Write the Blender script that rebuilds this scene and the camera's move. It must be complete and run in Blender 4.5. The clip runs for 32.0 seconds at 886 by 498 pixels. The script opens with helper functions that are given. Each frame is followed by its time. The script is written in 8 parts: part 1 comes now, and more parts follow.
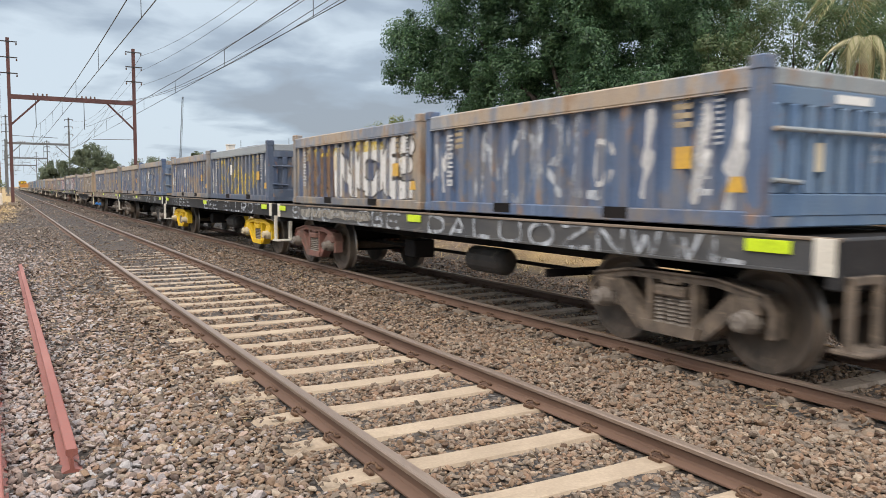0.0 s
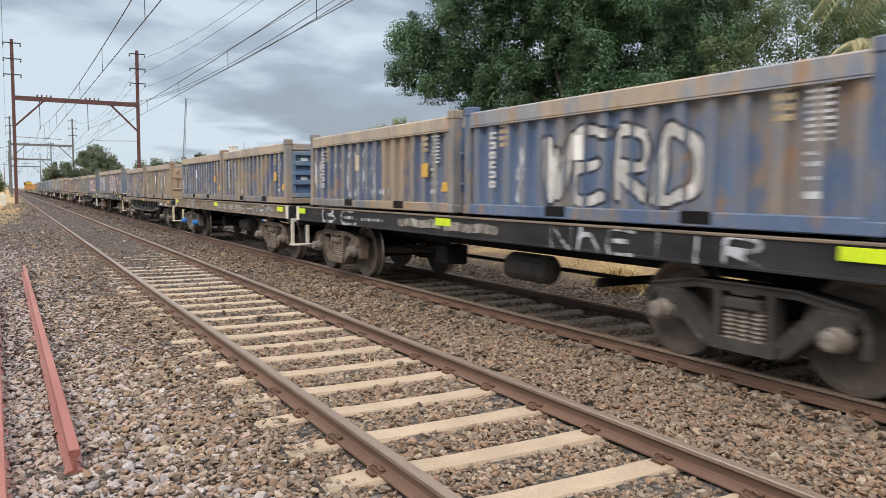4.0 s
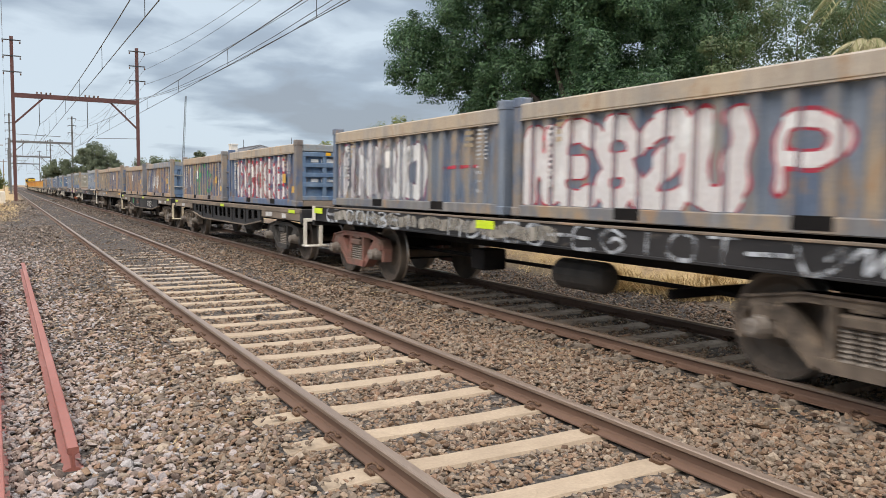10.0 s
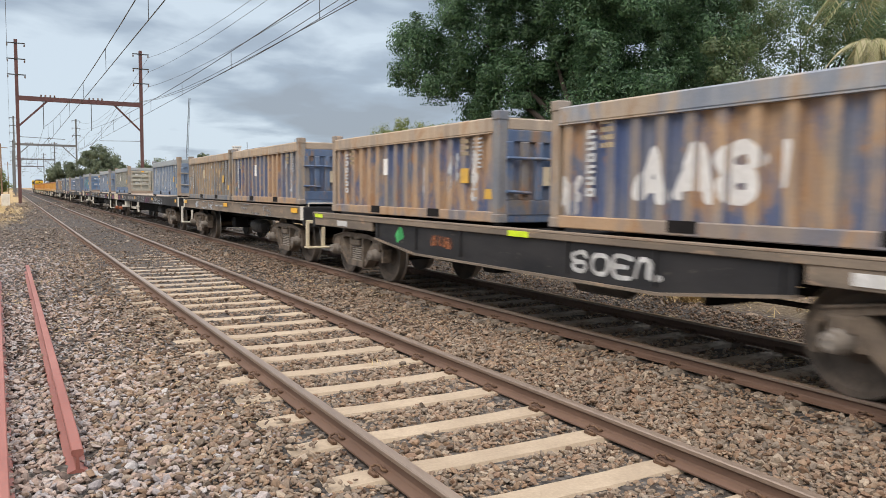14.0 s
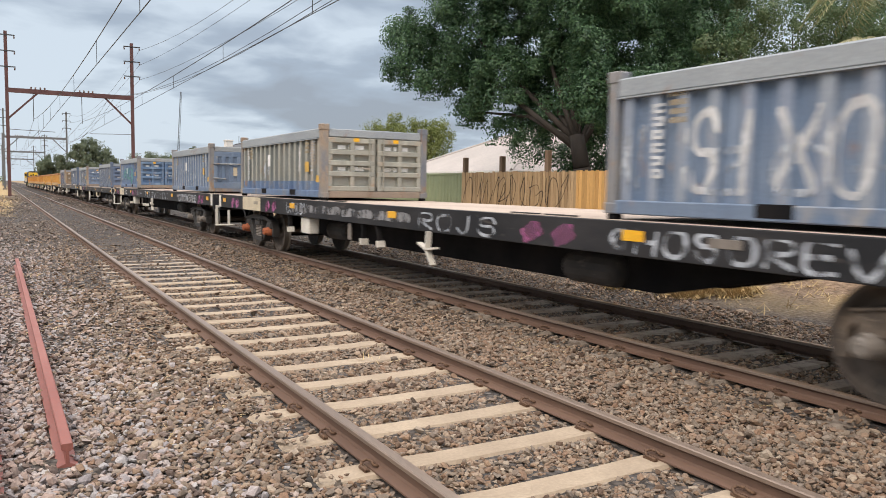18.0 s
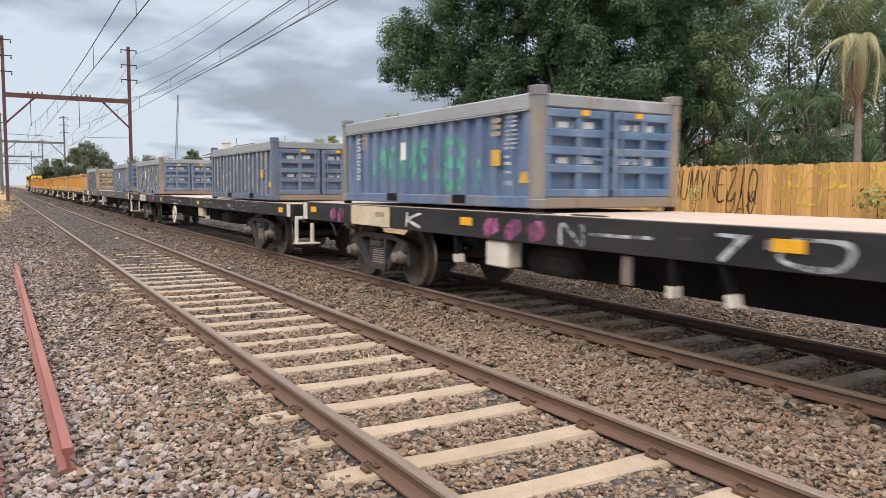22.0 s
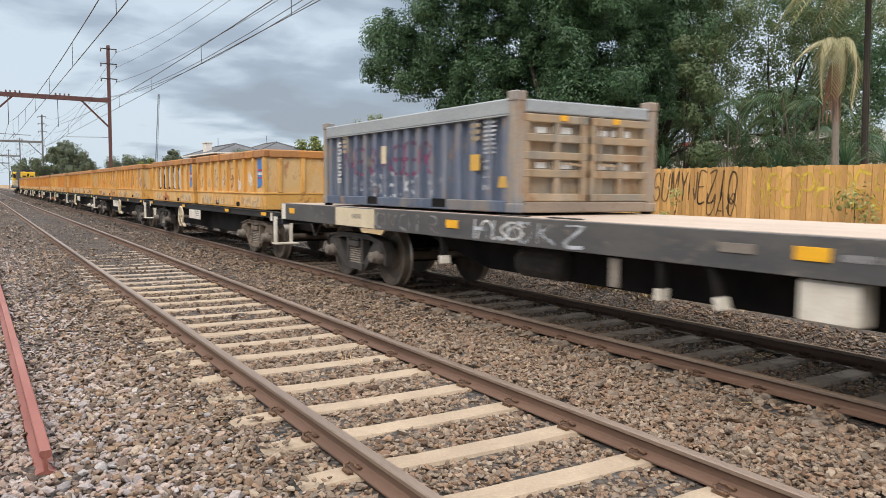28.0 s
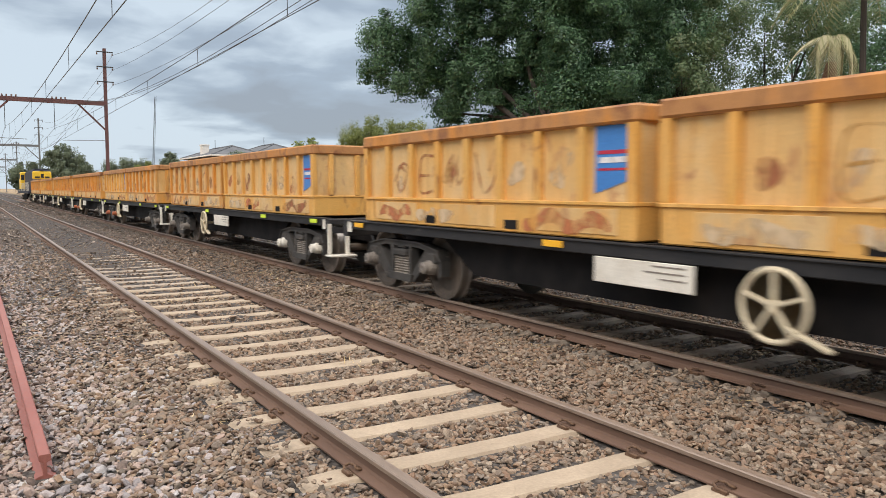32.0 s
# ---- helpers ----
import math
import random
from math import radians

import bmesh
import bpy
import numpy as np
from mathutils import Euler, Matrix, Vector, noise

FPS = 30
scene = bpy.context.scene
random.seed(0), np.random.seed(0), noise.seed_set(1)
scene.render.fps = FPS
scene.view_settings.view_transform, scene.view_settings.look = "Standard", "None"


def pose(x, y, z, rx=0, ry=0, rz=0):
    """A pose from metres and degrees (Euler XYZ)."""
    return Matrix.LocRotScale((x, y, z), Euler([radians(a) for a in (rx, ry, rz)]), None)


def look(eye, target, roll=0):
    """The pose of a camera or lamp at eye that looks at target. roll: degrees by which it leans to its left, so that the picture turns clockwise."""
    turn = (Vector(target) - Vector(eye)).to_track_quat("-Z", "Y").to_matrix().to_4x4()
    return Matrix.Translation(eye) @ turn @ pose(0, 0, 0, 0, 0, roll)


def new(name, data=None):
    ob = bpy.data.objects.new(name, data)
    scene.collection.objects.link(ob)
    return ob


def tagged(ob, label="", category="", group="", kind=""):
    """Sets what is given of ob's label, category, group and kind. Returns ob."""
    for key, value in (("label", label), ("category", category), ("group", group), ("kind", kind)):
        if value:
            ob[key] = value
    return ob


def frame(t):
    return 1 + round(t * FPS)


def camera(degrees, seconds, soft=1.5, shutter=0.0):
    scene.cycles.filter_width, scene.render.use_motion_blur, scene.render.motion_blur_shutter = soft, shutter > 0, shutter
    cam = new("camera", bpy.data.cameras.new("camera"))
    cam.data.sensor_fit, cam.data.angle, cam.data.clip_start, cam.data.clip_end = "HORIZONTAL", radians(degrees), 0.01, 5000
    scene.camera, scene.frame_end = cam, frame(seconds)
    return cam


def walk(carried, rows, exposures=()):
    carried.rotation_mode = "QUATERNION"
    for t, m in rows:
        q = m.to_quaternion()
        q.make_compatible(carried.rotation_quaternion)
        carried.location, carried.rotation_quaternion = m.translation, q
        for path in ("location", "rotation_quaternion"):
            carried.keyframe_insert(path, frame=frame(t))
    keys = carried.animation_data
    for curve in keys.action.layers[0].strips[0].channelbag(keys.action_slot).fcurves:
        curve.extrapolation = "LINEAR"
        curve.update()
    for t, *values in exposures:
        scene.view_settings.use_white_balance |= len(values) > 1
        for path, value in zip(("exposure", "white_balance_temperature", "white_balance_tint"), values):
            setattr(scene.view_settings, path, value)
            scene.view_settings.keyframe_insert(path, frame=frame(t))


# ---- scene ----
EYE = (0.0, 0.0, 1.694)
cam = camera(60.32, 32.0, soft=0.55, shutter=0.35)


def sight(yaw, down, lean):
    a, b = radians(yaw), radians(down)
    way = Vector((math.sin(a) * math.cos(b), math.cos(a) * math.cos(b), -math.sin(b)))
    return look(EYE, Vector(EYE) + way * 10, lean)


walk(cam, [(t, sight(y, d, r)) for t, y, d, r in [
    (0, 29.900, 4.460, 0.416), (0.5, 29.851, 4.460, 0.433), (1, 29.824, 4.453, 0.410), (1.5, 29.764, 4.428, 0.422),
    (2, 29.723, 4.419, 0.441), (2.5, 29.682, 4.410, 0.454), (3, 29.674, 4.402, 0.441), (3.5, 29.678, 4.342, 0.455),
    (5.5, 29.698, 4.345, 0.534), (6, 29.660, 4.339, 0.573), (6.5, 29.622, 4.341, 0.558), (7, 29.565, 4.342, 0.558),
    (7.5, 29.517, 4.325, 0.565), (8, 29.533, 4.329, 0.573), (8.5, 29.553, 4.326, 0.593), (9, 29.601, 4.341, 0.634),
    (9.5, 29.685, 4.375, 0.685), (10, 29.748, 4.411, 0.718), (10.5, 29.793, 4.478, 0.689), (11, 29.826, 4.521, 0.636),
    (11.5, 29.802, 4.585, 0.618), (12, 29.770, 4.598, 0.581), (12.5, 29.694, 4.542, 0.564), (13, 29.583, 4.482, 0.525),
    (13.5, 29.512, 4.373, 0.515), (14, 29.489, 4.299, 0.578), (14.5, 29.519, 4.262, 0.649), (16.5, 29.835, 4.458, 0.883),
    (17, 29.928, 4.521, 0.932), (17.5, 30.006, 4.590, 0.933), (18, 30.098, 4.643, 0.909), (18.5, 30.160, 4.680, 0.860),
    (19, 30.228, 4.696, 0.709), (19.5, 30.293, 4.703, 0.652), (20, 30.310, 4.730, 0.588), (20.5, 30.275, 4.763, 0.527),
    (21, 30.231, 4.760, 0.415), (21.5, 30.197, 4.690, 0.402), (22, 30.171, 4.627, 0.314), (22.5, 30.205, 4.567, 0.333),
    (23, 30.291, 4.564, 0.348), (23.5, 30.431, 4.623, 0.403), (24, 30.600, 4.686, 0.446), (24.5, 30.777, 4.753, 0.551),
    (25, 30.913, 4.805, 0.575), (25.5, 31.041, 4.818, 0.606), (27.5, 31.433, 4.643, 0.539), (28, 31.491, 4.541, 0.522),
    (28.5, 31.548, 4.434, 0.476), (29, 31.589, 4.389, 0.423), (29.5, 31.628, 4.383, 0.354), (30, 31.659, 4.400, 0.288),
    (30.5, 31.646, 4.455, 0.222), (31, 31.633, 4.494, 0.113), (31.5, 31.632, 4.521, 0.064), (32, 31.636, 4.503, 0.067),
]], exposures=[(0.0, 0.0, 6500, 10), (13.0, 0.0, 6500, 10), (18.0, 0.0, 6550, 11.5), (24.0, 0.0, 6600, 13), (28.0, 0.0, 6500, 10), (32.0, 0.0, 6500, 10)])


# ---- world and sun: a broken overcast ----
world = bpy.data.worlds.new("overcast_sky")
scene.world = world
world.use_nodes = True
wt = world.node_tree
wt.nodes.clear()


def wnode(kind, **values):
    n = wt.nodes.new(kind)
    for key, value in values.items():
        if key in n.inputs:
            n.inputs[key].default_value = value
    return n


sky = wt.nodes.new("ShaderNodeTexSky")
sky.sky_type, sky.sun_disc = "NISHITA", False
sky.sun_elevation, sky.sun_rotation = radians(46.3), radians(233)
sky.air_density, sky.dust_density = 1.0, 2.0
w_coord = wt.nodes.new("ShaderNodeTexCoord")
w_sep = wt.nodes.new("ShaderNodeSeparateXYZ")
wt.links.new(w_coord.outputs["Generated"], w_sep.inputs[0])
# the clouds lie on a level sheet, so that they crowd together towards the horizon
w_up = wt.nodes.new("ShaderNodeMath")
w_up.operation = "MAXIMUM"
w_up.inputs[1].default_value = 0.0
wt.links.new(w_sep.outputs[2], w_up.inputs[0])
w_low = wt.nodes.new("ShaderNodeMath")
w_low.inputs[1].default_value = 0.17
wt.links.new(w_up.outputs[0], w_low.inputs[0])
w_sheet = wt.nodes.new("ShaderNodeVectorMath")
w_sheet.operation = "DIVIDE"
wt.links.new(w_coord.outputs["Generated"], w_sheet.inputs[0])
wt.links.new(w_low.outputs[0], w_sheet.inputs[1])
w_map = wt.nodes.new("ShaderNodeMapping")
w_map.inputs["Scale"].default_value = (1.0, 1.0, 0.0)
w_map.inputs["Location"].default_value = (5.3, 2.2, 0.4)
wt.links.new(w_sheet.outputs[0], w_map.inputs["Vector"])
w_big = wnode("ShaderNodeTexNoise", Scale=1.0, Detail=4.0, Roughness=0.45, Distortion=0.2)
w_fine = wnode("ShaderNodeTexNoise", Scale=2.9, Detail=6.0, Roughness=0.5, Distortion=0.3)
wt.links.new(w_map.outputs[0], w_big.inputs["Vector"])
wt.links.new(w_map.outputs[0], w_fine.inputs["Vector"])
w_sum = wt.nodes.new("ShaderNodeMath")
w_sum.operation = "MULTIPLY_ADD"
w_sum.inputs[1].default_value = 0.44
wt.links.new(w_fine.outputs["Fac"], w_sum.inputs[0])
wt.links.new(w_big.outputs["Fac"], w_sum.inputs[2])
# the cloud is thicker overhead and thins out towards the horizon
w_thick = wt.nodes.new("ShaderNodeMapRange")
w_thick.inputs["From Min"].default_value, w_thick.inputs["From Max"].default_value = 0.02, 0.36
w_thick.inputs["To Min"].default_value, w_thick.inputs["To Max"].default_value = 0.085, -0.03
wt.links.new(w_sep.outputs[2], w_thick.inputs["Value"])
w_all = wt.nodes.new("ShaderNodeMath")
wt.links.new(w_sum.outputs[0], w_all.inputs[0])
wt.links.new(w_thick.outputs[0], w_all.inputs[1])
w_ramp = wt.nodes.new("ShaderNodeValToRGB")
w_ramp.color_ramp.elements[0].position, w_ramp.color_ramp.elements[0].color = 0.59, (0.39, 0.45, 0.53, 1)
w_ramp.color_ramp.elements[1].position, w_ramp.color_ramp.elements[1].color = 0.82, (0.76, 0.88, 0.99, 1)
w_e = w_ramp.color_ramp.elements.new(0.70)
w_e.color = (0.465, 0.56, 0.675, 1)
wt.links.new(w_all.outputs[0], w_ramp.inputs["Fac"])
w_sky = wnode("ShaderNodeBackground", Strength=0.12)
wt.links.new(sky.outputs[0], w_sky.inputs["Color"])
# an overcast sky is brightest overhead
w_high = wt.nodes.new("ShaderNodeMapRange")
w_high.interpolation_type = "SMOOTHSTEP"
w_high.inputs["From Min"].default_value, w_high.inputs["From Max"].default_value = 0.30, 0.80
w_high.inputs["To Min"].default_value, w_high.inputs["To Max"].default_value = 0.90, 4.2
wt.links.new(w_sep.outputs[2], w_high.inputs["Value"])
w_cloud = wnode("ShaderNodeBackground")
wt.links.new(w_high.outputs[0], w_cloud.inputs["Strength"])
# and whiter there than low down, where the air tints it
w_tone = wt.nodes.new("ShaderNodeMapRange")
w_tone.inputs["From Min"].default_value, w_tone.inputs["From Max"].default_value = 0.3, 0.75
wt.links.new(w_sep.outputs[2], w_tone.inputs["Value"])
w_white = wt.nodes.new("ShaderNodeMix")
w_white.data_type, w_white.blend_type = "RGBA", "MULTIPLY"
w_white.inputs[7].default_value = (1.20, 1.0, 0.85, 1)
wt.links.new(w_tone.outputs[0], w_white.inputs[0])
wt.links.new(w_ramp.outputs["Color"], w_white.inputs[6])
wt.links.new(w_white.outputs[2], w_cloud.inputs["Color"])
w_mix = wnode("ShaderNodeMixShader", Fac=0.9)
wt.links.new(w_sky.outputs[0], w_mix.inputs[1])
wt.links.new(w_cloud.outputs[0], w_mix.inputs[2])
w_out = wt.nodes.new("ShaderNodeOutputWorld")
wt.links.new(w_mix.outputs[0], w_out.inputs["Surface"])

sun = new("sun", bpy.data.lights.new("sun", "SUN"))
sun.data.energy, sun.data.angle, sun.data.color = 2.4, radians(45), (1.0, 0.89, 0.75)
sun.matrix_world = look((-36, -27, 47), (0, 0, 0))


# ---- materials ----
def nodes_of(name):
    m = bpy.data.materials.new(name)
    m.use_nodes = True
    t = m.node_tree
    return m, t, t.nodes["Principled BSDF"]


def node(t, kind, links=(), **values):
    n = t.nodes.new(kind)
    for key, value in values.items():
        n.inputs[key.replace("_", " ")].default_value = value
    for key, source in links:
        t.links.new(source, n.inputs[key])
    return n


def ramp(t, fac, stops):
    n = t.nodes.new("ShaderNodeValToRGB")
    e = n.color_ramp.elements
    while len(e) < len(stops):
        e.new(0.5)
    for k, (pos, col) in enumerate(stops):
        e[k].position, e[k].color = pos, (*col, 1)
    t.links.new(fac, n.inputs["Fac"])
    return n.outputs["Color"]


def mix(t, fac, a, b, kind="MIX"):
    n = t.nodes.new("ShaderNodeMix")
    n.data_type, n.blend_type = "RGBA", kind
    for key, value in (("Factor", fac), ("A", a), ("B", b)):
        sock = [s for s in n.inputs if s.name == key and (s.type == ("VALUE" if key == "Factor" else "RGBA"))][0]
        if isinstance(value, (int, float)):
            sock.default_value = value
        elif isinstance(value, tuple):
            sock.default_value = (*value, 1)
        else:
            t.links.new(value, sock)
    return [s for s in n.outputs if s.type == "RGBA"][0]


def math_node(t, op, a, b=0.0, c=None):
    n = t.nodes.new("ShaderNodeMath")
    n.operation = op
    for k, value in enumerate((a, b, c)):
        if value is None:
            continue
        if isinstance(value, (int, float)):
            n.inputs[k].default_value = value
        else:
            t.links.new(value, n.inputs[k])
    return n.outputs[0]


def coords(t, scale=(1, 1, 1)):
    c = t.nodes.new("ShaderNodeTexCoord")
    m = t.nodes.new("ShaderNodeMapping")
    m.inputs["Scale"].default_value = scale
    t.links.new(c.outputs["Object"], m.inputs["Vector"])
    info = t.nodes.new("ShaderNodeObjectInfo")
    add = t.nodes.new("ShaderNodeVectorMath")
    add.operation = "MULTIPLY_ADD"
    t.links.new(info.outputs["Random"], add.inputs[0])
    add.inputs[1].default_value = (37.0, 23.0, 11.0)
    t.links.new(m.outputs[0], add.inputs[2])
    return add.outputs[0]


def noise_fac(t, vec, scale, detail=4.0, rough=0.55, distort=0.0):
    return node(t, "ShaderNodeTexNoise", [("Vector", vec)], Scale=scale, Detail=detail, Roughness=rough, Distortion=distort).outputs["Fac"]


def bump(t, bsdf, height, strength=0.3, distance=0.01):
    b = node(t, "ShaderNodeBump", [("Height", height)], Strength=strength, Distance=distance)
    t.links.new(b.outputs[0], bsdf.inputs["Normal"])


def surface(name, base, second, rough=0.7, metal=0.0, scale=3.0, fine=40.0, stretch=(1, 1, 1), lo=0.35, hi=0.65, relief=0.2, dirt=None, dirt_at=0.6, vary=0.0, gloss=0.5):
    """Two tones in large patches, a fine grain, a third tone of dirt or rust, and relief."""
    m, t, b = nodes_of(name)
    v = coords(t, stretch)
    big, small = noise_fac(t, v, scale, 5.0), noise_fac(t, v, fine, 3.0)
    c = mix(t, ramp(t, big, [(lo, (0, 0, 0)), (hi, (1, 1, 1))]), base, second)
    c = mix(t, 0.35, c, ramp(t, small, [(0.3, (0.55, 0.55, 0.55)), (0.7, (1.25, 1.25, 1.25))]), "MULTIPLY")
    if dirt:
        d = noise_fac(t, v, scale * 2.7, 6.0, 0.65, 0.6)
        c = mix(t, ramp(t, d, [(dirt_at, (0, 0, 0)), (dirt_at + 0.12, (0.85, 0.85, 0.85))]), c, dirt)
    if vary:
        own = t.nodes.new("ShaderNodeObjectInfo").outputs["Random"]
        c = mix(t, 1.0, c, ramp(t, own, [(0.0, (1 - vary, 1 - 1.1 * vary, 1 - 1.2 * vary)), (0.6, (1, 1, 1)), (1.0, (1 + 0.5 * vary,) * 3)]), "MULTIPLY")
    t.links.new(c, b.inputs["Base Color"])
    t.links.new(ramp(t, small, [(0.2, (rough * 0.8,) * 3), (0.8, (min(1, rough * 1.15),) * 3)]), b.inputs["Roughness"])
    b.inputs["Metallic"].default_value = metal
    b.inputs["Specular IOR Level"].default_value = gloss
    if relief:
        bump(t, b, small, relief, 0.004)
    return m


def container_paint(name, paint, faded, rust=0.5, rust_col=(0.20, 0.11, 0.06), dust=(0.175, 0.14, 0.108), gain=1.4):
    """Chalked steel paint: wide fields of brown dust, rust that creeps in at their edges, pale runs."""
    m, t, b = nodes_of(name)
    paint, faded, rust_col, dust = (tuple(gain * q for q in col) for col in (paint, faded, rust_col, dust))
    v = coords(t, (1.0, 1.0, 0.5))
    runs = coords(t, (1.0, 5.0, 0.3))
    big, mid, small = noise_fac(t, v, 0.75, 3.0), noise_fac(t, v, 3.8, 7.0, 0.65, 0.4), noise_fac(t, v, 75.0, 4.0, 0.6)
    field = math_node(t, "MULTIPLY_ADD", big, 0.55, math_node(t, "MULTIPLY", mid, 0.45))
    streak = noise_fac(t, runs, 2.0, 6.0, 0.6, 0.3)
    c = mix(t, ramp(t, noise_fac(t, v, 1.6, 4.0), [(0.35, (0, 0, 0)), (0.65, (1, 1, 1))]), paint, faded)
    c = mix(t, ramp(t, streak, [(0.55, (0, 0, 0)), (0.70, (0.55, 0.55, 0.55))]), c, tuple(min(1, 1.5 * q + 0.04) for q in faded))
    e = 0.64 - 0.20 * rust
    c = mix(t, ramp(t, field, [(e - 0.035, (0, 0, 0)), (e + 0.05, (0.88, 0.88, 0.88))]), c, dust)
    c = mix(t, ramp(t, mid, [(0.645 - 0.12 * rust, (0, 0, 0)), (0.74 - 0.12 * rust, (0.7, 0.7, 0.7))]), c, rust_col)
    c = mix(t, ramp(t, streak, [(0.30, (0.6 * rust,) * 3), (0.42, (0, 0, 0))]), c, tuple(0.6 * q for q in rust_col))
    c = mix(t, 0.32, c, ramp(t, small, [(0.3, (0.5, 0.5, 0.5)), (0.7, (1.35, 1.35, 1.35))]), "MULTIPLY")
    t.links.new(c, b.inputs["Base Color"])
    b.inputs["Roughness"].default_value = 0.62
    bump(t, b, small, 0.12, 0.003)
    return m


def spray_paint(name, col, wear=0.5):
    """A thin worn coat of spray paint: the metal shows through where it has weathered."""
    m, t, b = nodes_of(name)
    v = coords(t, (1.0, 1.0, 0.6))
    n = noise_fac(t, v, 4.5, 6.0, 0.65, 0.3)
    c = mix(t, ramp(t, noise_fac(t, v, 30.0, 3.0), [(0.3, (0, 0, 0)), (0.7, (1, 1, 1))]), col, tuple(0.82 * q for q in col))
    t.links.new(c, b.inputs["Base Color"])
    b.inputs["Roughness"].default_value = 0.6
    coat = ramp(t, n, [(0.22 + 0.2 * wear, (0.95, 0.95, 0.95)), (0.45 + 0.14 * wear, (0.95 - 0.88 * wear,) * 3)])
    # the steep flanks of ribs catch little of the spray
    facing = node(t, "ShaderNodeSeparateXYZ", [(0, t.nodes.new("ShaderNodeNewGeometry").outputs["True Normal"])])
    flank = math_node(t, "ABSOLUTE", facing.outputs[1], 0.0)
    coat = mix(t, 1.0, coat, ramp(t, flank, [(0.35, (1, 1, 1)), (0.6, (0.16 + 0.2 * (1 - wear),) * 3)]), "MULTIPLY")
    t.links.new(coat, b.inputs["Alpha"])
    return m


def stones(name, cols, lift=1.0, rough=0.85, gloss=0.5, thin=0.0):
    m, t, b = nodes_of(name)
    g = t.nodes.new("ShaderNodeNewGeometry")
    v = coords(t)
    small = noise_fac(t, v, 60.0, 4.0, 0.6)
    n = len(cols)
    c = ramp(t, g.outputs["Random Per Island"], [(k / (n - 1), col) for k, col in enumerate(cols)])
    c = mix(t, 0.6, c, ramp(t, small, [(0.3, (0.6, 0.6, 0.6)), (0.7, (1.25 * lift,) * 3)]), "MULTIPLY")
    t.links.new(c, b.inputs["Base Color"])
    b.inputs["Roughness"].default_value = rough
    b.inputs["Specular IOR Level"].default_value = gloss
    bump(t, b, small, 0.5, 0.006)
    if thin:
        # leaves let part of the light through
        glow = node(t, "ShaderNodeBsdfTranslucent", [("Color", c)])
        both = node(t, "ShaderNodeMixShader", Fac=thin)
        out = [n for n in t.nodes if n.type == "OUTPUT_MATERIAL"][0]
        t.links.new(b.outputs[0], both.inputs[1])
        t.links.new(glow.outputs[0], both.inputs[2])
        t.links.new(both.outputs[0], out.inputs["Surface"])
    return m


def ground_material():
    """Crushed rock along the tracks; dirt, litter and dry grass past them."""
    m, t, b = nodes_of("ballast_and_earth")
    c = t.nodes.new("ShaderNodeTexCoord")
    v = c.outputs["Object"]
    sep = t.nodes.new("ShaderNodeSeparateXYZ")
    t.links.new(v, sep.inputs[0])
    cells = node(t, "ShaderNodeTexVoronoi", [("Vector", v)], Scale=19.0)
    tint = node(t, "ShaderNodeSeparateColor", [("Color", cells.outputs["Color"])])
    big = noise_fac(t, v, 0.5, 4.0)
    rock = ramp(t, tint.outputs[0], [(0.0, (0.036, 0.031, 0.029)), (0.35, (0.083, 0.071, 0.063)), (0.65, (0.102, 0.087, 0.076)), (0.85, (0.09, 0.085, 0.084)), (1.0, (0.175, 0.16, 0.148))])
    # cells darken to their edges: shade between stones put into the colour
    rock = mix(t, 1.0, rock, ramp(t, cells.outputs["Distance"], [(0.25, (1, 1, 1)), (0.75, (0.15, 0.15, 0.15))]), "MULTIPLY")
    rock = mix(t, ramp(t, big, [(0.4, (0, 0, 0)), (0.65, (0.5, 0.5, 0.5))]), rock, (0.092, 0.072, 0.058))
    fine = noise_fac(t, v, 7.0, 8.0, 0.7)
    earth = ramp(t, fine, [(0.3, (0.09, 0.06, 0.042)), (0.5, (0.22, 0.155, 0.105)), (0.72, (0.42, 0.32, 0.225))])
    straw = ramp(t, noise_fac(t, v, 26.0, 6.0, 0.75), [(0.3, (0.26, 0.18, 0.08)), (0.7, (0.55, 0.41, 0.20))])
    earth = mix(t, ramp(t, noise_fac(t, v, 0.33, 3.0), [(0.46, (0, 0, 0)), (0.60, (0.85, 0.85, 0.85))]), earth, straw)
    edge = math_node(t, "MULTIPLY_ADD", noise_fac(t, v, 0.8, 4.0), 1.6, -0.8)
    x = math_node(t, "ADD", sep.outputs[0], edge)
    right = ramp(t, math_node(t, "MULTIPLY_ADD", x, 0.5, -4.7), [(0.0, (0, 0, 0)), (1.0, (1, 1, 1))])
    along = math_node(t, "MINIMUM", math_node(t, "MAXIMUM", math_node(t, "MULTIPLY_ADD", sep.outputs[1], 0.06, -1.0), 0.0), 3.4)
    left = ramp(t, math_node(t, "MULTIPLY_ADD", math_node(t, "SUBTRACT", x, along), -0.8, -1.2), [(0.0, (0, 0, 0)), (1.0, (1, 1, 1))])
    col = mix(t, right, rock, earth)
    col = mix(t, left, col, mix(t, 0.7, earth, straw))
    t.links.new(col, b.inputs["Base Color"])
    b.inputs["Roughness"].default_value = 0.92
    bump(t, b, math_node(t, "MULTIPLY", cells.outputs["Distance"], -1.0), 0.9, 0.03)
    return m


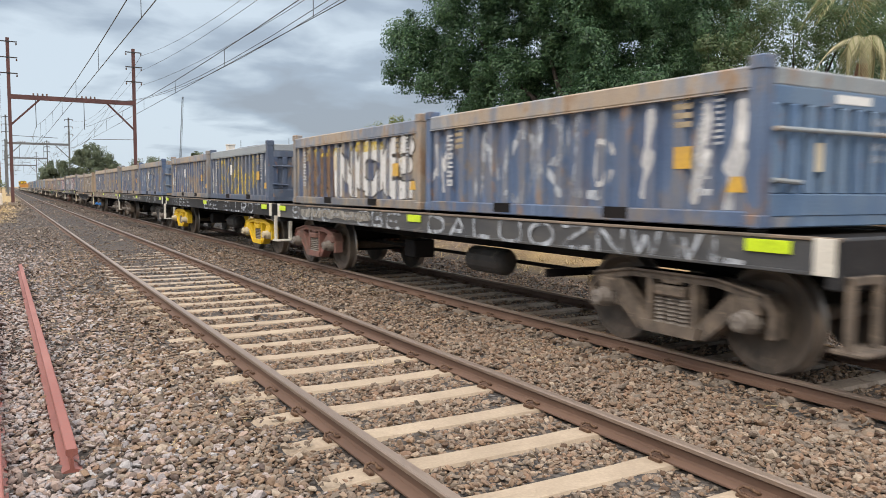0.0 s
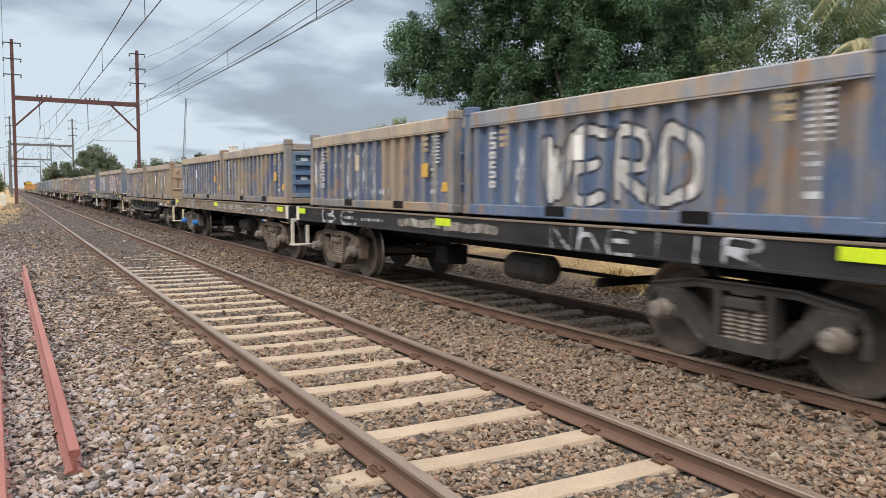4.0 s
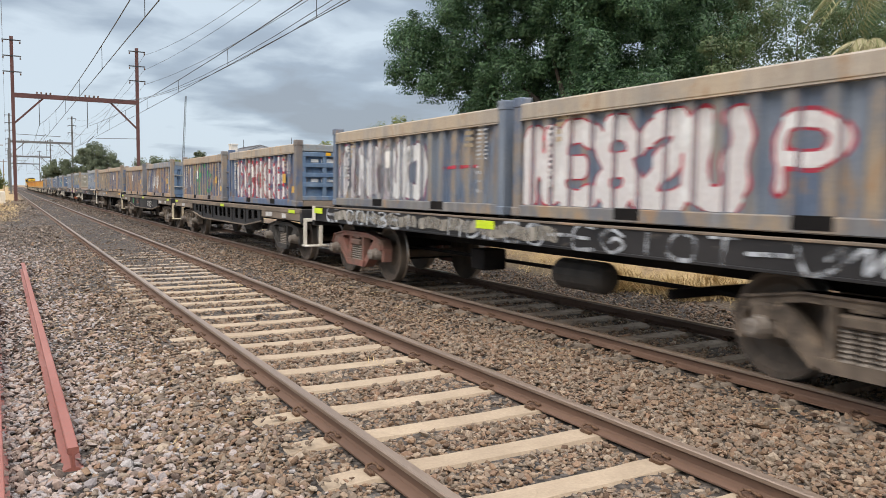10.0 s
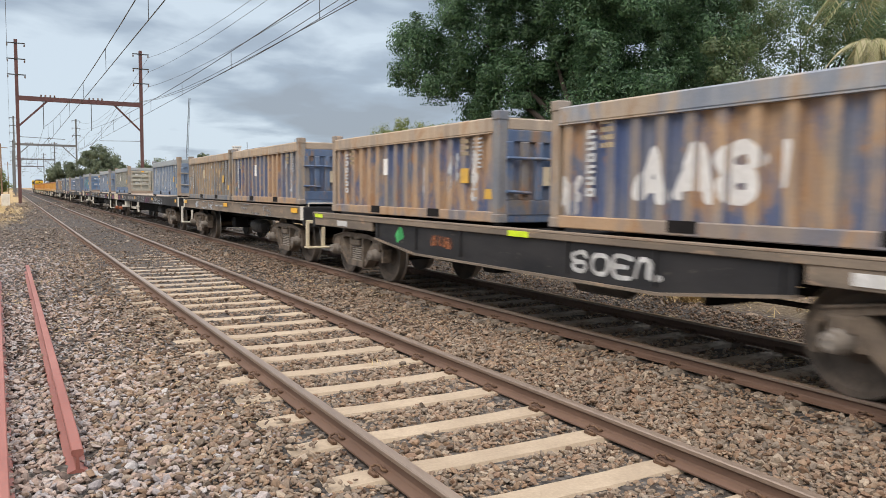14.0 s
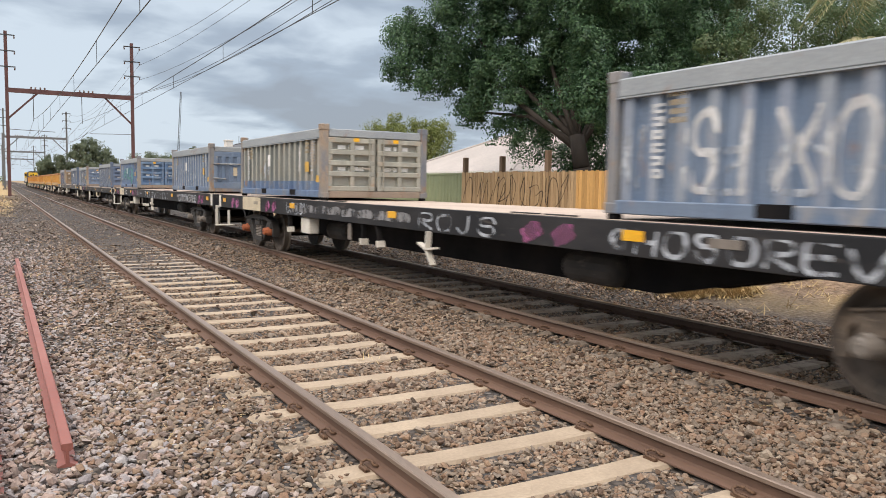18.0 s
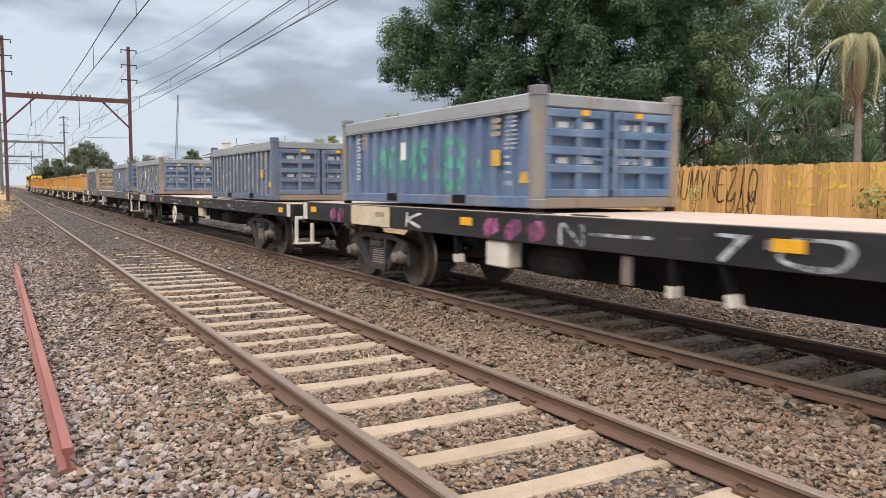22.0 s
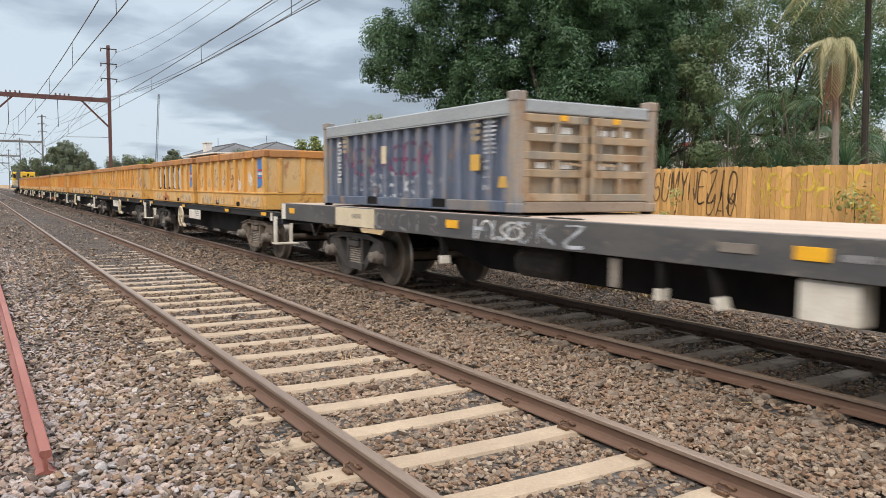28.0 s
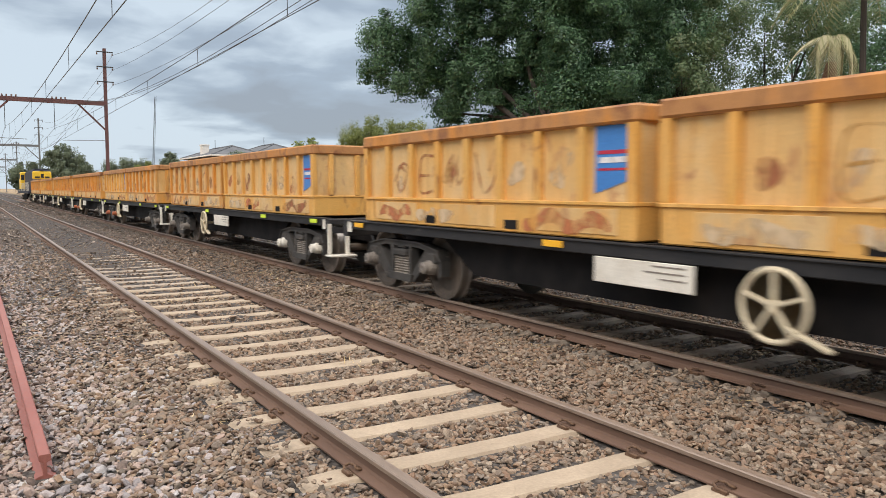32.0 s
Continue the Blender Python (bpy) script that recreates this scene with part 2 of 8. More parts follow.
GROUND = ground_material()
STONE = stones("crushed_rock", [(0.060, 0.034, 0.022), (0.187, 0.121, 0.076), (0.166, 0.130, 0.102), (0.241, 0.156, 0.098), (0.215, 0.164, 0.120), (0.123, 0.099, 0.078), (0.321, 0.247, 0.180), (0.216, 0.130, 0.082), (0.192, 0.156, 0.126), (0.353, 0.284, 0.213)])
# greyer, darker stones for the ballast past about 24 m
STONE_FAR = stones("crushed_rock_far", [(0.045, 0.031, 0.024), (0.143, 0.106, 0.081), (0.134, 0.111, 0.095), (0.185, 0.136, 0.104), (0.172, 0.139, 0.115), (0.099, 0.084, 0.072), (0.257, 0.209, 0.172), (0.164, 0.115, 0.089), (0.157, 0.133, 0.115), (0.416, 0.344, 0.282)])
STONE_PALE = stones("crushed_rock_clean", [(0.079, 0.056, 0.047), (0.239, 0.179, 0.149), (0.321, 0.242, 0.205), (0.336, 0.244, 0.196), (0.325, 0.289, 0.283), (0.224, 0.203, 0.205), (0.396, 0.320, 0.276), (0.284, 0.262, 0.265), (0.415, 0.395, 0.379)])
RAIL_SIDE = surface("rail_brown", (0.115, 0.066, 0.045), (0.16, 0.095, 0.065), 0.8, 0.0, 2.0, 60, (1, 0.3, 1), dirt=(0.23, 0.155, 0.11), dirt_at=0.64)
RAIL_TOP = surface("rail_running_face", (0.25, 0.19, 0.15), (0.34, 0.265, 0.21), 0.42, 0.45, 1.5, 90, (1, 0.15, 1), relief=0.25, dirt=(0.17, 0.115, 0.085), dirt_at=0.62)
CONCRETE = surface("sleeper_concrete", (0.409, 0.326, 0.237), (0.326, 0.256, 0.184), 0.9, 0.0, 2.5, 45, dirt=(0.251, 0.195, 0.140), dirt_at=0.63, relief=0.4)
# two browner, darker concretes for sleepers farther along the tracks
CONCRETE_MID = surface("sleeper_concrete_mid", (0.40, 0.33, 0.255), (0.31, 0.25, 0.195), 0.9, 0.0, 2.5, 45, dirt=(0.22, 0.17, 0.13), dirt_at=0.55, relief=0.4)
CONCRETE_FAR = surface("sleeper_concrete_far", (0.23, 0.175, 0.135), (0.18, 0.135, 0.10), 0.9, 0.0, 2.5, 45, dirt=(0.14, 0.10, 0.075), dirt_at=0.5, relief=0.4)
# dirt plus the train's shadow, both put into the colour; mast footings share it
CONCRETE_DARK = surface("sleeper_concrete_dirt_and_shade", (0.31, 0.262, 0.215), (0.22, 0.18, 0.145), 0.9, 0.0, 2.5, 45, dirt=(0.12, 0.092, 0.072), dirt_at=0.5, relief=0.4)
CLIP = surface("clip_rust", (0.12, 0.07, 0.045), (0.17, 0.10, 0.06), 0.8, 0.3, 9, 90)
OXIDE = surface("red_oxide", (0.25, 0.085, 0.065), (0.31, 0.125, 0.10), 0.55, 0.0, 1.8, 50, (1, 0.4, 1), dirt=(0.17, 0.06, 0.045), dirt_at=0.66)
MAST = surface("mast_oxide", (0.085, 0.037, 0.037), (0.115, 0.052, 0.049), 0.7, 0.0, 0.8, 20)
# grey of the registration arms; on far gantries it paints the haze
HAZE_AND_ARM_GREY = surface("haze_and_arm_grey", (0.12, 0.125, 0.13), (0.16, 0.165, 0.17), 0.7, 0.0, 0.8, 20)
WIRE = surface("wire_dark", (0.035, 0.035, 0.038), (0.06, 0.06, 0.06), 0.6, 0.3, 2, 20, relief=0)
INSULATOR = surface("insulator", (0.10, 0.06, 0.045), (0.14, 0.085, 0.06), 0.35, 0.0, 3, 20, relief=0)
STEEL_DARK = surface("frame_black", (0.015, 0.016, 0.019), (0.034, 0.033, 0.035), 0.66, 0.0, 1.2, 30, (1, 0.7, 2), dirt=(0.115, 0.098, 0.085), dirt_at=0.62, gloss=0.3)
STEEL_GREY = surface("frame_grey", (0.062, 0.064, 0.070), (0.10, 0.098, 0.096), 0.7, 0.0, 1.2, 30, (1, 0.7, 2), dirt=(0.16, 0.14, 0.12), dirt_at=0.6)
STEEL_BROWN = surface("frame_dusty", (0.24, 0.19, 0.145), (0.13, 0.108, 0.088), 0.8, 0.0, 1.1, 30, (1, 0.7, 2), dirt=(0.34, 0.24, 0.165), dirt_at=0.57)
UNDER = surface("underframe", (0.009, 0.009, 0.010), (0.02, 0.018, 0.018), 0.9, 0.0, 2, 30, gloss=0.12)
BOGIE = surface("bogie_dust", (0.19, 0.148, 0.113), (0.07, 0.057, 0.047), 0.85, 0.0, 5, 40, dirt=(0.27, 0.205, 0.15), dirt_at=0.57)
BOGIE_BLACK = surface("bogie_black", (0.034, 0.032, 0.031), (0.062, 0.056, 0.051), 0.8, 0.0, 3, 40, dirt=(0.18, 0.15, 0.125), dirt_at=0.6)
BOGIE_RED = surface("bogie_red", (0.27, 0.12, 0.095), (0.15, 0.10, 0.08), 0.8, 0.0, 3, 40, dirt=(0.20, 0.07, 0.06), dirt_at=0.6)
BOGIE_YELLOW = surface("bogie_yellow", (0.82, 0.56, 0.02), (0.72, 0.46, 0.02), 0.6, 0.0, 3, 40, dirt=(0.2, 0.13, 0.05), dirt_at=0.66)
WHEEL = surface("wheel_steel", (0.14, 0.108, 0.085), (0.08, 0.066, 0.054), 0.75, 0.1, 4, 40)
TREAD = surface("wheel_tread", (0.36, 0.33, 0.30), (0.28, 0.25, 0.22), 0.35, 0.8, 4, 60, relief=0.05)
WHITE = surface("white_paint", (0.74, 0.71, 0.64), (0.60, 0.56, 0.49), 0.6, 0.0, 2.5, 40, dirt=(0.33, 0.27, 0.21), dirt_at=0.66)
CREAM = surface("cream_paint", (0.66, 0.58, 0.42), (0.54, 0.46, 0.33), 0.65, 0.0, 2.5, 40, dirt=(0.30, 0.22, 0.14), dirt_at=0.64)
PLACARD = surface("placard_white", (0.86, 0.86, 0.85), (0.74, 0.74, 0.72), 0.5, 0.0, 5, 60, dirt=(0.35, 0.33, 0.32), dirt_at=0.66, relief=0)
LIME = surface("lime_reflector", (0.66, 0.86, 0.02), (0.56, 0.75, 0.02), 0.4, 0.0, 3, 40, relief=0)
AMBER = surface("amber_reflector", (0.86, 0.46, 0.02), (0.78, 0.40, 0.02), 0.4, 0.0, 3, 40, relief=0)
AMBER_DULL = surface("amber_plate_worn", (0.66, 0.40, 0.06), (0.54, 0.33, 0.08), 0.55, 0.0, 6, 40, dirt=(0.35, 0.25, 0.14), dirt_at=0.62, relief=0)
STENCIL_TAN = spray_paint("stencil_tan", (0.50, 0.41, 0.27), 0.55)
STENCIL_BRIGHT = spray_paint("stencil_bright", (0.76, 0.78, 0.80), 0.45)
STENCIL_WHITE = spray_paint("stencil_white", (0.60, 0.63, 0.67), 0.85)
BLUE_CAP = surface("blue_cap", (0.05, 0.24, 0.62), (0.04, 0.19, 0.50), 0.5, 0.0, 4, 40)
ORANGE_CAP = surface("orange_cap", (0.50, 0.15, 0.06), (0.36, 0.11, 0.05), 0.6, 0.0, 4, 40)
GREY_CAP = surface("grey_cap", (0.26, 0.23, 0.20), (0.19, 0.165, 0.145), 0.6, 0.2, 4, 40)
DECK = surface("deck_timber", (0.52, 0.43, 0.36), (0.44, 0.355, 0.295), 0.9, 0.0, 1.0, 30, (1, 0.5, 1), dirt=(0.33, 0.25, 0.20), dirt_at=0.62)
BIN = container_paint("bin_yellow", (0.63, 0.305, 0.055), (0.60, 0.345, 0.105), 0.60, (0.25, 0.085, 0.028), (0.60, 0.345, 0.095), gain=1.02)
BIN_OLD = container_paint("bin_yellow_rusted", (0.57, 0.215, 0.024), (0.56, 0.265, 0.055), 0.6, (0.21, 0.065, 0.03), (0.50, 0.27, 0.085), gain=1.02)
BIN_PALE = container_paint("bin_yellow_chalky", (0.60, 0.345, 0.115), (0.60, 0.395, 0.17), 0.62, (0.30, 0.105, 0.035), (0.60, 0.42, 0.21), gain=1.0)
BIN_RIM = container_paint("bin_rim_rusty", (0.54, 0.215, 0.032), (0.46, 0.20, 0.05), 0.95, (0.17, 0.06, 0.028), (0.38, 0.185, 0.07), gain=1.0)
SIGN_BLUE = surface("sign_blue", (0.035, 0.17, 0.50), (0.05, 0.21, 0.55), 0.5, 0.0, 3, 40, relief=0)
TOP_RUST = surface("top_rail_dust", (0.30, 0.235, 0.18), (0.23, 0.19, 0.155), 0.85, 0.0, 0.9, 40, (1, 0.6, 1), dirt=(0.20, 0.12, 0.075), dirt_at=0.58)
TOP_GREY = surface("top_rail_grey", (0.33, 0.36, 0.385), (0.27, 0.30, 0.33), 0.8, 0.0, 0.9, 40, (1, 0.6, 1), dirt=(0.25, 0.18, 0.13), dirt_at=0.62)
SPRAY = {
    "pale": spray_paint("spray_pale_white", (0.86, 0.89, 0.91), 0.26),
    "dusty": spray_paint("spray_dusty_wash", (0.43, 0.405, 0.36), 0.62),
    "chalk": spray_paint("spray_chalk", (0.63, 0.48, 0.31), 0.98),
    "coral": spray_paint("spray_coral", (0.50, 0.17, 0.07), 0.97),
    "white": spray_paint("spray_white", (0.88, 0.88, 0.88), 0.5),
    "grey": spray_paint("spray_faded_white", (0.52, 0.56, 0.62), 0.98),
    "smudge": spray_paint("spray_smudge", (0.27, 0.27, 0.28), 1.0),
    "block": spray_paint("spray_grey_block", (0.68, 0.68, 0.68), 0.2),
    "haze": spray_paint("spray_haze", (0.66, 0.66, 0.70), 0.55),
    "maroon": spray_paint("spray_maroon", (0.25, 0.06, 0.15), 0.94),
    "bright": spray_paint("spray_bright_white", (0.90, 0.90, 0.90), 0.22),
    "black": spray_paint("spray_black", (0.02, 0.02, 0.022), 0.4),
    "red": spray_paint("spray_red", (0.58, 0.035, 0.075), 0.4),
    "pink": spray_paint("spray_pink", (0.46, 0.14, 0.32), 0.75),
    "green": spray_paint("spray_green", (0.08, 0.58, 0.18), 0.45),
    "mint": spray_paint("spray_mint", (0.14, 0.56, 0.40), 0.6),
    "yellow": spray_paint("spray_yellow", (0.80, 0.60, 0.08), 0.8),
    "brown": spray_paint("spray_brown", (0.24, 0.14, 0.07), 0.4),
    "ochre": spray_paint("spray_ochre", (0.42, 0.22, 0.05), 0.9),
    "rust": spray_paint("spray_rust", (0.34, 0.12, 0.05), 0.88),
}


# ---- mesh tools ----
class Solid:
    """Collects corners and faces of one part; mats names the slots."""

    def __init__(self):
        self.v, self.f, self.k = [], [], []

    def add(self, verts, faces, slot=0):
        n = len(self.v)
        self.v += [tuple(p) for p in verts]
        self.f += [tuple(n + i for i in q) for q in faces]
        self.k += [slot] * len(faces)
        return self

    def box(self, x0, x1, y0, y1, z0, z1, b=0.0, slot=0):
        """A block, with its edges chamfered by b."""
        if b <= 0:
            return self.add([(x, y, z) for x in (x0, x1) for y in (y0, y1) for z in (z0, z1)],
                            [(0, 1, 3, 2), (4, 6, 7, 5), (0, 4, 5, 1), (2, 3, 7, 6), (0, 2, 6, 4), (1, 5, 7, 3)], slot)
        vs, idx = [], {}
        for i, x in enumerate((x0, x1)):
            for j, y in enumerate((y0, y1)):
                for k, z in enumerate((z0, z1)):
                    sx, sy, sz = b if i == 0 else -b, b if j == 0 else -b, b if k == 0 else -b
                    for a, p in enumerate(((x, y + sy, z + sz), (x + sx, y, z + sz), (x + sx, y + sy, z))):
                        idx[i, j, k, a] = len(vs)
                        vs.append(p)
        fs = []
        for s in (0, 1):
            for a in range(3):
                ring = [(0, 0), (1, 0), (1, 1), (0, 1)]
                q = []
                for u, w in ring:
                    c = [u, w]
                    c.insert(a, s)
                    q.append(idx[(*c, a)])
                fs.append(tuple(q))
        for a in range(3):
            o = [c for c in range(3) if c != a]
            for u in (0, 1):
                for w in (0, 1):
                    q = []
                    for e, side in ((0, o[0]), (1, o[0]), (1, o[1]), (0, o[1])):
                        c = [0, 0, 0]
                        c[a], c[o[0]], c[o[1]] = e, u, w
                        q.append(idx[(*c, side)])
                    fs.append(tuple(q))
        for i in (0, 1):
            for j in (0, 1):
                for k in (0, 1):
                    fs.append((idx[i, j, k, 0], idx[i, j, k, 1], idx[i, j, k, 2]))
        return self.add(vs, fs, slot)

    def beam(self, p, q, w, h, slot=0, up=(0, 0, 1)):
        """A bar of w by h from p to q."""
        p, q = Vector(p), Vector(q)
        d = (q - p).normalized()
        s = d.cross(Vector(up))
        s = s.normalized() if s.length > 1e-4 else Vector((1, 0, 0))
        u = s.cross(d)
        vs = [o + s * a * w / 2 + u * c * h / 2 for o in (p, q) for a, c in ((-1, -1), (1, -1), (1, 1), (-1, 1))]
        return self.add(vs, [(0, 3, 2, 1), (4, 5, 6, 7), (0, 1, 5, 4), (1, 2, 6, 5), (2, 3, 7, 6), (3, 0, 4, 7)], slot)

    def tube(self, p, q, r, seg=10, r2=None, slot=0):
        p, q = Vector(p), Vector(q)
        d = (q - p).normalized()
        s = d.orthogonal().normalized()
        u = d.cross(s)
        r2 = r if r2 is None else r2
        vs = [o + (s * math.cos(a) + u * math.sin(a)) * k for o, k in ((p, r), (q, r2)) for a in [2 * math.pi * i / seg for i in range(seg)]]
        fs = [(i, (i + 1) % seg, seg + (i + 1) % seg, seg + i) for i in range(seg)]
        return self.add(vs, fs + [tuple(range(seg))[::-1], tuple(range(seg, 2 * seg))], slot)

    def lathe(self, prof, seg=24, axis="x", at=(0, 0, 0), slot=0):
        """prof: (along, radius) round an axis."""
        vs = []
        for a, r in prof:
            for i in range(seg):
                c, s = r * math.cos(2 * math.pi * i / seg), r * math.sin(2 * math.pi * i / seg)
                p = {"x": (a, c, s), "y": (c, a, s), "z": (c, s, a)}[axis]
                vs.append((p[0] + at[0], p[1] + at[1], p[2] + at[2]))
        fs = []
        for k in range(len(prof) - 1):
            for i in range(seg):
                j = (i + 1) % seg
                fs.append((k * seg + i, k * seg + j, (k + 1) * seg + j, (k + 1) * seg + i))
        fs += [tuple(range(seg))[::-1], tuple(range((len(prof) - 1) * seg, len(prof) * seg))]
        return self.add(vs, fs, slot)

    def prism(self, ring, a0, a1, axis="y", slot=0):
        """A flat outline drawn out along an axis; ring in the two other axes' order."""
        n = len(ring)
        put = {"x": lambda a, p: (a, *p), "y": lambda a, p: (p[0], a, p[1]), "z": lambda a, p: (*p, a)}[axis]
        vs = [put(a, p) for a in (a0, a1) for p in ring]
        fs = [(i, (i + 1) % n, n + (i + 1) % n, n + i) for i in range(n)]
        return self.add(vs, fs + [tuple(range(n))[::-1], tuple(range(n, 2 * n))], slot)

    def mesh(self, name, mats, smooth=False):
        me = bpy.data.meshes.new(name)
        me.from_pydata(self.v, [], self.f)
        for m in mats if isinstance(mats, (list, tuple)) else [mats]:
            me.materials.append(m)
        if any(self.k):
            me.polygons.foreach_set("material_index", self.k)
        bm = bmesh.new()
        bm.from_mesh(me)
        bmesh.ops.recalc_face_normals(bm, faces=bm.faces)
        bm.to_mesh(me)
        bm.free()
        if smooth:
            me.shade_smooth()
        return me


def part(name, shape, material, parent, label="", at=(0, 0, 0), turn=None, smooth=False):
    """Links a Solid, or a mesh that is shared, as one object under a thing or a part."""
    me = shape if isinstance(shape, bpy.types.Mesh) else shape.mesh(name, material, smooth)
    ob = new(name, me)
    ob.parent = parent
    ob.matrix_basis = turn if turn is not None else Matrix.Translation(at)
    if isinstance(shape, bpy.types.Mesh) and material is not None and me.materials[0] != material:
        ob.material_slots[0].link = "OBJECT"
        ob.material_slots[0].material = material
    if label:
        tagged(ob, label)
    return ob


def thing(name, label, category, at=(0, 0, 0), group="", kind="", turn=None):
    ob = new(name)
    ob.empty_display_size = 0.2
    ob.matrix_basis = turn if turn is not None else Matrix.Translation(at)
    return tagged(ob, label, category, group, kind)


SHARED = {}


def shared(key, build):
    if key not in SHARED:
        SHARED[key] = build()
    return SHARED[key]


def array_mesh(name, co, faces_flat, per, mats, mat_index=None):
    """A mesh from arrays, every face with the same number of corners."""
    me = bpy.data.meshes.new(name)
    nf = len(faces_flat) // per
    me.vertices.add(len(co))
    me.vertices.foreach_set("co", np.asarray(co, np.float32).ravel())
    me.loops.add(len(faces_flat))
    me.loops.foreach_set("vertex_index", np.asarray(faces_flat, np.int32))
    me.polygons.add(nf)
    me.polygons.foreach_set("loop_start", np.arange(0, nf * per, per, dtype=np.int32))
    for m in mats:
        me.materials.append(m)
    if mat_index is not None:
        me.polygons.foreach_set("material_index", np.asarray(mat_index, np.int32))
    me.update(calc_edges=True)
    me.validate()
    return me


def lying_turns(rng, n):
    """Any yaw, and a tilt that is mostly small."""
    yaw = rng.uniform(0, math.tau, n)
    a, b = rng.normal(0, 0.42, n), rng.normal(0, 0.42, n)
    c, s, z, o = np.cos, np.sin, np.zeros(n), np.ones(n)
    spin = np.stack([np.stack([c(yaw), -s(yaw), z], 1), np.stack([s(yaw), c(yaw), z], 1), np.stack([z, z, o], 1)], 1)
    tip = np.stack([np.stack([o, z, z], 1), np.stack([z, c(a), -s(a)], 1), np.stack([z, s(a), c(a)], 1)], 1)
    lean = np.stack([np.stack([c(b), z, s(b)], 1), np.stack([z, o, z], 1), np.stack([-s(b), z, c(b)], 1)], 1)
    return tip @ lean @ spin


# ---- ground, tracks, overhead line ----
NEAR_X, FAR_X = 2.775, 6.80          # centre lines of the two tracks
NEAR_TOP, FAR_TOP = 0.135, 0.052     # running faces of the rails
PITCH = 0.6719                       # sleeper to sleeper


def height(x, y):
    """The lie of the land across the line, in metres over the near sleepers."""
    xs = [-3000, -60, -12, -3, -0.8, 0.9, 1.3, 4.3, 5.0, 5.5, 8.1, 8.6, 9.6, 12.3, 14, 60, 3000]
    zs = [-0.3, -0.3, -0.30, -0.16, -0.12, -0.06, -0.022, -0.028, -0.085, -0.125, -0.125, -0.16, -0.05, 0.33, 0.36, 0.4, 0.4]
    z = np.interp(x, xs, zs)
    # farther on the ballast fills the bays up to the sleepers' tops
    full = np.clip((np.asarray(y) - 12) / 12, 0, 1)
    return z + full * np.where(np.abs(np.asarray(x) - NEAR_X) < 1.5, 0.030, np.where(np.abs(np.asarray(x) - FAR_X) < 1.4, 0.028, 0))


def make_ground():
    rng = np.random.default_rng(4)
    xs = np.r_[-2800, -900, -300, -120, -60, -30, -16, -10, -6, np.arange(-4, 14.01, 0.25), 16, 20, 30, 60, 120, 300, 900, 2800]
    ys = np.r_[-2800, -900, -300, -100, -40, -15, -6, np.arange(-2, 30, 0.25), np.arange(30, 80, 1.0), np.arange(80, 240, 6), 300, 500, 900, 2800]
    X, Y = np.meshgrid(xs, ys, indexing="ij")
    Z = height(X, Y) + np.where((Y < 80) & (Y > -3) & (np.abs(X - 5) < 9), rng.normal(0, 0.008, X.shape), 0)
    co = np.stack([X, Y, Z], -1).reshape(-1, 3)
    ny = len(ys)
    i, j = np.meshgrid(np.arange(len(xs) - 1), np.arange(ny - 1), indexing="ij")
    a = (i * ny + j).ravel()
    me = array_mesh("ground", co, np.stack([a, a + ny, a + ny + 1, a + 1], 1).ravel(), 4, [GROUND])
    me.shade_smooth()
    tagged(new("ground", me), "grey-brown ballast bed with dirt and dry grass beside it", "ground", kind="structure")


def ring_stone(k, caps):
    """Corners and triangles of a squat stone: one ring of k corners or two, and pointed ends."""
    if not caps:
        a = np.arange(k) * math.tau / k
        v = np.r_[np.c_[0.89 * np.cos(a), 0.89 * np.sin(a), np.full(k, 0.40)], np.c_[0.89 * np.cos(a + math.pi / k), 0.89 * np.sin(a + math.pi / k), np.full(k, -0.40)], [(0, 0, 0.9), (0, 0, -0.9)]]
        f = []
        for i in range(k):
            j = (i + 1) % k
            f += [(i, k + i, j), (j, k + i, k + j), (i, j, 2 * k), (k + j, k + i, 2 * k + 1)]
        return v, np.array(f)
    a = np.arange(k) * math.tau / k
    v = np.r_[np.c_[np.cos(a), np.sin(a), 0 * a], [(0.1, 0.0, 0.8), (0.0, 0.1, -0.8)]]
    return v, np.array([q for i in range(k) for q in ((i, (i + 1) % k, k), ((i + 1) % k, i, k + 1))])


def near_sleeper(y, first):
    """Distance from the middle of the nearest sleeper."""
    d = (y - first) / PITCH
    return np.abs(d - np.round(d)) * PITCH


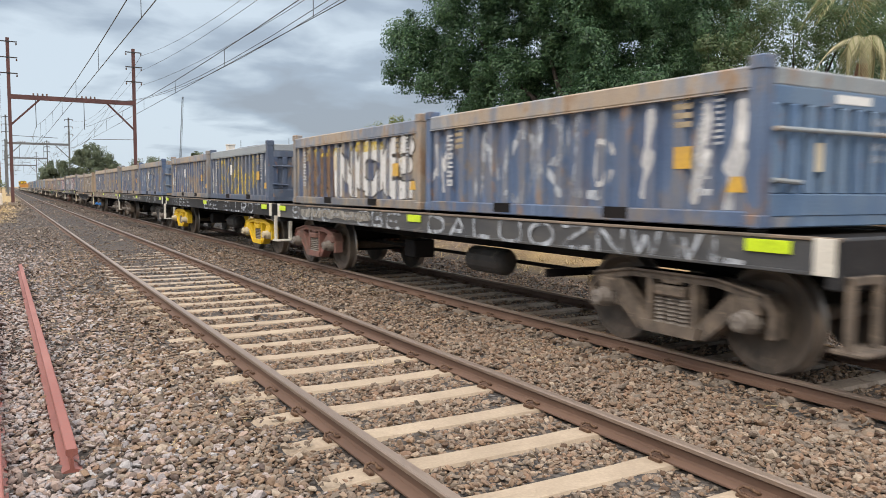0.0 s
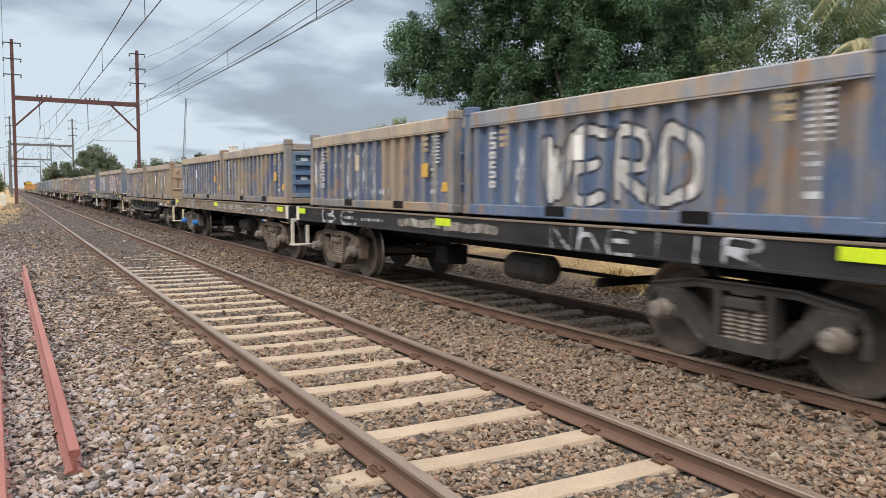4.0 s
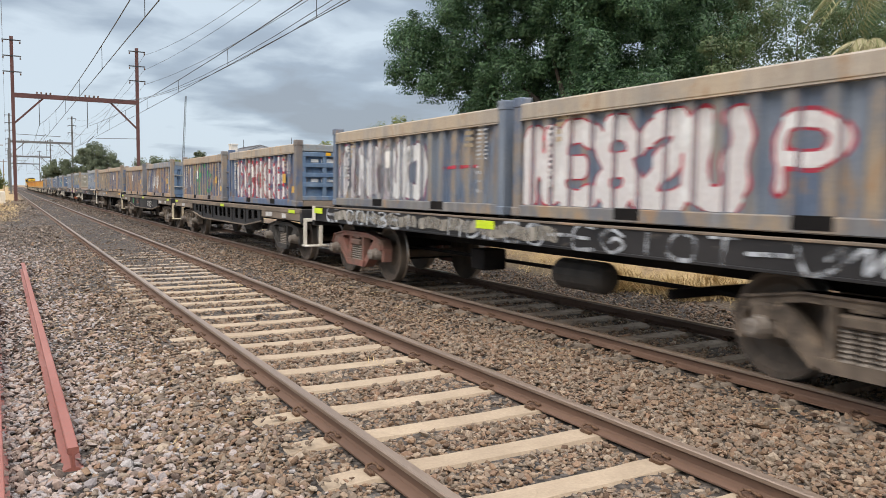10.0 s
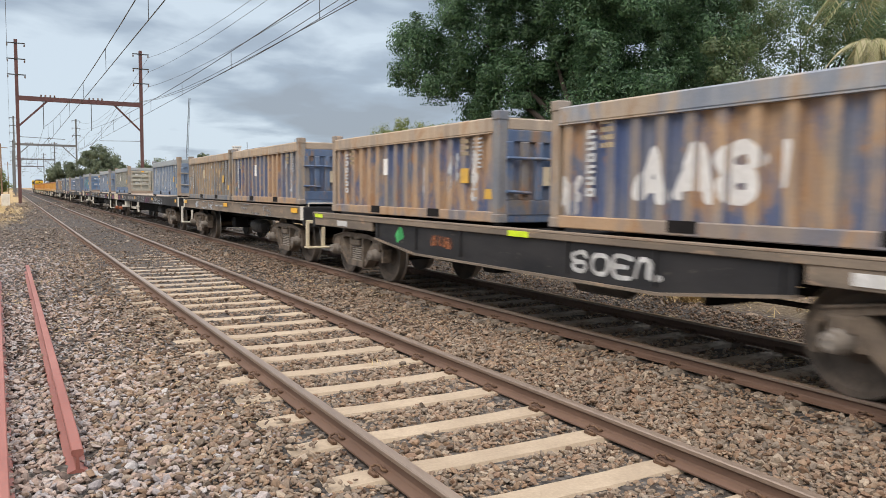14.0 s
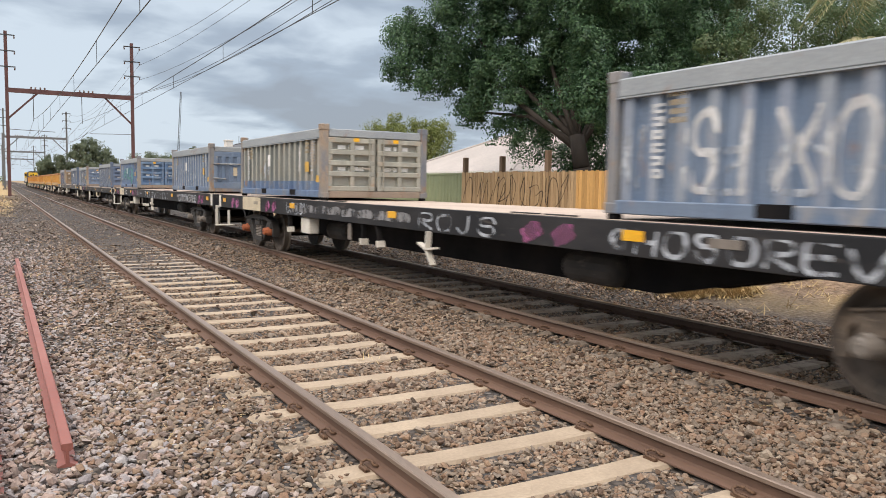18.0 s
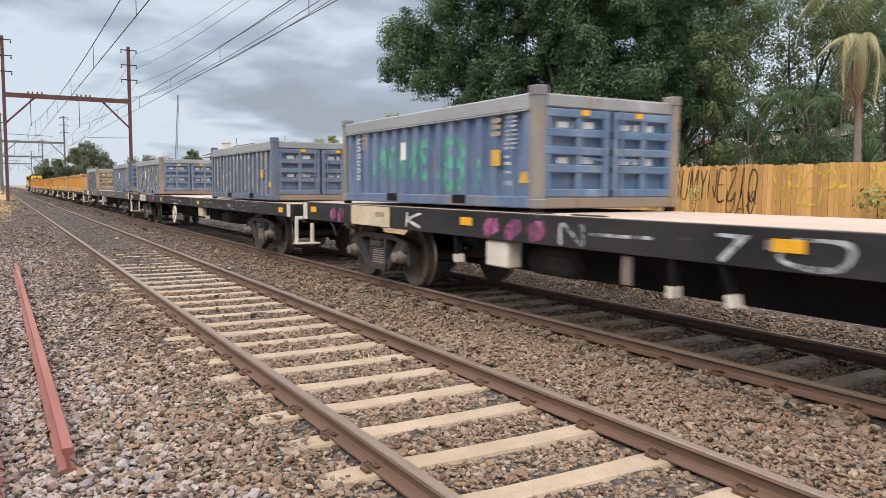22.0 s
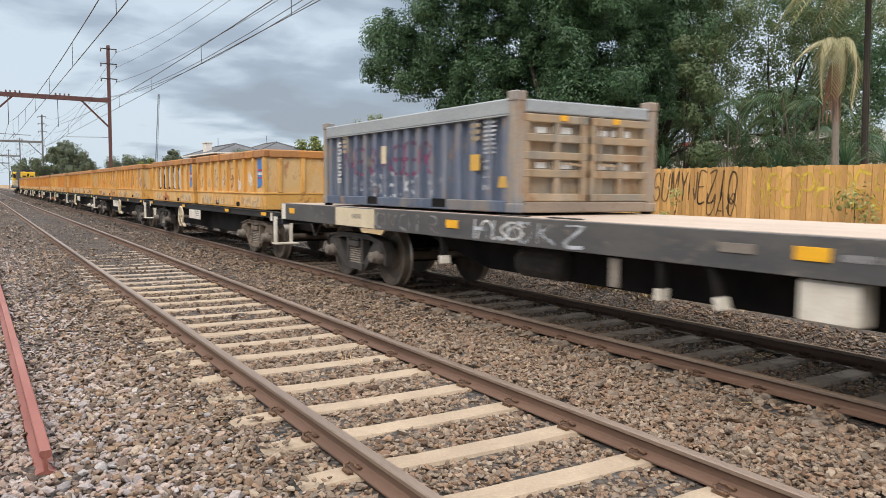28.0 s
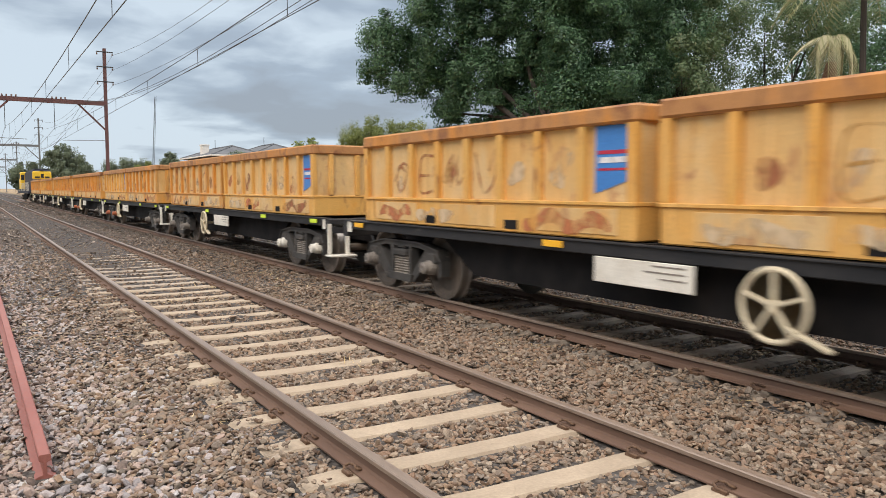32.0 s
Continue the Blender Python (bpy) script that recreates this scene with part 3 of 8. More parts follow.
def make_stones():
    """The loose broken stones of the ballast bed, in one heap."""
    rng = np.random.default_rng(11)
    spots = []
    for x0, x1, y0, y1, per in ((-1.2, 1.6, 3.2, 8, 1450), (1.6, 5.5, 1.6, 8, 1250), (5.5, 9.4, 1.6, 8, 560), (1.5, 4.1, 3, 10, 900), (-1.2, 5.6, 8, 13, 720), (5.6, 9.5, 8, 13, 400), (-1.5, 9.6, 13, 22, 260), (-1.5, 9, 22, 36, 130), (-1.5, 9.4, -4, 1.6, 330), (-1.5, 1.6, 1.6, 3.2, 700), (-1.5, 8.6, 36, 60, 34), (-0.5, 8.6, 60, 100, 12)):
        n = int((x1 - x0) * (y1 - y0) * per)
        spots.append(np.stack([rng.uniform(x0, x1, n), rng.uniform(y0, y1, n)], 1))
    p = np.concatenate(spots)
    x, y = p.T
    keep = np.ones(len(p), bool)
    lift = np.zeros(len(p))
    for mid, first, top, clear in ((NEAR_X, 4.068, 0.0, 9.2), (FAR_X, 3.546, -0.083, 0.0)):
        across = x - mid
        near = near_sleeper(y, first)
        over = (near < 0.135 + rng.normal(0, 0.012, len(p))) & (np.abs(across) < 1.28)
        end = (np.abs(across) > 1.06 + rng.normal(0, 0.06, len(p))) & ((across > 0) | (y > clear) | (rng.random(len(p)) < 0.12))
        keep &= ~(over & ~end) & ~(np.abs(np.abs(across) - 0.835) < 0.095)
        lift = np.where(over & end, np.maximum(lift, top + 0.018 - height(x, y)), lift)
    keep &= ~((np.abs(x - 0.30 + 0.0046 * (y - 5.1)) < 0.055) & (y > 5.05) & (y < 18.2))
    p, lift = p[keep], lift[keep]
    n = len(p)
    far = np.clip((p[:, 1] - 6) / 20, 0, 1)
    size = rng.lognormal(math.log(0.0192), 0.26, n) * np.where(np.abs(p[:, 0] - NEAR_X) < 1.4, 0.86, 1.0) * (1 + 0.3 * far) * np.clip(p[:, 1] / 36, 1, 2.2)
    base_z = height(p[:, 0], p[:, 1]) + lift - np.where((np.abs(p[:, 0] - NEAR_X) < 1.1) | (np.abs(p[:, 0] - FAR_X) < 1.1), 0.008, 0)
    stones_ob = thing("ballast_stones", "loose angular brown and grey crushed ballast stones", "ballast", kind="stuff")
    mixed = p[:, 0] + rng.normal(0, 0.55, n) > 0.75
    near_by = (p[:, 1] < 8.5) & (p[:, 1] > 1.6)
    far_rock = p[:, 1] + rng.normal(0, 4.0, n) > 24
    for pick, (shape, faces), rock in (near_by & mixed, ring_stone(5, False), STONE), (near_by & ~mixed, ring_stone(5, False), STONE_PALE), (~near_by & ~far_rock & mixed, ring_stone(5, True), STONE), (~near_by & ~far_rock & ~mixed, ring_stone(5, True), STONE_PALE), (far_rock & ~near_by, ring_stone(5, True), STONE_FAR):
        m = int(pick.sum())
        k = len(shape)
        flat = rng.uniform(0.75, 1.2, (m, 3)) * [1.3, 1.0, 0.68]
        turn = lying_turns(rng, m)
        v = (shape[None] * rng.uniform(0.84, 1.1, (m, k, 1)) + rng.normal(0, 0.13, (m, k, 3))) * flat[:, None, :] * size[pick][:, None, None]
        v = np.einsum("nij,nkj->nki", turn, v)
        z = base_z[pick] + rng.uniform(-0.35, 1.25, m) * size[pick]
        v += np.stack([p[pick, 0], p[pick, 1], z], 1)[:, None, :]
        me = array_mesh("stones", v.reshape(-1, 3), (faces[None] + k * np.arange(m)[:, None, None]).ravel(), 3, [rock])
        me.shade_flat()
        tagged(part("stones", me, None, stones_ob), kind="stuff")


RAIL_RING = [(-0.07, 0), (0.07, 0), (0.07, 0.011), (0.018, 0.030), (0.009, 0.045), (0.009, 0.088), (0.026, 0.100), (0.035, 0.106), (0.035, 0.128), (0.028, 0.135),
             (-0.028, 0.135), (-0.035, 0.128), (-0.035, 0.106), (-0.026, 0.100), (-0.009, 0.088), (-0.009, 0.045), (-0.018, 0.030), (-0.07, 0.011)]


def rail_shape(y0, y1):
    s = Solid()
    s.prism(RAIL_RING, y0, y1)
    for i in (7, 8, 9, 10, 11):
        s.k[i] = 1
    return s


def clip_shape():
    """A sprung steel clip: a bent bar that loops over the rail's foot."""
    s = Solid()
    pts = [(-0.03, -0.055, 0.012), (-0.03, 0.02, 0.014), (-0.015, 0.05, 0.030), (0.02, 0.045, 0.040), (0.03, 0.0, 0.042), (0.02, -0.045, 0.036), (0.05, -0.05, 0.022), (0.055, 0.02, 0.018)]
    for a, b in zip(pts, pts[1:]):
        s.tube(a, b, 0.009, 6)
    s.box(-0.035, 0.0, -0.05, 0.05, -0.01, 0.012, 0.004)
    return s


def sleeper_shape():
    """A prestressed sleeper: wider at the seats, sunk in the middle."""
    s = Solid()
    rings = []
    for x, w, h in ((-1.26, 0.105, -0.035), (-1.22, 0.12, -0.012), (-1.0, 0.118, 0), (-0.6, 0.117, 0), (-0.4, 0.115, -0.006), (0.4, 0.115, -0.006), (0.6, 0.117, 0), (1.0, 0.118, 0), (1.22, 0.12, -0.012), (1.26, 0.105, -0.035)):
        rings.append([(x, -w - 0.02, -0.2), (x, -w, h - 0.03), (x, -w + 0.02, h), (x, w - 0.02, h), (x, w, h - 0.03), (x, w + 0.02, -0.2)])
    vs = [p for r in rings for p in r]
    fs = []
    for k in range(len(rings) - 1):
        for i in range(5):
            fs.append((k * 6 + i, k * 6 + i + 1, k * 6 + 7 + i, k * 6 + 6 + i))
    fs += [tuple(range(6)), tuple(range(len(vs) - 6, len(vs)))]
    return s.add(vs, fs)


def make_track(name, mid, top, first, concrete, label):
    base = top - 0.135
    track = thing(name, label, "railway track", (mid, 0, base), "tracks", "structure")
    for side in (-0.835, 0.835):
        ob = part("rail", shared("rail", lambda: rail_shape(-40, 700).mesh("rail", [RAIL_SIDE, RAIL_TOP])), None, track, "brown rail with a worn bright top", (side, 0, 0.0))
    sl = shared("sleeper", lambda: sleeper_shape().mesh("sleeper", [CONCRETE]))
    k0 = int((-3 - first) / PITCH)
    rng = random.Random(3)
    for k in range(k0 - 12, k0 + 215):
        part("sleeper", sl, concrete if k < k0 + 25 else CONCRETE_MID if k < k0 + 40 and concrete is CONCRETE else CONCRETE_FAR, track, "", turn=pose(rng.uniform(-0.012, 0.012), first + k * PITCH + rng.uniform(-0.012, 0.012), rng.uniform(-0.006, 0.002), 0, 0, rng.uniform(-0.4, 0.4)))
    rest = Solid()
    for k in range(k0 + 215, k0 + 215 + 500):
        y = first + k * PITCH
        rest.box(-1.1, 1.1, y - 0.10, y + 0.10, -0.15, -0.028)
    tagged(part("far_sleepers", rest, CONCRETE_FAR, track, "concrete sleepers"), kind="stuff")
    cl = shared("clip", lambda: clip_shape().mesh("rail_clip", [CLIP], True))
    for k in range(k0 + 1, k0 + 46):
        for side in (-0.835, 0.835):
            for out in (-1, 1):
                part("rail_clip", cl, None, track, "", turn=Matrix.Translation((side + out * 0.085, first + k * PITCH, 0.004)) @ pose(0, 0, 0, 0, 0, 180 if out > 0 else 0))


make_ground()
make_stones()
make_track("track_near", NEAR_X, NEAR_TOP, 4.068, CONCRETE, "empty railway track with brown rails on pale concrete sleepers")
make_track("track_far", FAR_X, FAR_TOP, 3.546, CONCRETE_DARK, "railway track with dirty concrete sleepers, painted darker for the train's shadow")


SPARE_RING = [(-0.06, 0), (0.06, 0), (0.06, 0.010), (0.012, 0.028), (0.008, 0.10), (0.030, 0.114), (0.034, 0.120), (0.034, 0.146), (0.028, 0.153), (-0.028, 0.153), (-0.034, 0.146), (-0.034, 0.120), (-0.030, 0.114), (-0.008, 0.10), (-0.012, 0.028), (-0.06, 0.010)]


def lay_rail(x0, y0, x1, y1, paint, label):
    d = Vector((x1 - x0, y1 - y0, 0))
    z = float(height(x0, y0)) + 0.005
    ob = thing("spare_rail", label, "rail", turn=Matrix.Translation((x0, y0, z)) @ pose(0, 0, 0, 0, 0, -math.degrees(math.atan2(d.x, d.y))), group="spare rails")
    s = Solid().prism(SPARE_RING, 0, d.length)
    part("rail_bar", s, paint, ob)


lay_rail(0.312, 5.13, 0.245, 18.1, OXIDE, "red oxide painted spare rail lying on the ballast")
lay_rail(-0.065, 3.2, -0.27, 16.5, OXIDE, "dull red spare rail lying on the ballast")


# -- the gantries --
def gantry(y, left, right, beam, tall, MAST):
    g = thing("line_gantry", "red-brown steel gantry carrying overhead wires across the tracks" if y < 100 else "steel gantry far along the tracks, painted grey for haze", "gantry", (0, y, 0), "overhead line gantries")
    for x in (left, right):
        z0 = float(height(x, y)) - 0.05
        s = Solid()
        s.box(x - 0.14, x + 0.14, -0.15, -0.125, z0, tall).box(x - 0.14, x + 0.14, 0.125, 0.15, z0, tall).box(x - 0.012, x + 0.012, -0.125, 0.125, z0, tall)
        m = part("mast", s, MAST, g)
        part("footing", Solid().box(x - 0.4, x + 0.4, -0.4, 0.4, z0 - 0.1, z0 + 0.35, 0.03), CONCRETE_DARK, m)
        out = 1 if x == right else -1
        for z in (tall - 0.35, tall - 1.75, tall - 3.15):
            a = part("cross_arm", Solid().box(x - 0.75, x + 0.75, -0.19, -0.16, z - 0.05, z + 0.05), WIRE, g)
            for e in (-0.68, 0.68):
                part("insulator", Solid().lathe([(0, 0.03), (0.04, 0.08), (0.07, 0.04), (0.11, 0.08), (0.14, 0.04), (0.18, 0.07), (0.22, 0.02)], 8, "z", (x + e, -0.175, z - 0.3)), INSULATOR, a)
    s = Solid()
    s.box(left, right, -0.16, -0.13, beam - 0.18, beam + 0.18).box(left, right, 0.13, 0.16, beam - 0.18, beam + 0.18)
    s.box(left, right, -0.16, 0.16, beam - 0.2, beam - 0.18).box(left, right, -0.16, 0.16, beam + 0.18, beam + 0.2)
    part("cross_beam", s, MAST, g)
    span = right - left
    for x, d in ((left, 1), (right, -1)):
        part("knee_brace", Solid().beam((x, 0, beam - 2.6), (x + d * 0.23 * span, 0, beam - 0.15), 0.12, 0.16), MAST, g)
        part("registration_arm", Solid().beam((x, -0.1, beam - 3.5), (x + d * 0.36 * span, -0.1, beam - 3.6), 0.04, 0.05), HAZE_AND_ARM_GREY, g)
    for mid in (NEAR_X, FAR_X):
        part("hanger", Solid().tube((mid, 0, beam - 0.2), (mid, 0, 7.1), 0.03, 6).tube((mid + 0.5, 0, 6.4), (mid - 0.25, 0, 5.5), 0.02, 6), WIRE, g)
        for e in (-0.55, -0.2, 0.2, 0.55):
            part("insulator", Solid().lathe([(0, 0.05), (0.05, 0.09), (0.1, 0.05), (0.15, 0.09), (0.22, 0.03)], 8, "z", (mid + e + 0.4, 0, beam + 0.2)), INSULATOR, g)
    return g


GANTRY_Y = (-8.0, 79.9, 165.0, 250.0, 335.0)
for gy in GANTRY_Y[1:]:
    gantry(gy, 0.69, 11.25, 9.8, 15.0, MAST if gy < 100 else HAZE_AND_ARM_GREY)


# -- the wires --
def wire(name, pts, r, label, drops=()):
    s = Solid()
    for a, b in zip(pts, pts[1:]):
        s.tube(a, b, r, 5)
    w = thing(name, label, "wire", group="overhead wires")
    part("strand", s, WIRE, w)
    for a, b in drops:
        part("dropper", Solid().tube(a, b, r * 0.75, 4), WIRE, w)


def sagged(x, top, low, steps=14):
    pts = []
    for a, b in zip(GANTRY_Y, GANTRY_Y[1:]):
        for i in range(steps):
            k = i / steps
            pts.append((x, a + (b - a) * k, low + (top - low) * (2 * k - 1) ** 2))
    return pts


for mid, low, contact in ((NEAR_X, 6.15, 5.45), (FAR_X, 6.45, 5.92)):
    upper = sagged(mid, 7.3, low)
    drops = []
    for a, b in zip(GANTRY_Y[:3], GANTRY_Y[1:]):
        for i in range(1, 10):
            k = i / 10
            drops.append(((mid, a + (b - a) * k, low + (7.3 - low) * (2 * k - 1) ** 2), (mid, a + (b - a) * k, contact)))
    wire("catenary_wire", upper, 0.014, "dark overhead catenary wire over the track", drops)
    wire("contact_wire", [(mid, y, contact) for y in (-8, 80, 165, 335)], 0.012, "dark overhead contact wire over the track")
for x, top, low in ((9.3, 9.9, 7.6), (9.75, 9.9, 7.7), (11.95, 14.4, 12.2), (11.95, 13.0, 11.6), (11.95, 11.6, 10.1)):
    wire("feeder_wire", sagged(x, top, low), 0.013, "thin dark feeder wire along the masts")
for top in (14.4, 13.0, 11.6):
    wire("feeder_wire", sagged(0.0, top, top - 1.6), 0.010, "thin dark feeder wire along the masts")


# ---- the train ----
def travelled(t):
    """Metres that the train has come by t seconds."""
    return 7.328 * t + 0.0024916 * t * t + 0.00027605 * t ** 3


TIMES = [0, 2, 4, 6, 8, 10, 12, 14, 16, 18, 20, 22, 24, 26, 28, 30, 32]
ROLLING = []      # (thing, its place along the train)
WHEELS = []       # (wheelset, its pose at rest, its place along the train)
WB = 0.925        # half the bogie's wheelbase
WR = 0.49         # wheel radius


def side_frame_shape():
    """Cast side frame: a flat top chord, diagonals, columns, a spring seat and hooked jaws over the axle boxes."""
    s = Solid()
    top = [(-1.20, 0.60), (-1.10, 0.755), (-0.55, 0.845), (0.55, 0.845), (1.10, 0.755), (1.20, 0.60)]
    low = [(-1.13, 0.58), (-1.05, 0.665), (-0.55, 0.755), (0.55, 0.755), (1.05, 0.665), (1.13, 0.58)]
    for i in range(5):
        s.prism([top[i], top[i + 1], low[i + 1], low[i]], -0.075, 0.075, "x")
        s.prism([top[i], top[i + 1], (top[i + 1][0], top[i + 1][1] - 0.022), (top[i][0], top[i][1] - 0.022)], -0.105, 0.09, "x")
    for d in (-1, 1):
        s.prism([(d * 0.86, 0.70), (d * 0.72, 0.72), (d * 0.30, 0.33), (d * 0.34, 0.22), (d * 0.44, 0.24), (d * 0.74, 0.52)], -0.07, 0.07, "x")
        s.prism([(d * 0.74, 0.52), (d * 0.44, 0.24), (d * 0.42, 0.215), (d * 0.75, 0.49)], -0.10, 0.085, "x")
        s.prism([(d * 1.20, 0.60), (d * 1.13, 0.59), (d * 1.11, 0.36), (d * 1.19, 0.37)], -0.08, 0.08, "x")
        s.prism([(d * 0.80, 0.70), (d * 0.74, 0.70), (d * 0.72, 0.42), (d * 0.79, 0.42)], -0.08, 0.08, "x")
        s.box(-0.085, 0.07, min(d * 0.25, d * 0.325), max(d * 0.25, d * 0.325), 0.26, 0.77, 0.006)
        s.box(-0.10, 0.06, d * WB - 0.12, d * WB + 0.12, 0.55, 0.70, 0.02)
    s.prism([(-0.38, 0.33), (0.38, 0.33), (0.34, 0.215), (-0.34, 0.215)], -0.11, 0.10, "x")
    s.box(-0.125, 0.06, -0.20, 0.20, 0.60, 0.71, 0.02)
    s.box(-0.09, 0.06, -0.12, 0.12, 0.725, 0.765, 0.008)
    return s


def spring_shape():
    prof = []
    for i in range(15):
        prof.append((0.33 + 0.28 * i / 14, 0.068 if i % 2 == 0 else 0.044))
    return Solid().lathe(prof, 10, "z")


def cap_shape():
    s = Solid().lathe([(-0.14, 0.06), (-0.13, 0.085), (-0.05, 0.09), (-0.04, 0.105), (0.06, 0.115)], 14, "x")
    for i in range(3):
        a = math.tau * i / 3 + 0.5
        s.tube((-0.155, 0.045 * math.cos(a), 0.045 * math.sin(a)), (-0.13, 0.045 * math.cos(a), 0.045 * math.sin(a)), 0.014, 6)
    return s


def wheelset_shape():
    s = Solid()
    s.tube((-0.98, 0, 0), (0.98, 0, 0), 0.075, 12)
    for d in (-1, 1):
        face = [(0.72, 0.485), (0.735, 0.49), (0.755, 0.465), (0.87, 0.458), (0.875, 0.40), (0.85, 0.385), (0.80, 0.34), (0.79, 0.20), (0.83, 0.14), (0.86, 0.12), (0.86, 0.075)]
        s.lathe([(d * a, r * WR / 0.46) for a, r in face], 28, "x")
        m = len(s.k)
        for i in range(28 * 3):
            s.k[m - 28 * (len(face) - 1) - 2 + i] = 1
    return s


def make_bogie(wagon, y, place, paint, caps, cap_label):
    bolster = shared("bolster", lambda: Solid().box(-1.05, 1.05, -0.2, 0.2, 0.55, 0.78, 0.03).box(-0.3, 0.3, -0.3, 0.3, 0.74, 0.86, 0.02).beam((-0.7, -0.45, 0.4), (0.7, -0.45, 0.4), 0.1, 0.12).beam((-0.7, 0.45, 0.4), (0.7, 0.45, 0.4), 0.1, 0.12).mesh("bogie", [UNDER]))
    b = part("bogie", bolster, None, wagon, "three-piece freight bogie", (0, y, 0))
    fr = shared("side_frame", lambda: side_frame_shape().mesh("side_frame", [BOGIE]))
    sp = shared("spring", lambda: spring_shape().mesh("spring", [BOGIE_BLACK]))
    cp = shared("cap", lambda: cap_shape().mesh("axle_cap", [GREY_CAP]))
    ws = shared("wheelset", lambda: wheelset_shape().mesh("wheelset", [WHEEL, TREAD]))
    for d in (-1, 1):
        part("side_frame", fr, paint, b, "", (d * 1.02, 0, 0))
        for k in (-0.15, 0, 0.15):
            part("spring", sp, GREY_CAP, b, "", (d * 1.06, k, 0))
        for e in (-WB, WB):
            part("axle_cap", cp, caps, b, cap_label, turn=Matrix.Translation((d * 1.12, e, WR)) @ pose(0, 0, 0, 0, 0, 0 if d < 0 else 180))
    for e in (-WB, WB):
        w = part("wheelset", ws, None, b, "rolling steel wheelset", (0, e, WR))
        WHEELS.append((w, Matrix.Translation((0, e, WR)), place + y + e))


def plate(x, y, z, w, h, m, wagon, name="reflector", label=""):
    part(name, Solid().box(x - 0.006, x, y, y + w, z, z + h, 0.002), m, wagon, label)


def step_frame(wagon, y, m, d=-1):
    """The shunter's step that hangs on the headstock."""
    s = Solid()
    for x in (-1.235, -0.88):
        s.box(x - 0.035, x + 0.035, y + d * 0.06 - 0.03, y + d * 0.06 + 0.03, 0.42, 1.0, 0.008)
    s.box(-1.27, -0.74, y + d * 0.06 - 0.14, y + d * 0.06 + 0.14, 0.39, 0.425, 0.008)
    s.box(-1.27, -0.84, y + d * 0.06 - 0.02, y + d * 0.06 + 0.02, 0.93, 1.0, 0.006)
    part("step", s, m, wagon, "painted shunter's step")


def coupler(wagon, y, d):
    s = Solid()
    s.box(-0.14, 0.14, min(y, y + d * 0.30), max(y, y + d * 0.30), 0.76, 0.98, 0.03)
    s.prism([(-0.16, y + d * 0.28), (0.2, y + d * 0.28), (0.2, y + d * 0.40), (0.05, y + d * 0.36), (-0.05, y + d * 0.42), (-0.16, y + d * 0.40)], 0.74, 1.0, "z")
    c = part("coupler", s, BOGIE, wagon)
    h = Solid()
    pts = [(-0.42, y, 0.86), (-0.42, y + d * 0.14, 0.78), (-0.42, y + d * 0.26, 0.62), (-0.42, y + d * 0.36, 0.56)]
    for a, b in zip(pts, pts[1:]):
        h.tube(a, b, 0.022, 6)
    part("brake_hose", h, STEEL_DARK, c)


def tank(wagon, y, z=0.62):
    part("air_tank", Solid().lathe([(-0.5, 0.05), (-0.47, 0.14), (-0.4, 0.19), (0.4, 0.19), (0.47, 0.14), (0.5, 0.05)], 14, "y", (-0.65, y, z)), BOGIE_BLACK, wagon)


def brake_wheel(wagon, y, z, m, r=0.3, x=-1.34):
    hub = part("brake_wheel", Solid().lathe([(-0.03, 0.0), (-0.03, 0.05), (0.03, 0.055), (0.25, 0.03), (0.25, 0.0)], 12, "x"), m, wagon, "painted hand-brake wheel", (x, y, z))
    ring = [(0.025 * math.cos(a), r + 0.025 * math.sin(a)) for a in [math.tau * i / 8 for i in range(9)]]
    part("rim", Solid().lathe(ring, 28, "x"), m, hub)
    for i in range(5):
        a = math.tau * i / 5 + 0.3
        part("spoke", Solid().beam((0, 0.02 * math.cos(a), 0.02 * math.sin(a)), (0, r * math.cos(a), r * math.sin(a)), 0.03, 0.05, up=(1, 0, 0)), m, hub)


def base_wagon(place, label, group):
    w = thing("flat_wagon", label, "railway wagon", group=group)
    ROLLING.append((w, place))
    return w


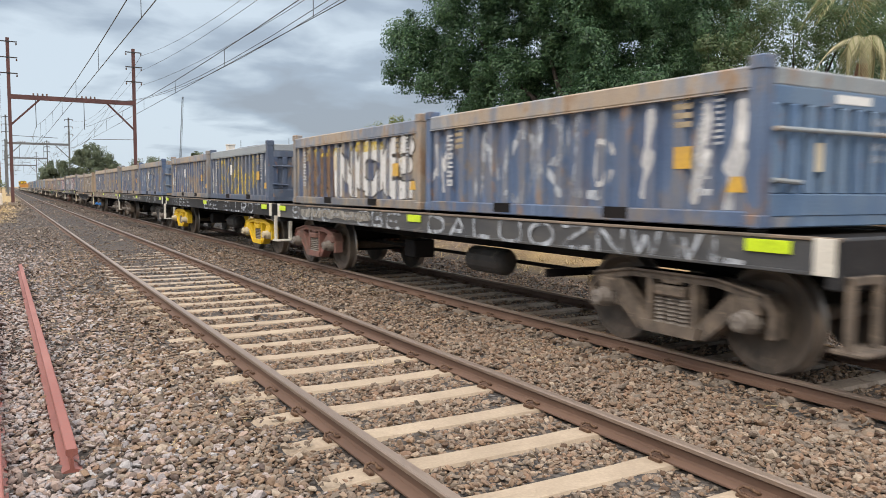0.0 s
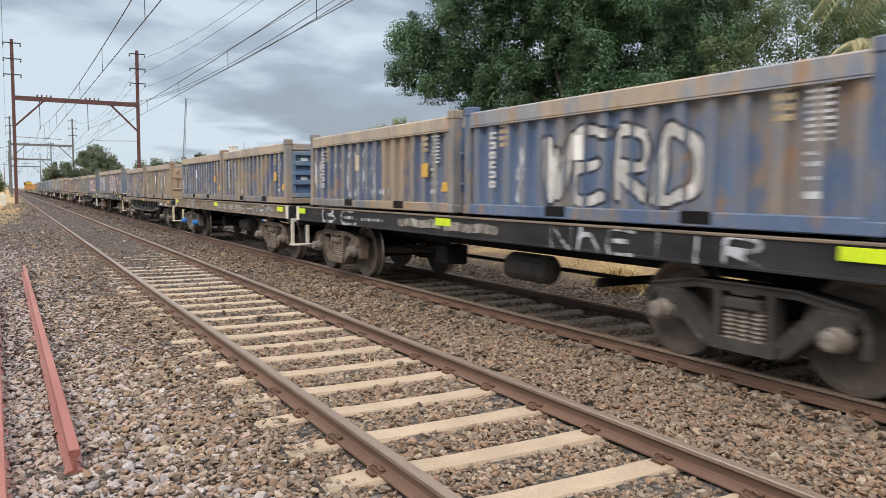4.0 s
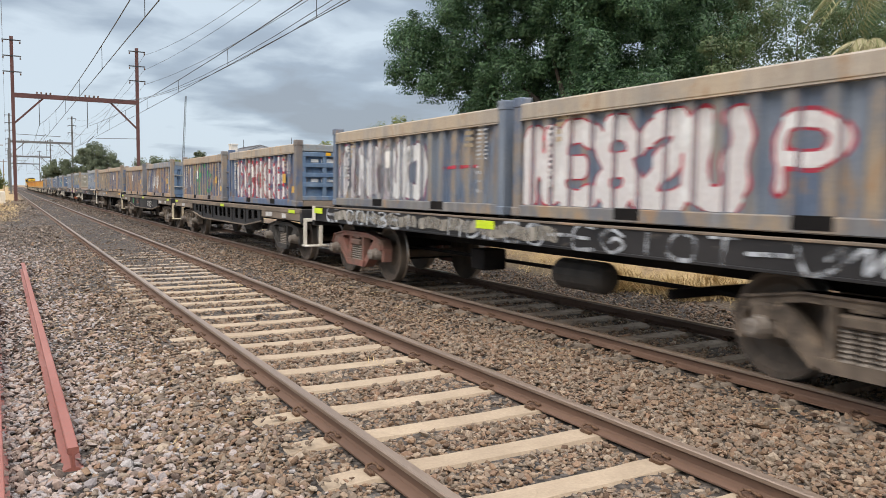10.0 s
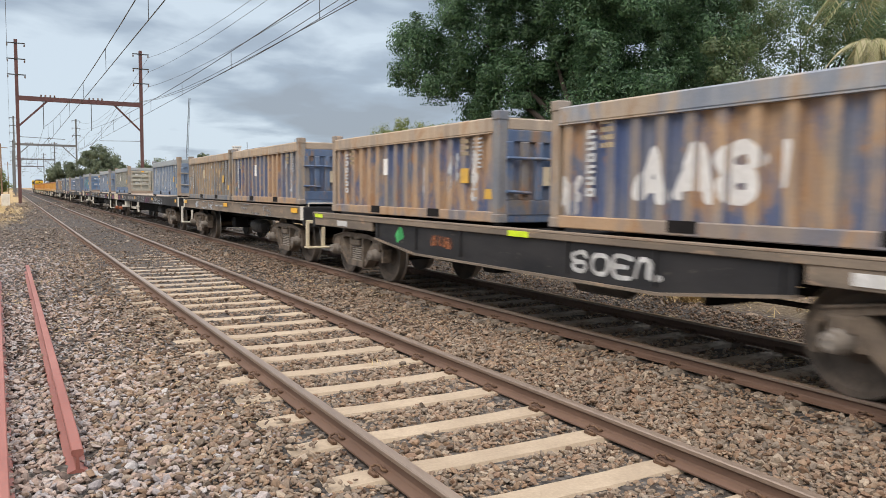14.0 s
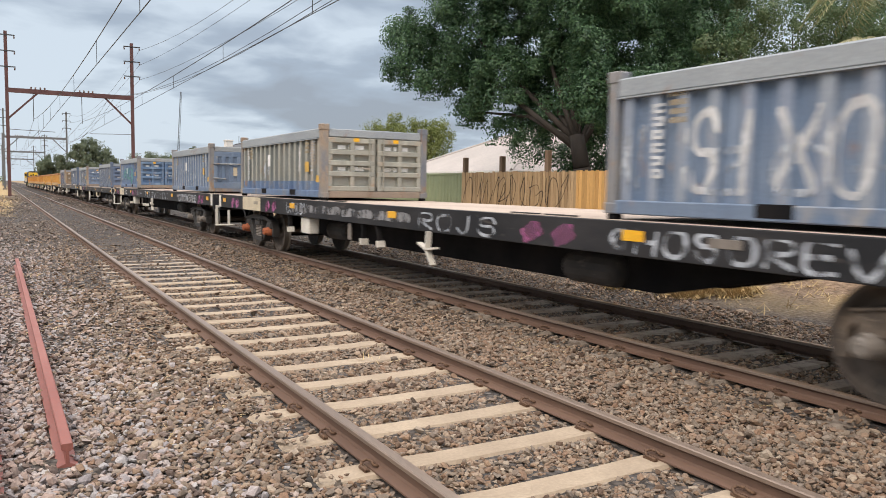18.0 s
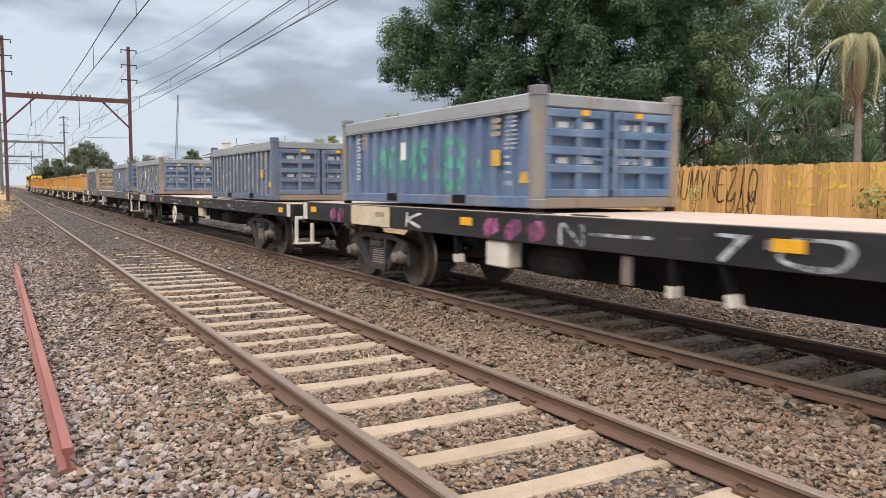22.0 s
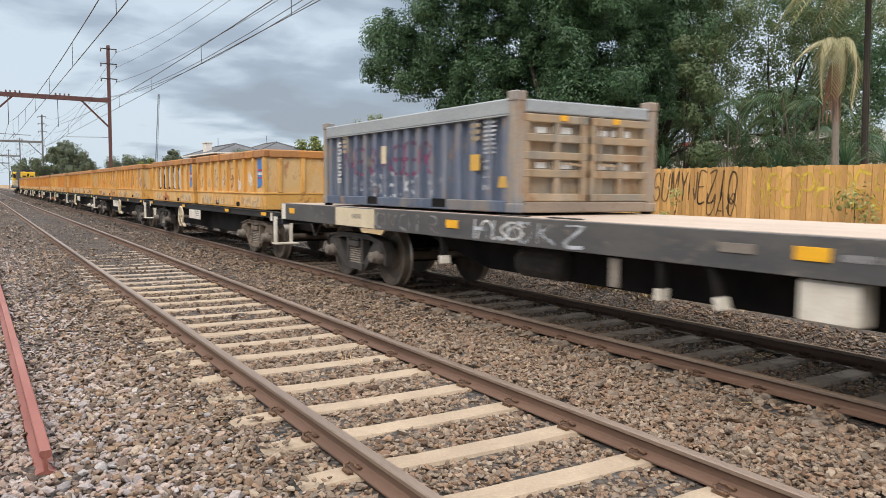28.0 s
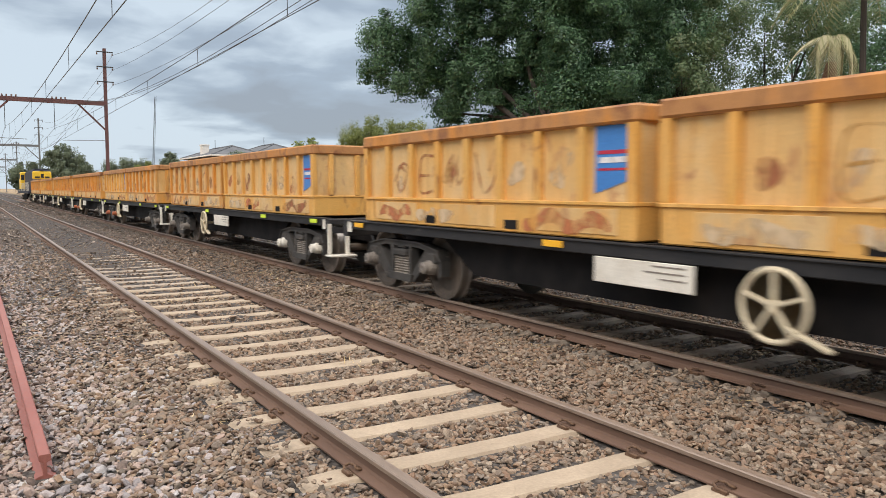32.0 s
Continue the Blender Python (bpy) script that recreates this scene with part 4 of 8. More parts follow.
def flat_wagon(place, length, sill=STEEL_DARK, bogies=(BOGIE, BOGIE), caps=(GREY_CAP, GREY_CAP), step=WHITE, ends=WHITE, inset=1.88, belly=False, label="", plates=LIME):
    """A container flat: deep side sills, cross members, centre sill, headstocks."""
    w = base_wagon(place, label, "container wagons")
    L = length
    top = 1.195 if belly else 1.29
    hgt = (0.985, top)
    for d in (-1, 1):
        x0, x1 = sorted((d * 1.30, d * 1.22))
        s = Solid()
        if belly:
            s.box(x0, x1, 0, L, 1.09, 1.17, 0.008).box(x0 + 0.012, x1 - 0.012, 0.02, 3.0, 0.93, 1.095, 0.006).box(x0 + 0.012, x1 - 0.012, L - 3.0, L - 0.02, 0.93, 1.095, 0.006)
            xa, xb = sorted((d * 1.26, d * 1.235))
            c = L / 2
            s2 = Solid()
            if belly == "solid":
                s2.prism([(3.1, 1.10), (L - 3.1, 1.10), (L - 3.1, 0.83), (L - 4.6, 0.67), (4.6, 0.67), (3.1, 0.83)], xa, xb, "x")
            else:
                s2.box(xa, xb, 3.1, L - 3.1, 1.065, 1.10)
                s2.prism([(3.1, 0.83), (4.6, 0.67), (L - 4.6, 0.67), (L - 3.1, 0.83), (L - 3.1, 0.91), (L - 4.5, 0.79), (4.5, 0.79), (3.1, 0.91)], xa, xb, "x")
                edges = [-c + 3.1] + [q for h in (-3.5, -2.97, -2.18, -1.61, -0.77, -0.22, 0.22, 0.77, 1.61, 2.18, 2.97, 3.5) for q in (h - 0.17, h + 0.17)] + [c - 3.1]
                for y0, y1 in zip(edges[::2], edges[1::2]):
                    # the posts between two holes are narrower at their middle, so that the holes are rounded
                    s2.prism([(c + y0 - 0.06, 0.77), (c + y1 + 0.06, 0.77), (c + y1, 0.84), (c + y1, 1.0), (c + y1 + 0.06, 1.07), (c + y0 - 0.06, 1.07), (c + y0, 1.0), (c + y0, 0.84)], xa, xb, "x")
            flange = Solid()
            for y0, z0, y1, z1 in ((3.1, 0.83, 4.6, 0.67), (4.6, 0.67, L - 4.6, 0.67), (L - 4.6, 0.67, L - 3.1, 0.83)):
                flange.prism([(y0, z0), (y1, z1), (y1, z1 - 0.03), (y0, z0 - 0.03)], xa - 0.04, xb + 0.04, "x")
            part("lower_flange", flange, STEEL_BROWN, w, "dusty lower flange of the girder")
            for h in (-4.0, -2.57, -1.2, 1.2, 2.57, 4.0):
                s2.box(xa - 0.03, xb + 0.03, c + h - 0.012, c + h + 0.012, 0.72 if abs(h) < 3 else 0.84, 1.10)
            part("truss_girder", s2, STEEL_DARK, w, "dark solid fish-bellied side girder" if belly == "solid" else "pierced fish-bellied side girder")
        else:
            s.box(x0, x1, 0, L, hgt[0], hgt[0] + 0.03, 0.004)
            s.box(min(d * 1.285, d * 1.25), max(d * 1.285, d * 1.25), 0, L, hgt[0], hgt[1] - 0.025)
        part("side_sill", s, sill, w)
        part("top_flange", Solid().box(x0 - 0.003, x1 + 0.003, 0, L, top - 0.026, top, 0.004), TOP_RUST if sill is STEEL_BROWN else STEEL_BROWN, w)
    for y in (0.0, L):
        e = 0.12 if y == 0 else -0.12
        part("headstock", Solid().box(-1.30, 1.30, min(y - 0.02, y + e), max(y - 0.02, y + e) + (0.02 if y else 0), 0.88, top - 0.002, 0.015), STEEL_DARK, w)
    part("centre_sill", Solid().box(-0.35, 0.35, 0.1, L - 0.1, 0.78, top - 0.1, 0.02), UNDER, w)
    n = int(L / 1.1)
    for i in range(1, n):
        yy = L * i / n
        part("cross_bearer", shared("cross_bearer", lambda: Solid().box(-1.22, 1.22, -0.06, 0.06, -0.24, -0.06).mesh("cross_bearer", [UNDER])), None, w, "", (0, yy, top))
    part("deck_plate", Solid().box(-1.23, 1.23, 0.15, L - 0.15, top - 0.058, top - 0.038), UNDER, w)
    for k, y in enumerate((inset, L - inset)):
        make_bogie(w, y, place, bogies[k], caps[k], "")
    for y, d in ((0, -1), (L, 1)):
        coupler(w, y, d)
    step_frame(w, 0, step)
    tank(w, L * 0.42)
    part("brake_gear", Solid().tube((-0.3, 2.8, 0.6), (-0.3, L - 2.8, 0.6), 0.03, 6).box(-0.9, -0.5, L * 0.56, L * 0.56 + 0.35, 0.5, 0.8, 0.02).beam((-0.9, L * 0.3, 0.6), (0.9, L * 0.3, 0.6), 0.06, 0.1), UNDER, w)
    if ends and step is CREAM:
        part("grab_rail", Solid().tube((-1.18, 0.06, 1.17), (-1.18, 0.02, 1.36), 0.016, 6).tube((-1.18, 0.02, 1.36), (-0.62, 0.02, 1.36), 0.016, 6).tube((-0.62, 0.02, 1.36), (-0.62, 0.06, 1.17), 0.016, 6), WHITE, w, "white bent grab rail")
    if ends:
        for y in (0.03, L - 0.22):
            plate(-1.302, y, 0.99, 0.19, 0.295, ends, w, "end_panel", "white painted sill end")
    if belly:
        for y in (1.05, 2.1, L - 1.9):
            plate(-1.303, y, 0.965, 0.5 if y > 1.5 else 0.28, 0.10, SPRAY["white"], w, "data_plate", "faded white stencilled panel")
    zc = 1.10 if belly else 1.15
    for y in (0.42, 6.75, L - 0.6):
        plate(-1.303, y, zc - 0.012, 0.44, 0.075 if belly else 0.11, plates, w, label="bright reflective plate")
    return w


def deep_wagon(place, length, label, marks):
    """A long flat with a timber deck and a deep centre girder."""
    w = base_wagon(place, label, "container wagons")
    L = length
    top = marks.get("top", 1.325)
    for d in (-1, 1):
        s = Solid()
        x0, x1 = sorted((d * 1.33, d * 1.24))
        s.box(x0, x1, 0, L, 0.975, top, 0.006)
        part("side_sill", s, marks.get("sill", STEEL_DARK), w)
    for y in (0.0, L):
        part("headstock", Solid().box(-1.32, 1.32, y - 0.05, y + 0.05, 0.88, top + 0.002, 0.015), STEEL_DARK, w)
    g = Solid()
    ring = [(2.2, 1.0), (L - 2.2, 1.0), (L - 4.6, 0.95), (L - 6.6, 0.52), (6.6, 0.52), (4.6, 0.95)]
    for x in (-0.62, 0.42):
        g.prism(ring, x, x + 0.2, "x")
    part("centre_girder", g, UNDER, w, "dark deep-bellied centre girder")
    part("deck", Solid().box(-1.238, 1.238, 0.06, L - 0.06, top - 0.037, top + 0.007, 0.004), DECK, w, "weathered pale timber deck")
    for y in (L * 0.33, L * 0.36, L * 0.62, L * 0.66):
        part("lashing_bar", Solid().box(-1.22, -1.16, y - 0.28, y + 0.28, top + 0.008, top + 0.023), BOGIE_BLACK, w)
    for k, y in enumerate((3.05, L - 3.15)):
        make_bogie(w, y, place, marks["bogies"][k], marks["caps"][k], "")
    for y, d in ((0, -1), (L, 1)):
        coupler(w, y, d)
    step_frame(w, 0, WHITE)
    tank(w, 7.6, 0.7)
    tank(w, 15.5, 0.7)
    for y in (0.05, L - 0.27):
        plate(-1.334, y, 0.98, 0.22, top - 0.985, WHITE, w, "end_panel", "white painted sill end")
    for y in (0.55, 8.8 if marks.get("wheel") else 6.15, marks.get("amber", 11.6), L - 0.8) + (() if marks.get("wheel") else (16.5,)):
        plate(-1.336, y, top - 0.195, 0.30, 0.11, AMBER, w, label="amber reflective plate")
    for y in (5.0, 11.6 + 0.35 * (marks.get("amber", 11.6) < 11.5), L - 3.9):
        plate(-1.335, y, top - 0.185, 0.36, 0.085, GREY_CAP, w, "data_plate", "grey data plate with blurred lettering")
    if marks.get("cream"):
        plate(-1.335, 19.0, 0.985, 1.55, top - 0.995, CREAM, w, "paint_panel", "cream painted panel on the sill")
    if not marks.get("wheel"):
        part("stanchion", Solid().box(-1.28, -1.25, 13.57, 13.71, 0.65, 0.955, 0.006), GREY_CAP, w)
        for y, tilt in ((13.0, 0.0), (12.42, 0.09), (17.0, 0.05)):
            post = part("stanchion", Solid().beam((-1.265, y, 0.97), (-1.265, y - tilt, 0.70), 0.05, 0.09, up=(1, 0, 0)), UNDER, w, "thin black bracket with a painted foot")
            part("painted_foot", Solid().beam((-1.268, y - tilt, 0.715), (-1.268, y - 1.4 * tilt, 0.605), 0.055, 0.15, up=(1, 0, 0)), WHITE, post, "white painted foot")
        part("valve_box", Solid().box(-1.28, -1.05, marks.get("box", 15.75), marks.get("box", 15.75) + 0.5, 0.62, 0.96, 0.02), WHITE, w, "white painted box under the deck")
    if marks.get("wheel"):
        brake_wheel(w, 12.7, 0.62, WHITE, 0.29)
        part("valve_box", Solid().box(-1.28, -1.05, 8.6, 9.2, 0.68, 0.96, 0.02), CREAM, w, "cream painted box under the deck")
        post = part("stanchion", Solid().beam((-1.265, 7.97, 0.97), (-1.265, 7.97, 0.72), 0.04, 0.09, up=(1, 0, 0)), UNDER, w, "thin black bracket with a painted foot")
        part("painted_foot", Solid().beam((-1.268, 7.97, 0.735), (-1.268, 7.97, 0.635), 0.05, 0.13, up=(1, 0, 0)), WHITE, post, "white painted foot")
        plate(-1.335, 12.2, 1.0, 0.8, 0.028, SPRAY["white"], w, "paint_line", "worn white painted line")
    else:
        s = Solid()
        for a in (0.3, 1.7, 3.0, 4.1):
            s.beam((-1.36, 10.5, 0.72), (-1.36, 10.5 + 0.27 * math.cos(a), 0.72 + 0.27 * math.sin(a)), 0.03, 0.09, up=(1, 0, 0))
        part("brake_handle", s, WHITE, w, "white four-armed hand-brake handle")
    return w


# -- half-height containers --
CL = 5.99


RIB = 0.364
BREAKS = (0.0, 0.045, 0.09, 0.13, 0.152, 0.19, 0.228, 0.266, 0.304, 0.342)


def wave(y):
    """Depth of the side's corrugation at y, inwards from the outer face."""
    k = (y - 0.16) % RIB
    if k < 0.13:
        return 0.0
    if k < 0.152:
        return (k - 0.13) / 0.022 * 0.062
    if k < RIB - 0.022:
        return 0.062
    return (RIB - k) / 0.022 * 0.062


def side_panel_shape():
    """Proud ribs, painted paler for dust and their brighter facing, between wide sunk bays."""
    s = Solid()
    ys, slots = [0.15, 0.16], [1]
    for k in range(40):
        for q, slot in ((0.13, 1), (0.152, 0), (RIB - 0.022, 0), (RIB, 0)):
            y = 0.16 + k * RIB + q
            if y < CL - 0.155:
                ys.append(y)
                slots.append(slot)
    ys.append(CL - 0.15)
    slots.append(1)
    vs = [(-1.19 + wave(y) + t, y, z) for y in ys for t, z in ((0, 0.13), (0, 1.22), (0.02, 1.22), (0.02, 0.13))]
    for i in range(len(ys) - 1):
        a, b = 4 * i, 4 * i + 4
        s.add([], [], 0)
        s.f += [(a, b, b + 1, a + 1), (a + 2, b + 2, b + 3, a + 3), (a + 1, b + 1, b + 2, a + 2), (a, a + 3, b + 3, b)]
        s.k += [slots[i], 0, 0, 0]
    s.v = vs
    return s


def post_shape():
    s = Solid()
    s.box(-0.075, 0.075, -0.075, 0.075, 0.11, 1.38, 0.01)
    s.box(-0.088, 0.088, -0.085, 0.085, 0, 0.118, 0.012).box(-0.088, 0.088, -0.085, 0.085, 1.36, 1.485, 0.012)
    for z in (0.035, 1.39):
        s.box(-0.0895, -0.086, -0.03, 0.03, z, z + 0.055).box(-0.03, 0.03, -0.0865, -0.083, z, z + 0.055)
    return s


def door_backing():
    return Solid().box(-1.08, 1.08, 0.075, 0.10, 0.12, 1.26)


def bulk_end_shape():
    """The plain bulkhead sheet with its top and bottom members."""
    return Solid().box(-1.08, 1.08, 0.03, 0.05, 0.12, 1.10).box(-1.08, 1.08, -0.005, 0.05, 1.08, 1.24, 0.01).box(-1.08, 1.08, -0.02, 0.03, 0.10, 0.30, 0.01)


def fit_ribs(near, paint, door):
    """The level and upright members of two door leaves, or the ribs of a bulkhead."""
    if door:
        bar = shared("door_bar", lambda: Solid().box(0, 1.03, -0.012, 0.078, 0, 0.10, 0.01).mesh("door_bar", [paint]))
        stile = shared("door_stile", lambda: Solid().box(0, 0.09, -0.006, 0.078, 0.14, 1.22, 0.008).mesh("door_stile", [paint]))
        for x0 in (-1.06, 0.03):
            for z in (0.14, 0.44, 0.66, 0.88, 1.12):
                part("door_bar", bar, paint, near, "", (x0, 0, z))
            for x in (x0, x0 + 0.94, x0 + 0.485):
                part("door_stile", stile, paint, near, "", (x, 0, 0))
    else:
        rib = shared("end_wall_rib", lambda: Solid().box(0, 0.125, -0.02, 0.03, 0.30, 1.085, 0.012).mesh("rib", [paint]))
        for i in range(9):
            part("rib", rib, paint, near, "", (-1.08 + i * 0.24, 0, 0))


def bars_shape(rows, cols, w, h, gw, gh, x0, z0, y=-0.018):
    s = Solid()
    for r in range(rows):
        for c in range(cols):
            s.box(x0 + c * gw, x0 + c * gw + w, y, y + 0.006, z0 + r * gh, z0 + r * gh + h, 0.001)
    return s


def code_shape(kind):
    """A blurred letter as plain strokes: a squarish ring, open at one side or the other."""
    s = Solid()
    x0, x1 = -1.1945, -1.1905
    s.box(x0, x1, 0, 0.145, 0, 0.03).box(x0, x1, 0, 0.145, 0.062, 0.092)
    if kind != 1:
        s.box(x0, x1, 0.105, 0.145, 0.03, 0.062)
    if kind != 2:
        s.box(x0, x1, 0.0, 0.04, 0.03, 0.062)
    return s


def container(place, paint, door=False, end=None, top=TOP_RUST, post=None, label="", lift=1.325, seat=1.292, code=True, plates=True, dusty=None, low=None, amber=False):
    c = thing("half_height_container", label, "container", group="half-height containers")
    ROLLING.append((c, place))
    c["lift"] = lift
    post = post or paint
    pm = shared("post", lambda: post_shape().mesh("corner_post", [paint]))
    for x in (-1.131, 1.131):
        for y in (0.085, CL - 0.085):
            part("corner_post", pm, post, c, "", (x, y, 0))
            part("twistlock", Solid().box(x - 0.06, x + 0.06, y - 0.06, y + 0.06, seat - lift, 0.004, 0.01), UNDER, c, "dark twistlock foot")
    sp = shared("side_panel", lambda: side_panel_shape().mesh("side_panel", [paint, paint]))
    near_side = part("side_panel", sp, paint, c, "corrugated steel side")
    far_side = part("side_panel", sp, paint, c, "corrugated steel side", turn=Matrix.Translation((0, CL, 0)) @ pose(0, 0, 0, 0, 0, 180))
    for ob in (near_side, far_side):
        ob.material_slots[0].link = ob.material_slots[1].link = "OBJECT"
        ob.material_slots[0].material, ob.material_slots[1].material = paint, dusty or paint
    tr = shared("top_rail", lambda: Solid().box(-0.05, 0.05, 0.16, CL - 0.16, 1.20, 1.40, 0.018).box(-0.056, 0.05, 0.16, CL - 0.16, 1.19, 1.205).mesh("top_rail", [paint]))
    br = shared("bottom_rail", lambda: Solid().box(-0.04, 0.045, 0.16, CL - 0.16, 0.0, 0.145, 0.012).mesh("bottom_rail", [paint]))
    for x in (-1.165, 1.165):
        part("top_rail", tr, top, c, "", (x, 0, 0))
        part("bottom_rail", br, low or (dusty if dusty in (DUSTY_LIT, DUSTY_LIT_BROWN, TAUPE) else paint), c, "", (x, 0, 0))
    er = shared("end_rail", lambda: Solid().box(-1.05, 1.05, -0.05, 0.05, 1.235, 1.395, 0.015).mesh("end_rail", [paint]))
    for y in (0.07, CL - 0.07):
        # paler near rail over blue ends: sky light on top put into its paint
        part("end_rail", er, RAIL_PALE if y < 1 and (end is BLUE or end is BLUE_GREY) else top, c, "", (0, y, 0))
    lid = shared("lid", lambda: Solid().prism([(-1.12, 1.33), (1.12, 1.33), (1.12, 1.375), (0.6, 1.405), (-0.6, 1.405), (-1.12, 1.375)], 0.1, CL - 0.1).mesh("lid", [TOP_RUST]))
    part("lid", lid, top, c, "steel lid")
    if door:
        e = shared("door_end", lambda: door_backing().mesh("door_end", [paint]))
        name = "door_end"
    else:
        e = shared("bulk_end", lambda: bulk_end_shape().mesh("end_wall", [paint]))
        name = "end_wall"
    end = end or paint
    near = part(name, e, end, c, "", (0, 0.02, 0))
    fit_ribs(near, end, door)
    part("end_beam", shared("end_beam", lambda: Solid().box(-1.04, 1.04, -0.012, 0.06, 0.0, 0.135, 0.012).mesh("end_beam", [paint])), TOP_RUST if door else POST_RUST if end is BLUE_GREY else end, near, "dusty bottom beam")
    part("end_wall", shared("bulk_end", lambda: bulk_end_shape().mesh("end_wall", [paint])), paint, c, "", turn=Matrix.Translation((0, CL - 0.02, 0)) @ pose(0, 0, 0, 0, 0, 180))
    if door:
        for x in (-0.83, 0.20):
            for z in (0.555, 0.995):
                part("placard", shared("placard", lambda: Solid().box(0, 0.17, 0.066, 0.073, 0, 0.075).box(0.24, 0.58, 0.066, 0.073, 0, 0.085).mesh("placard", [WHITE])), PLACARD, near, "white stencilled panel", (x, 0, z))
        for x in (-0.45, 0.45):
            part("marker", shared("marker", lambda: Solid().box(-0.06, 0.06, -0.02, -0.012, 1.15, 1.22).mesh("marker", [AMBER])), AMBER, near, "amber marker", (x, 0, 0))
        for d in (-1, 1):
            rod = part("lock_rod", shared("lock_rod", lambda: Solid().tube((0, -0.03, 0.16), (0, -0.03, 1.24), 0.014, 6).mesh("lock_rod", [GREY_CAP])), end, near, "", (d * 0.16, 0, 0))
            part("handle", shared("lock_handle", lambda: Solid().beam((0, -0.045, 0.62), (0.26, -0.045, 0.60), 0.012, 0.03).mesh("handle", [GREY_CAP])), end, near, "", at=(d * 0.16 - (0.26 if d < 0 else 0), 0, 0))
    else:
        bar_paint = RAIL_PALE if end is BLUE or end is BLUE_GREY else end
        part("end_bar", shared("end_bar", lambda: Solid().tube((-1.1, -0.05, 0), (1.1, -0.05, 0), 0.022, 8).mesh("end_bar", [TOP_RUST])), bar_paint, near, "", (0, 0, 0.86))
        part("end_bar", shared("end_stub", lambda: Solid().tube((-1.1, -0.05, 0), (-0.72, -0.05, -0.02), 0.022, 8).mesh("end_bar", [TOP_RUST])), bar_paint, near, "", (0, 0, 0.42))
        if end is BLUE or end is BLUE_GREY:
            part("label_plate", shared("label_plate", lambda: Solid().box(-0.2, 0.34, -0.012, -0.006, 1.125, 1.205).mesh("label_plate", [CREAM])), PLACARD, near, "pale worn label plate")
            end_rows = shared("end_notes", lambda: bars_shape(4, 2, 0.15, 0.07, 0.24, 0.115, 0.36, 0.60, -0.024).mesh("data_stencil", [WHITE]))
            tagged(part("data_stencil", end_rows, STENCIL_BRIGHT, near, "rows of faded white bars of data"), kind="stuff")
        part("placard", shared("end_placard", lambda: Solid().box(0, 0.24, -0.012, -0.004, 0, 0.26).mesh("placard", [CREAM])), CREAM, near, "pale placard", (-0.55, 0, 0.50))
        part("marker", shared("end_marker", lambda: Solid().add([(0.62, -0.012, 0.50), (0.78, -0.012, 0.50), (0.70, -0.012, 0.64), (0.62, -0.004, 0.50), (0.78, -0.004, 0.50), (0.70, -0.004, 0.64)], [(0, 1, 2), (3, 5, 4), (0, 3, 4, 1), (1, 4, 5, 2), (2, 5, 3, 0)]).mesh("marker", [AMBER])), AMBER, near, "amber warning triangle")
    # thin black plates on the rail paint the shade inside the fork pockets
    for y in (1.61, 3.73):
        part("fork_pocket", shared("pocket", lambda: Solid().box(-1.2075, -1.19, 0, 0.37, 0.03, 0.15).mesh("fork_pocket", [UNDER])), UNDER, c, "black plate painting the shaded opening of a fork pocket", (0, y, 0))
    if code:
        for i in range(6):
            part("code_bar", shared("code_bar_" + str(i % 3), lambda: code_shape(i % 3).mesh("code_bar", [WHITE])), STENCIL_BRIGHT, c, "blurred white letter", (0, CL - 0.79, 0.37 + i * 0.128))
        stamp = shared("stamp", lambda: bars_shape(4, 1, 0.22, 0.055, 0.3, 0.085, 0, 0, 0).mesh("stencil", [CREAM]))
        for y, z in ((0.80, 0.92), (CL - 1.08, 0.90)):
            part("stencil", stamp, STENCIL_TAN, c, "faded tan stencilled lines", turn=Matrix.Translation((-1.1925, y + 0.22, z)) @ pose(0, 0, 0, 0, 0, -90))
        rows = shared("data_rows", lambda: bars_shape(9, 2, 0.11, 0.026, 0.15, 0.055, 0, 0.46, 0).box(0, 0.16, 0, 0.006, 0.0, 0.06).box(0, 0.14, 0, 0.006, 0.15, 0.18).box(0, 0.15, 0, 0.006, 0.26, 0.30).box(0, 0.12, 0, 0.006, 0.35, 0.38).mesh("data_stencil", [WHITE]))
        tagged(part("data_stencil", rows, STENCIL_WHITE, c, "rows of faded white bars of data", turn=Matrix.Translation((-1.1925, 0.70, 0.28)) @ pose(0, 0, 0, 0, 0, -90)), kind="stuff")
    if amber:
        part("marker", shared("amber_plate", lambda: Solid().box(-1.198, -1.190, 0.79, 1.0, 0.53, 0.74).mesh("marker", [AMBER_DULL])), AMBER_DULL, c, "worn amber hazard plate")
        part("marker", shared("amber_wedge", lambda: Solid().prism([(0.17, 0.31), (0.37, 0.31), (0.33, 0.45), (0.21, 0.45)], -1.198, -1.190, "x").mesh("marker", [AMBER_DULL])), AMBER_DULL, c, "small amber wedge-shaped mark")
    if plates:
        part("marker", shared("white_plate", lambda: Solid().box(-1.199, -1.185, 3.44, 3.60, 0.68, 0.96).mesh("marker", [PLACARD])), CREAM if plates == 2 else PLACARD, c, "pale data plate")
    return c


# -- yellow spoil bins on skeletal wagons --
BL = 6.12


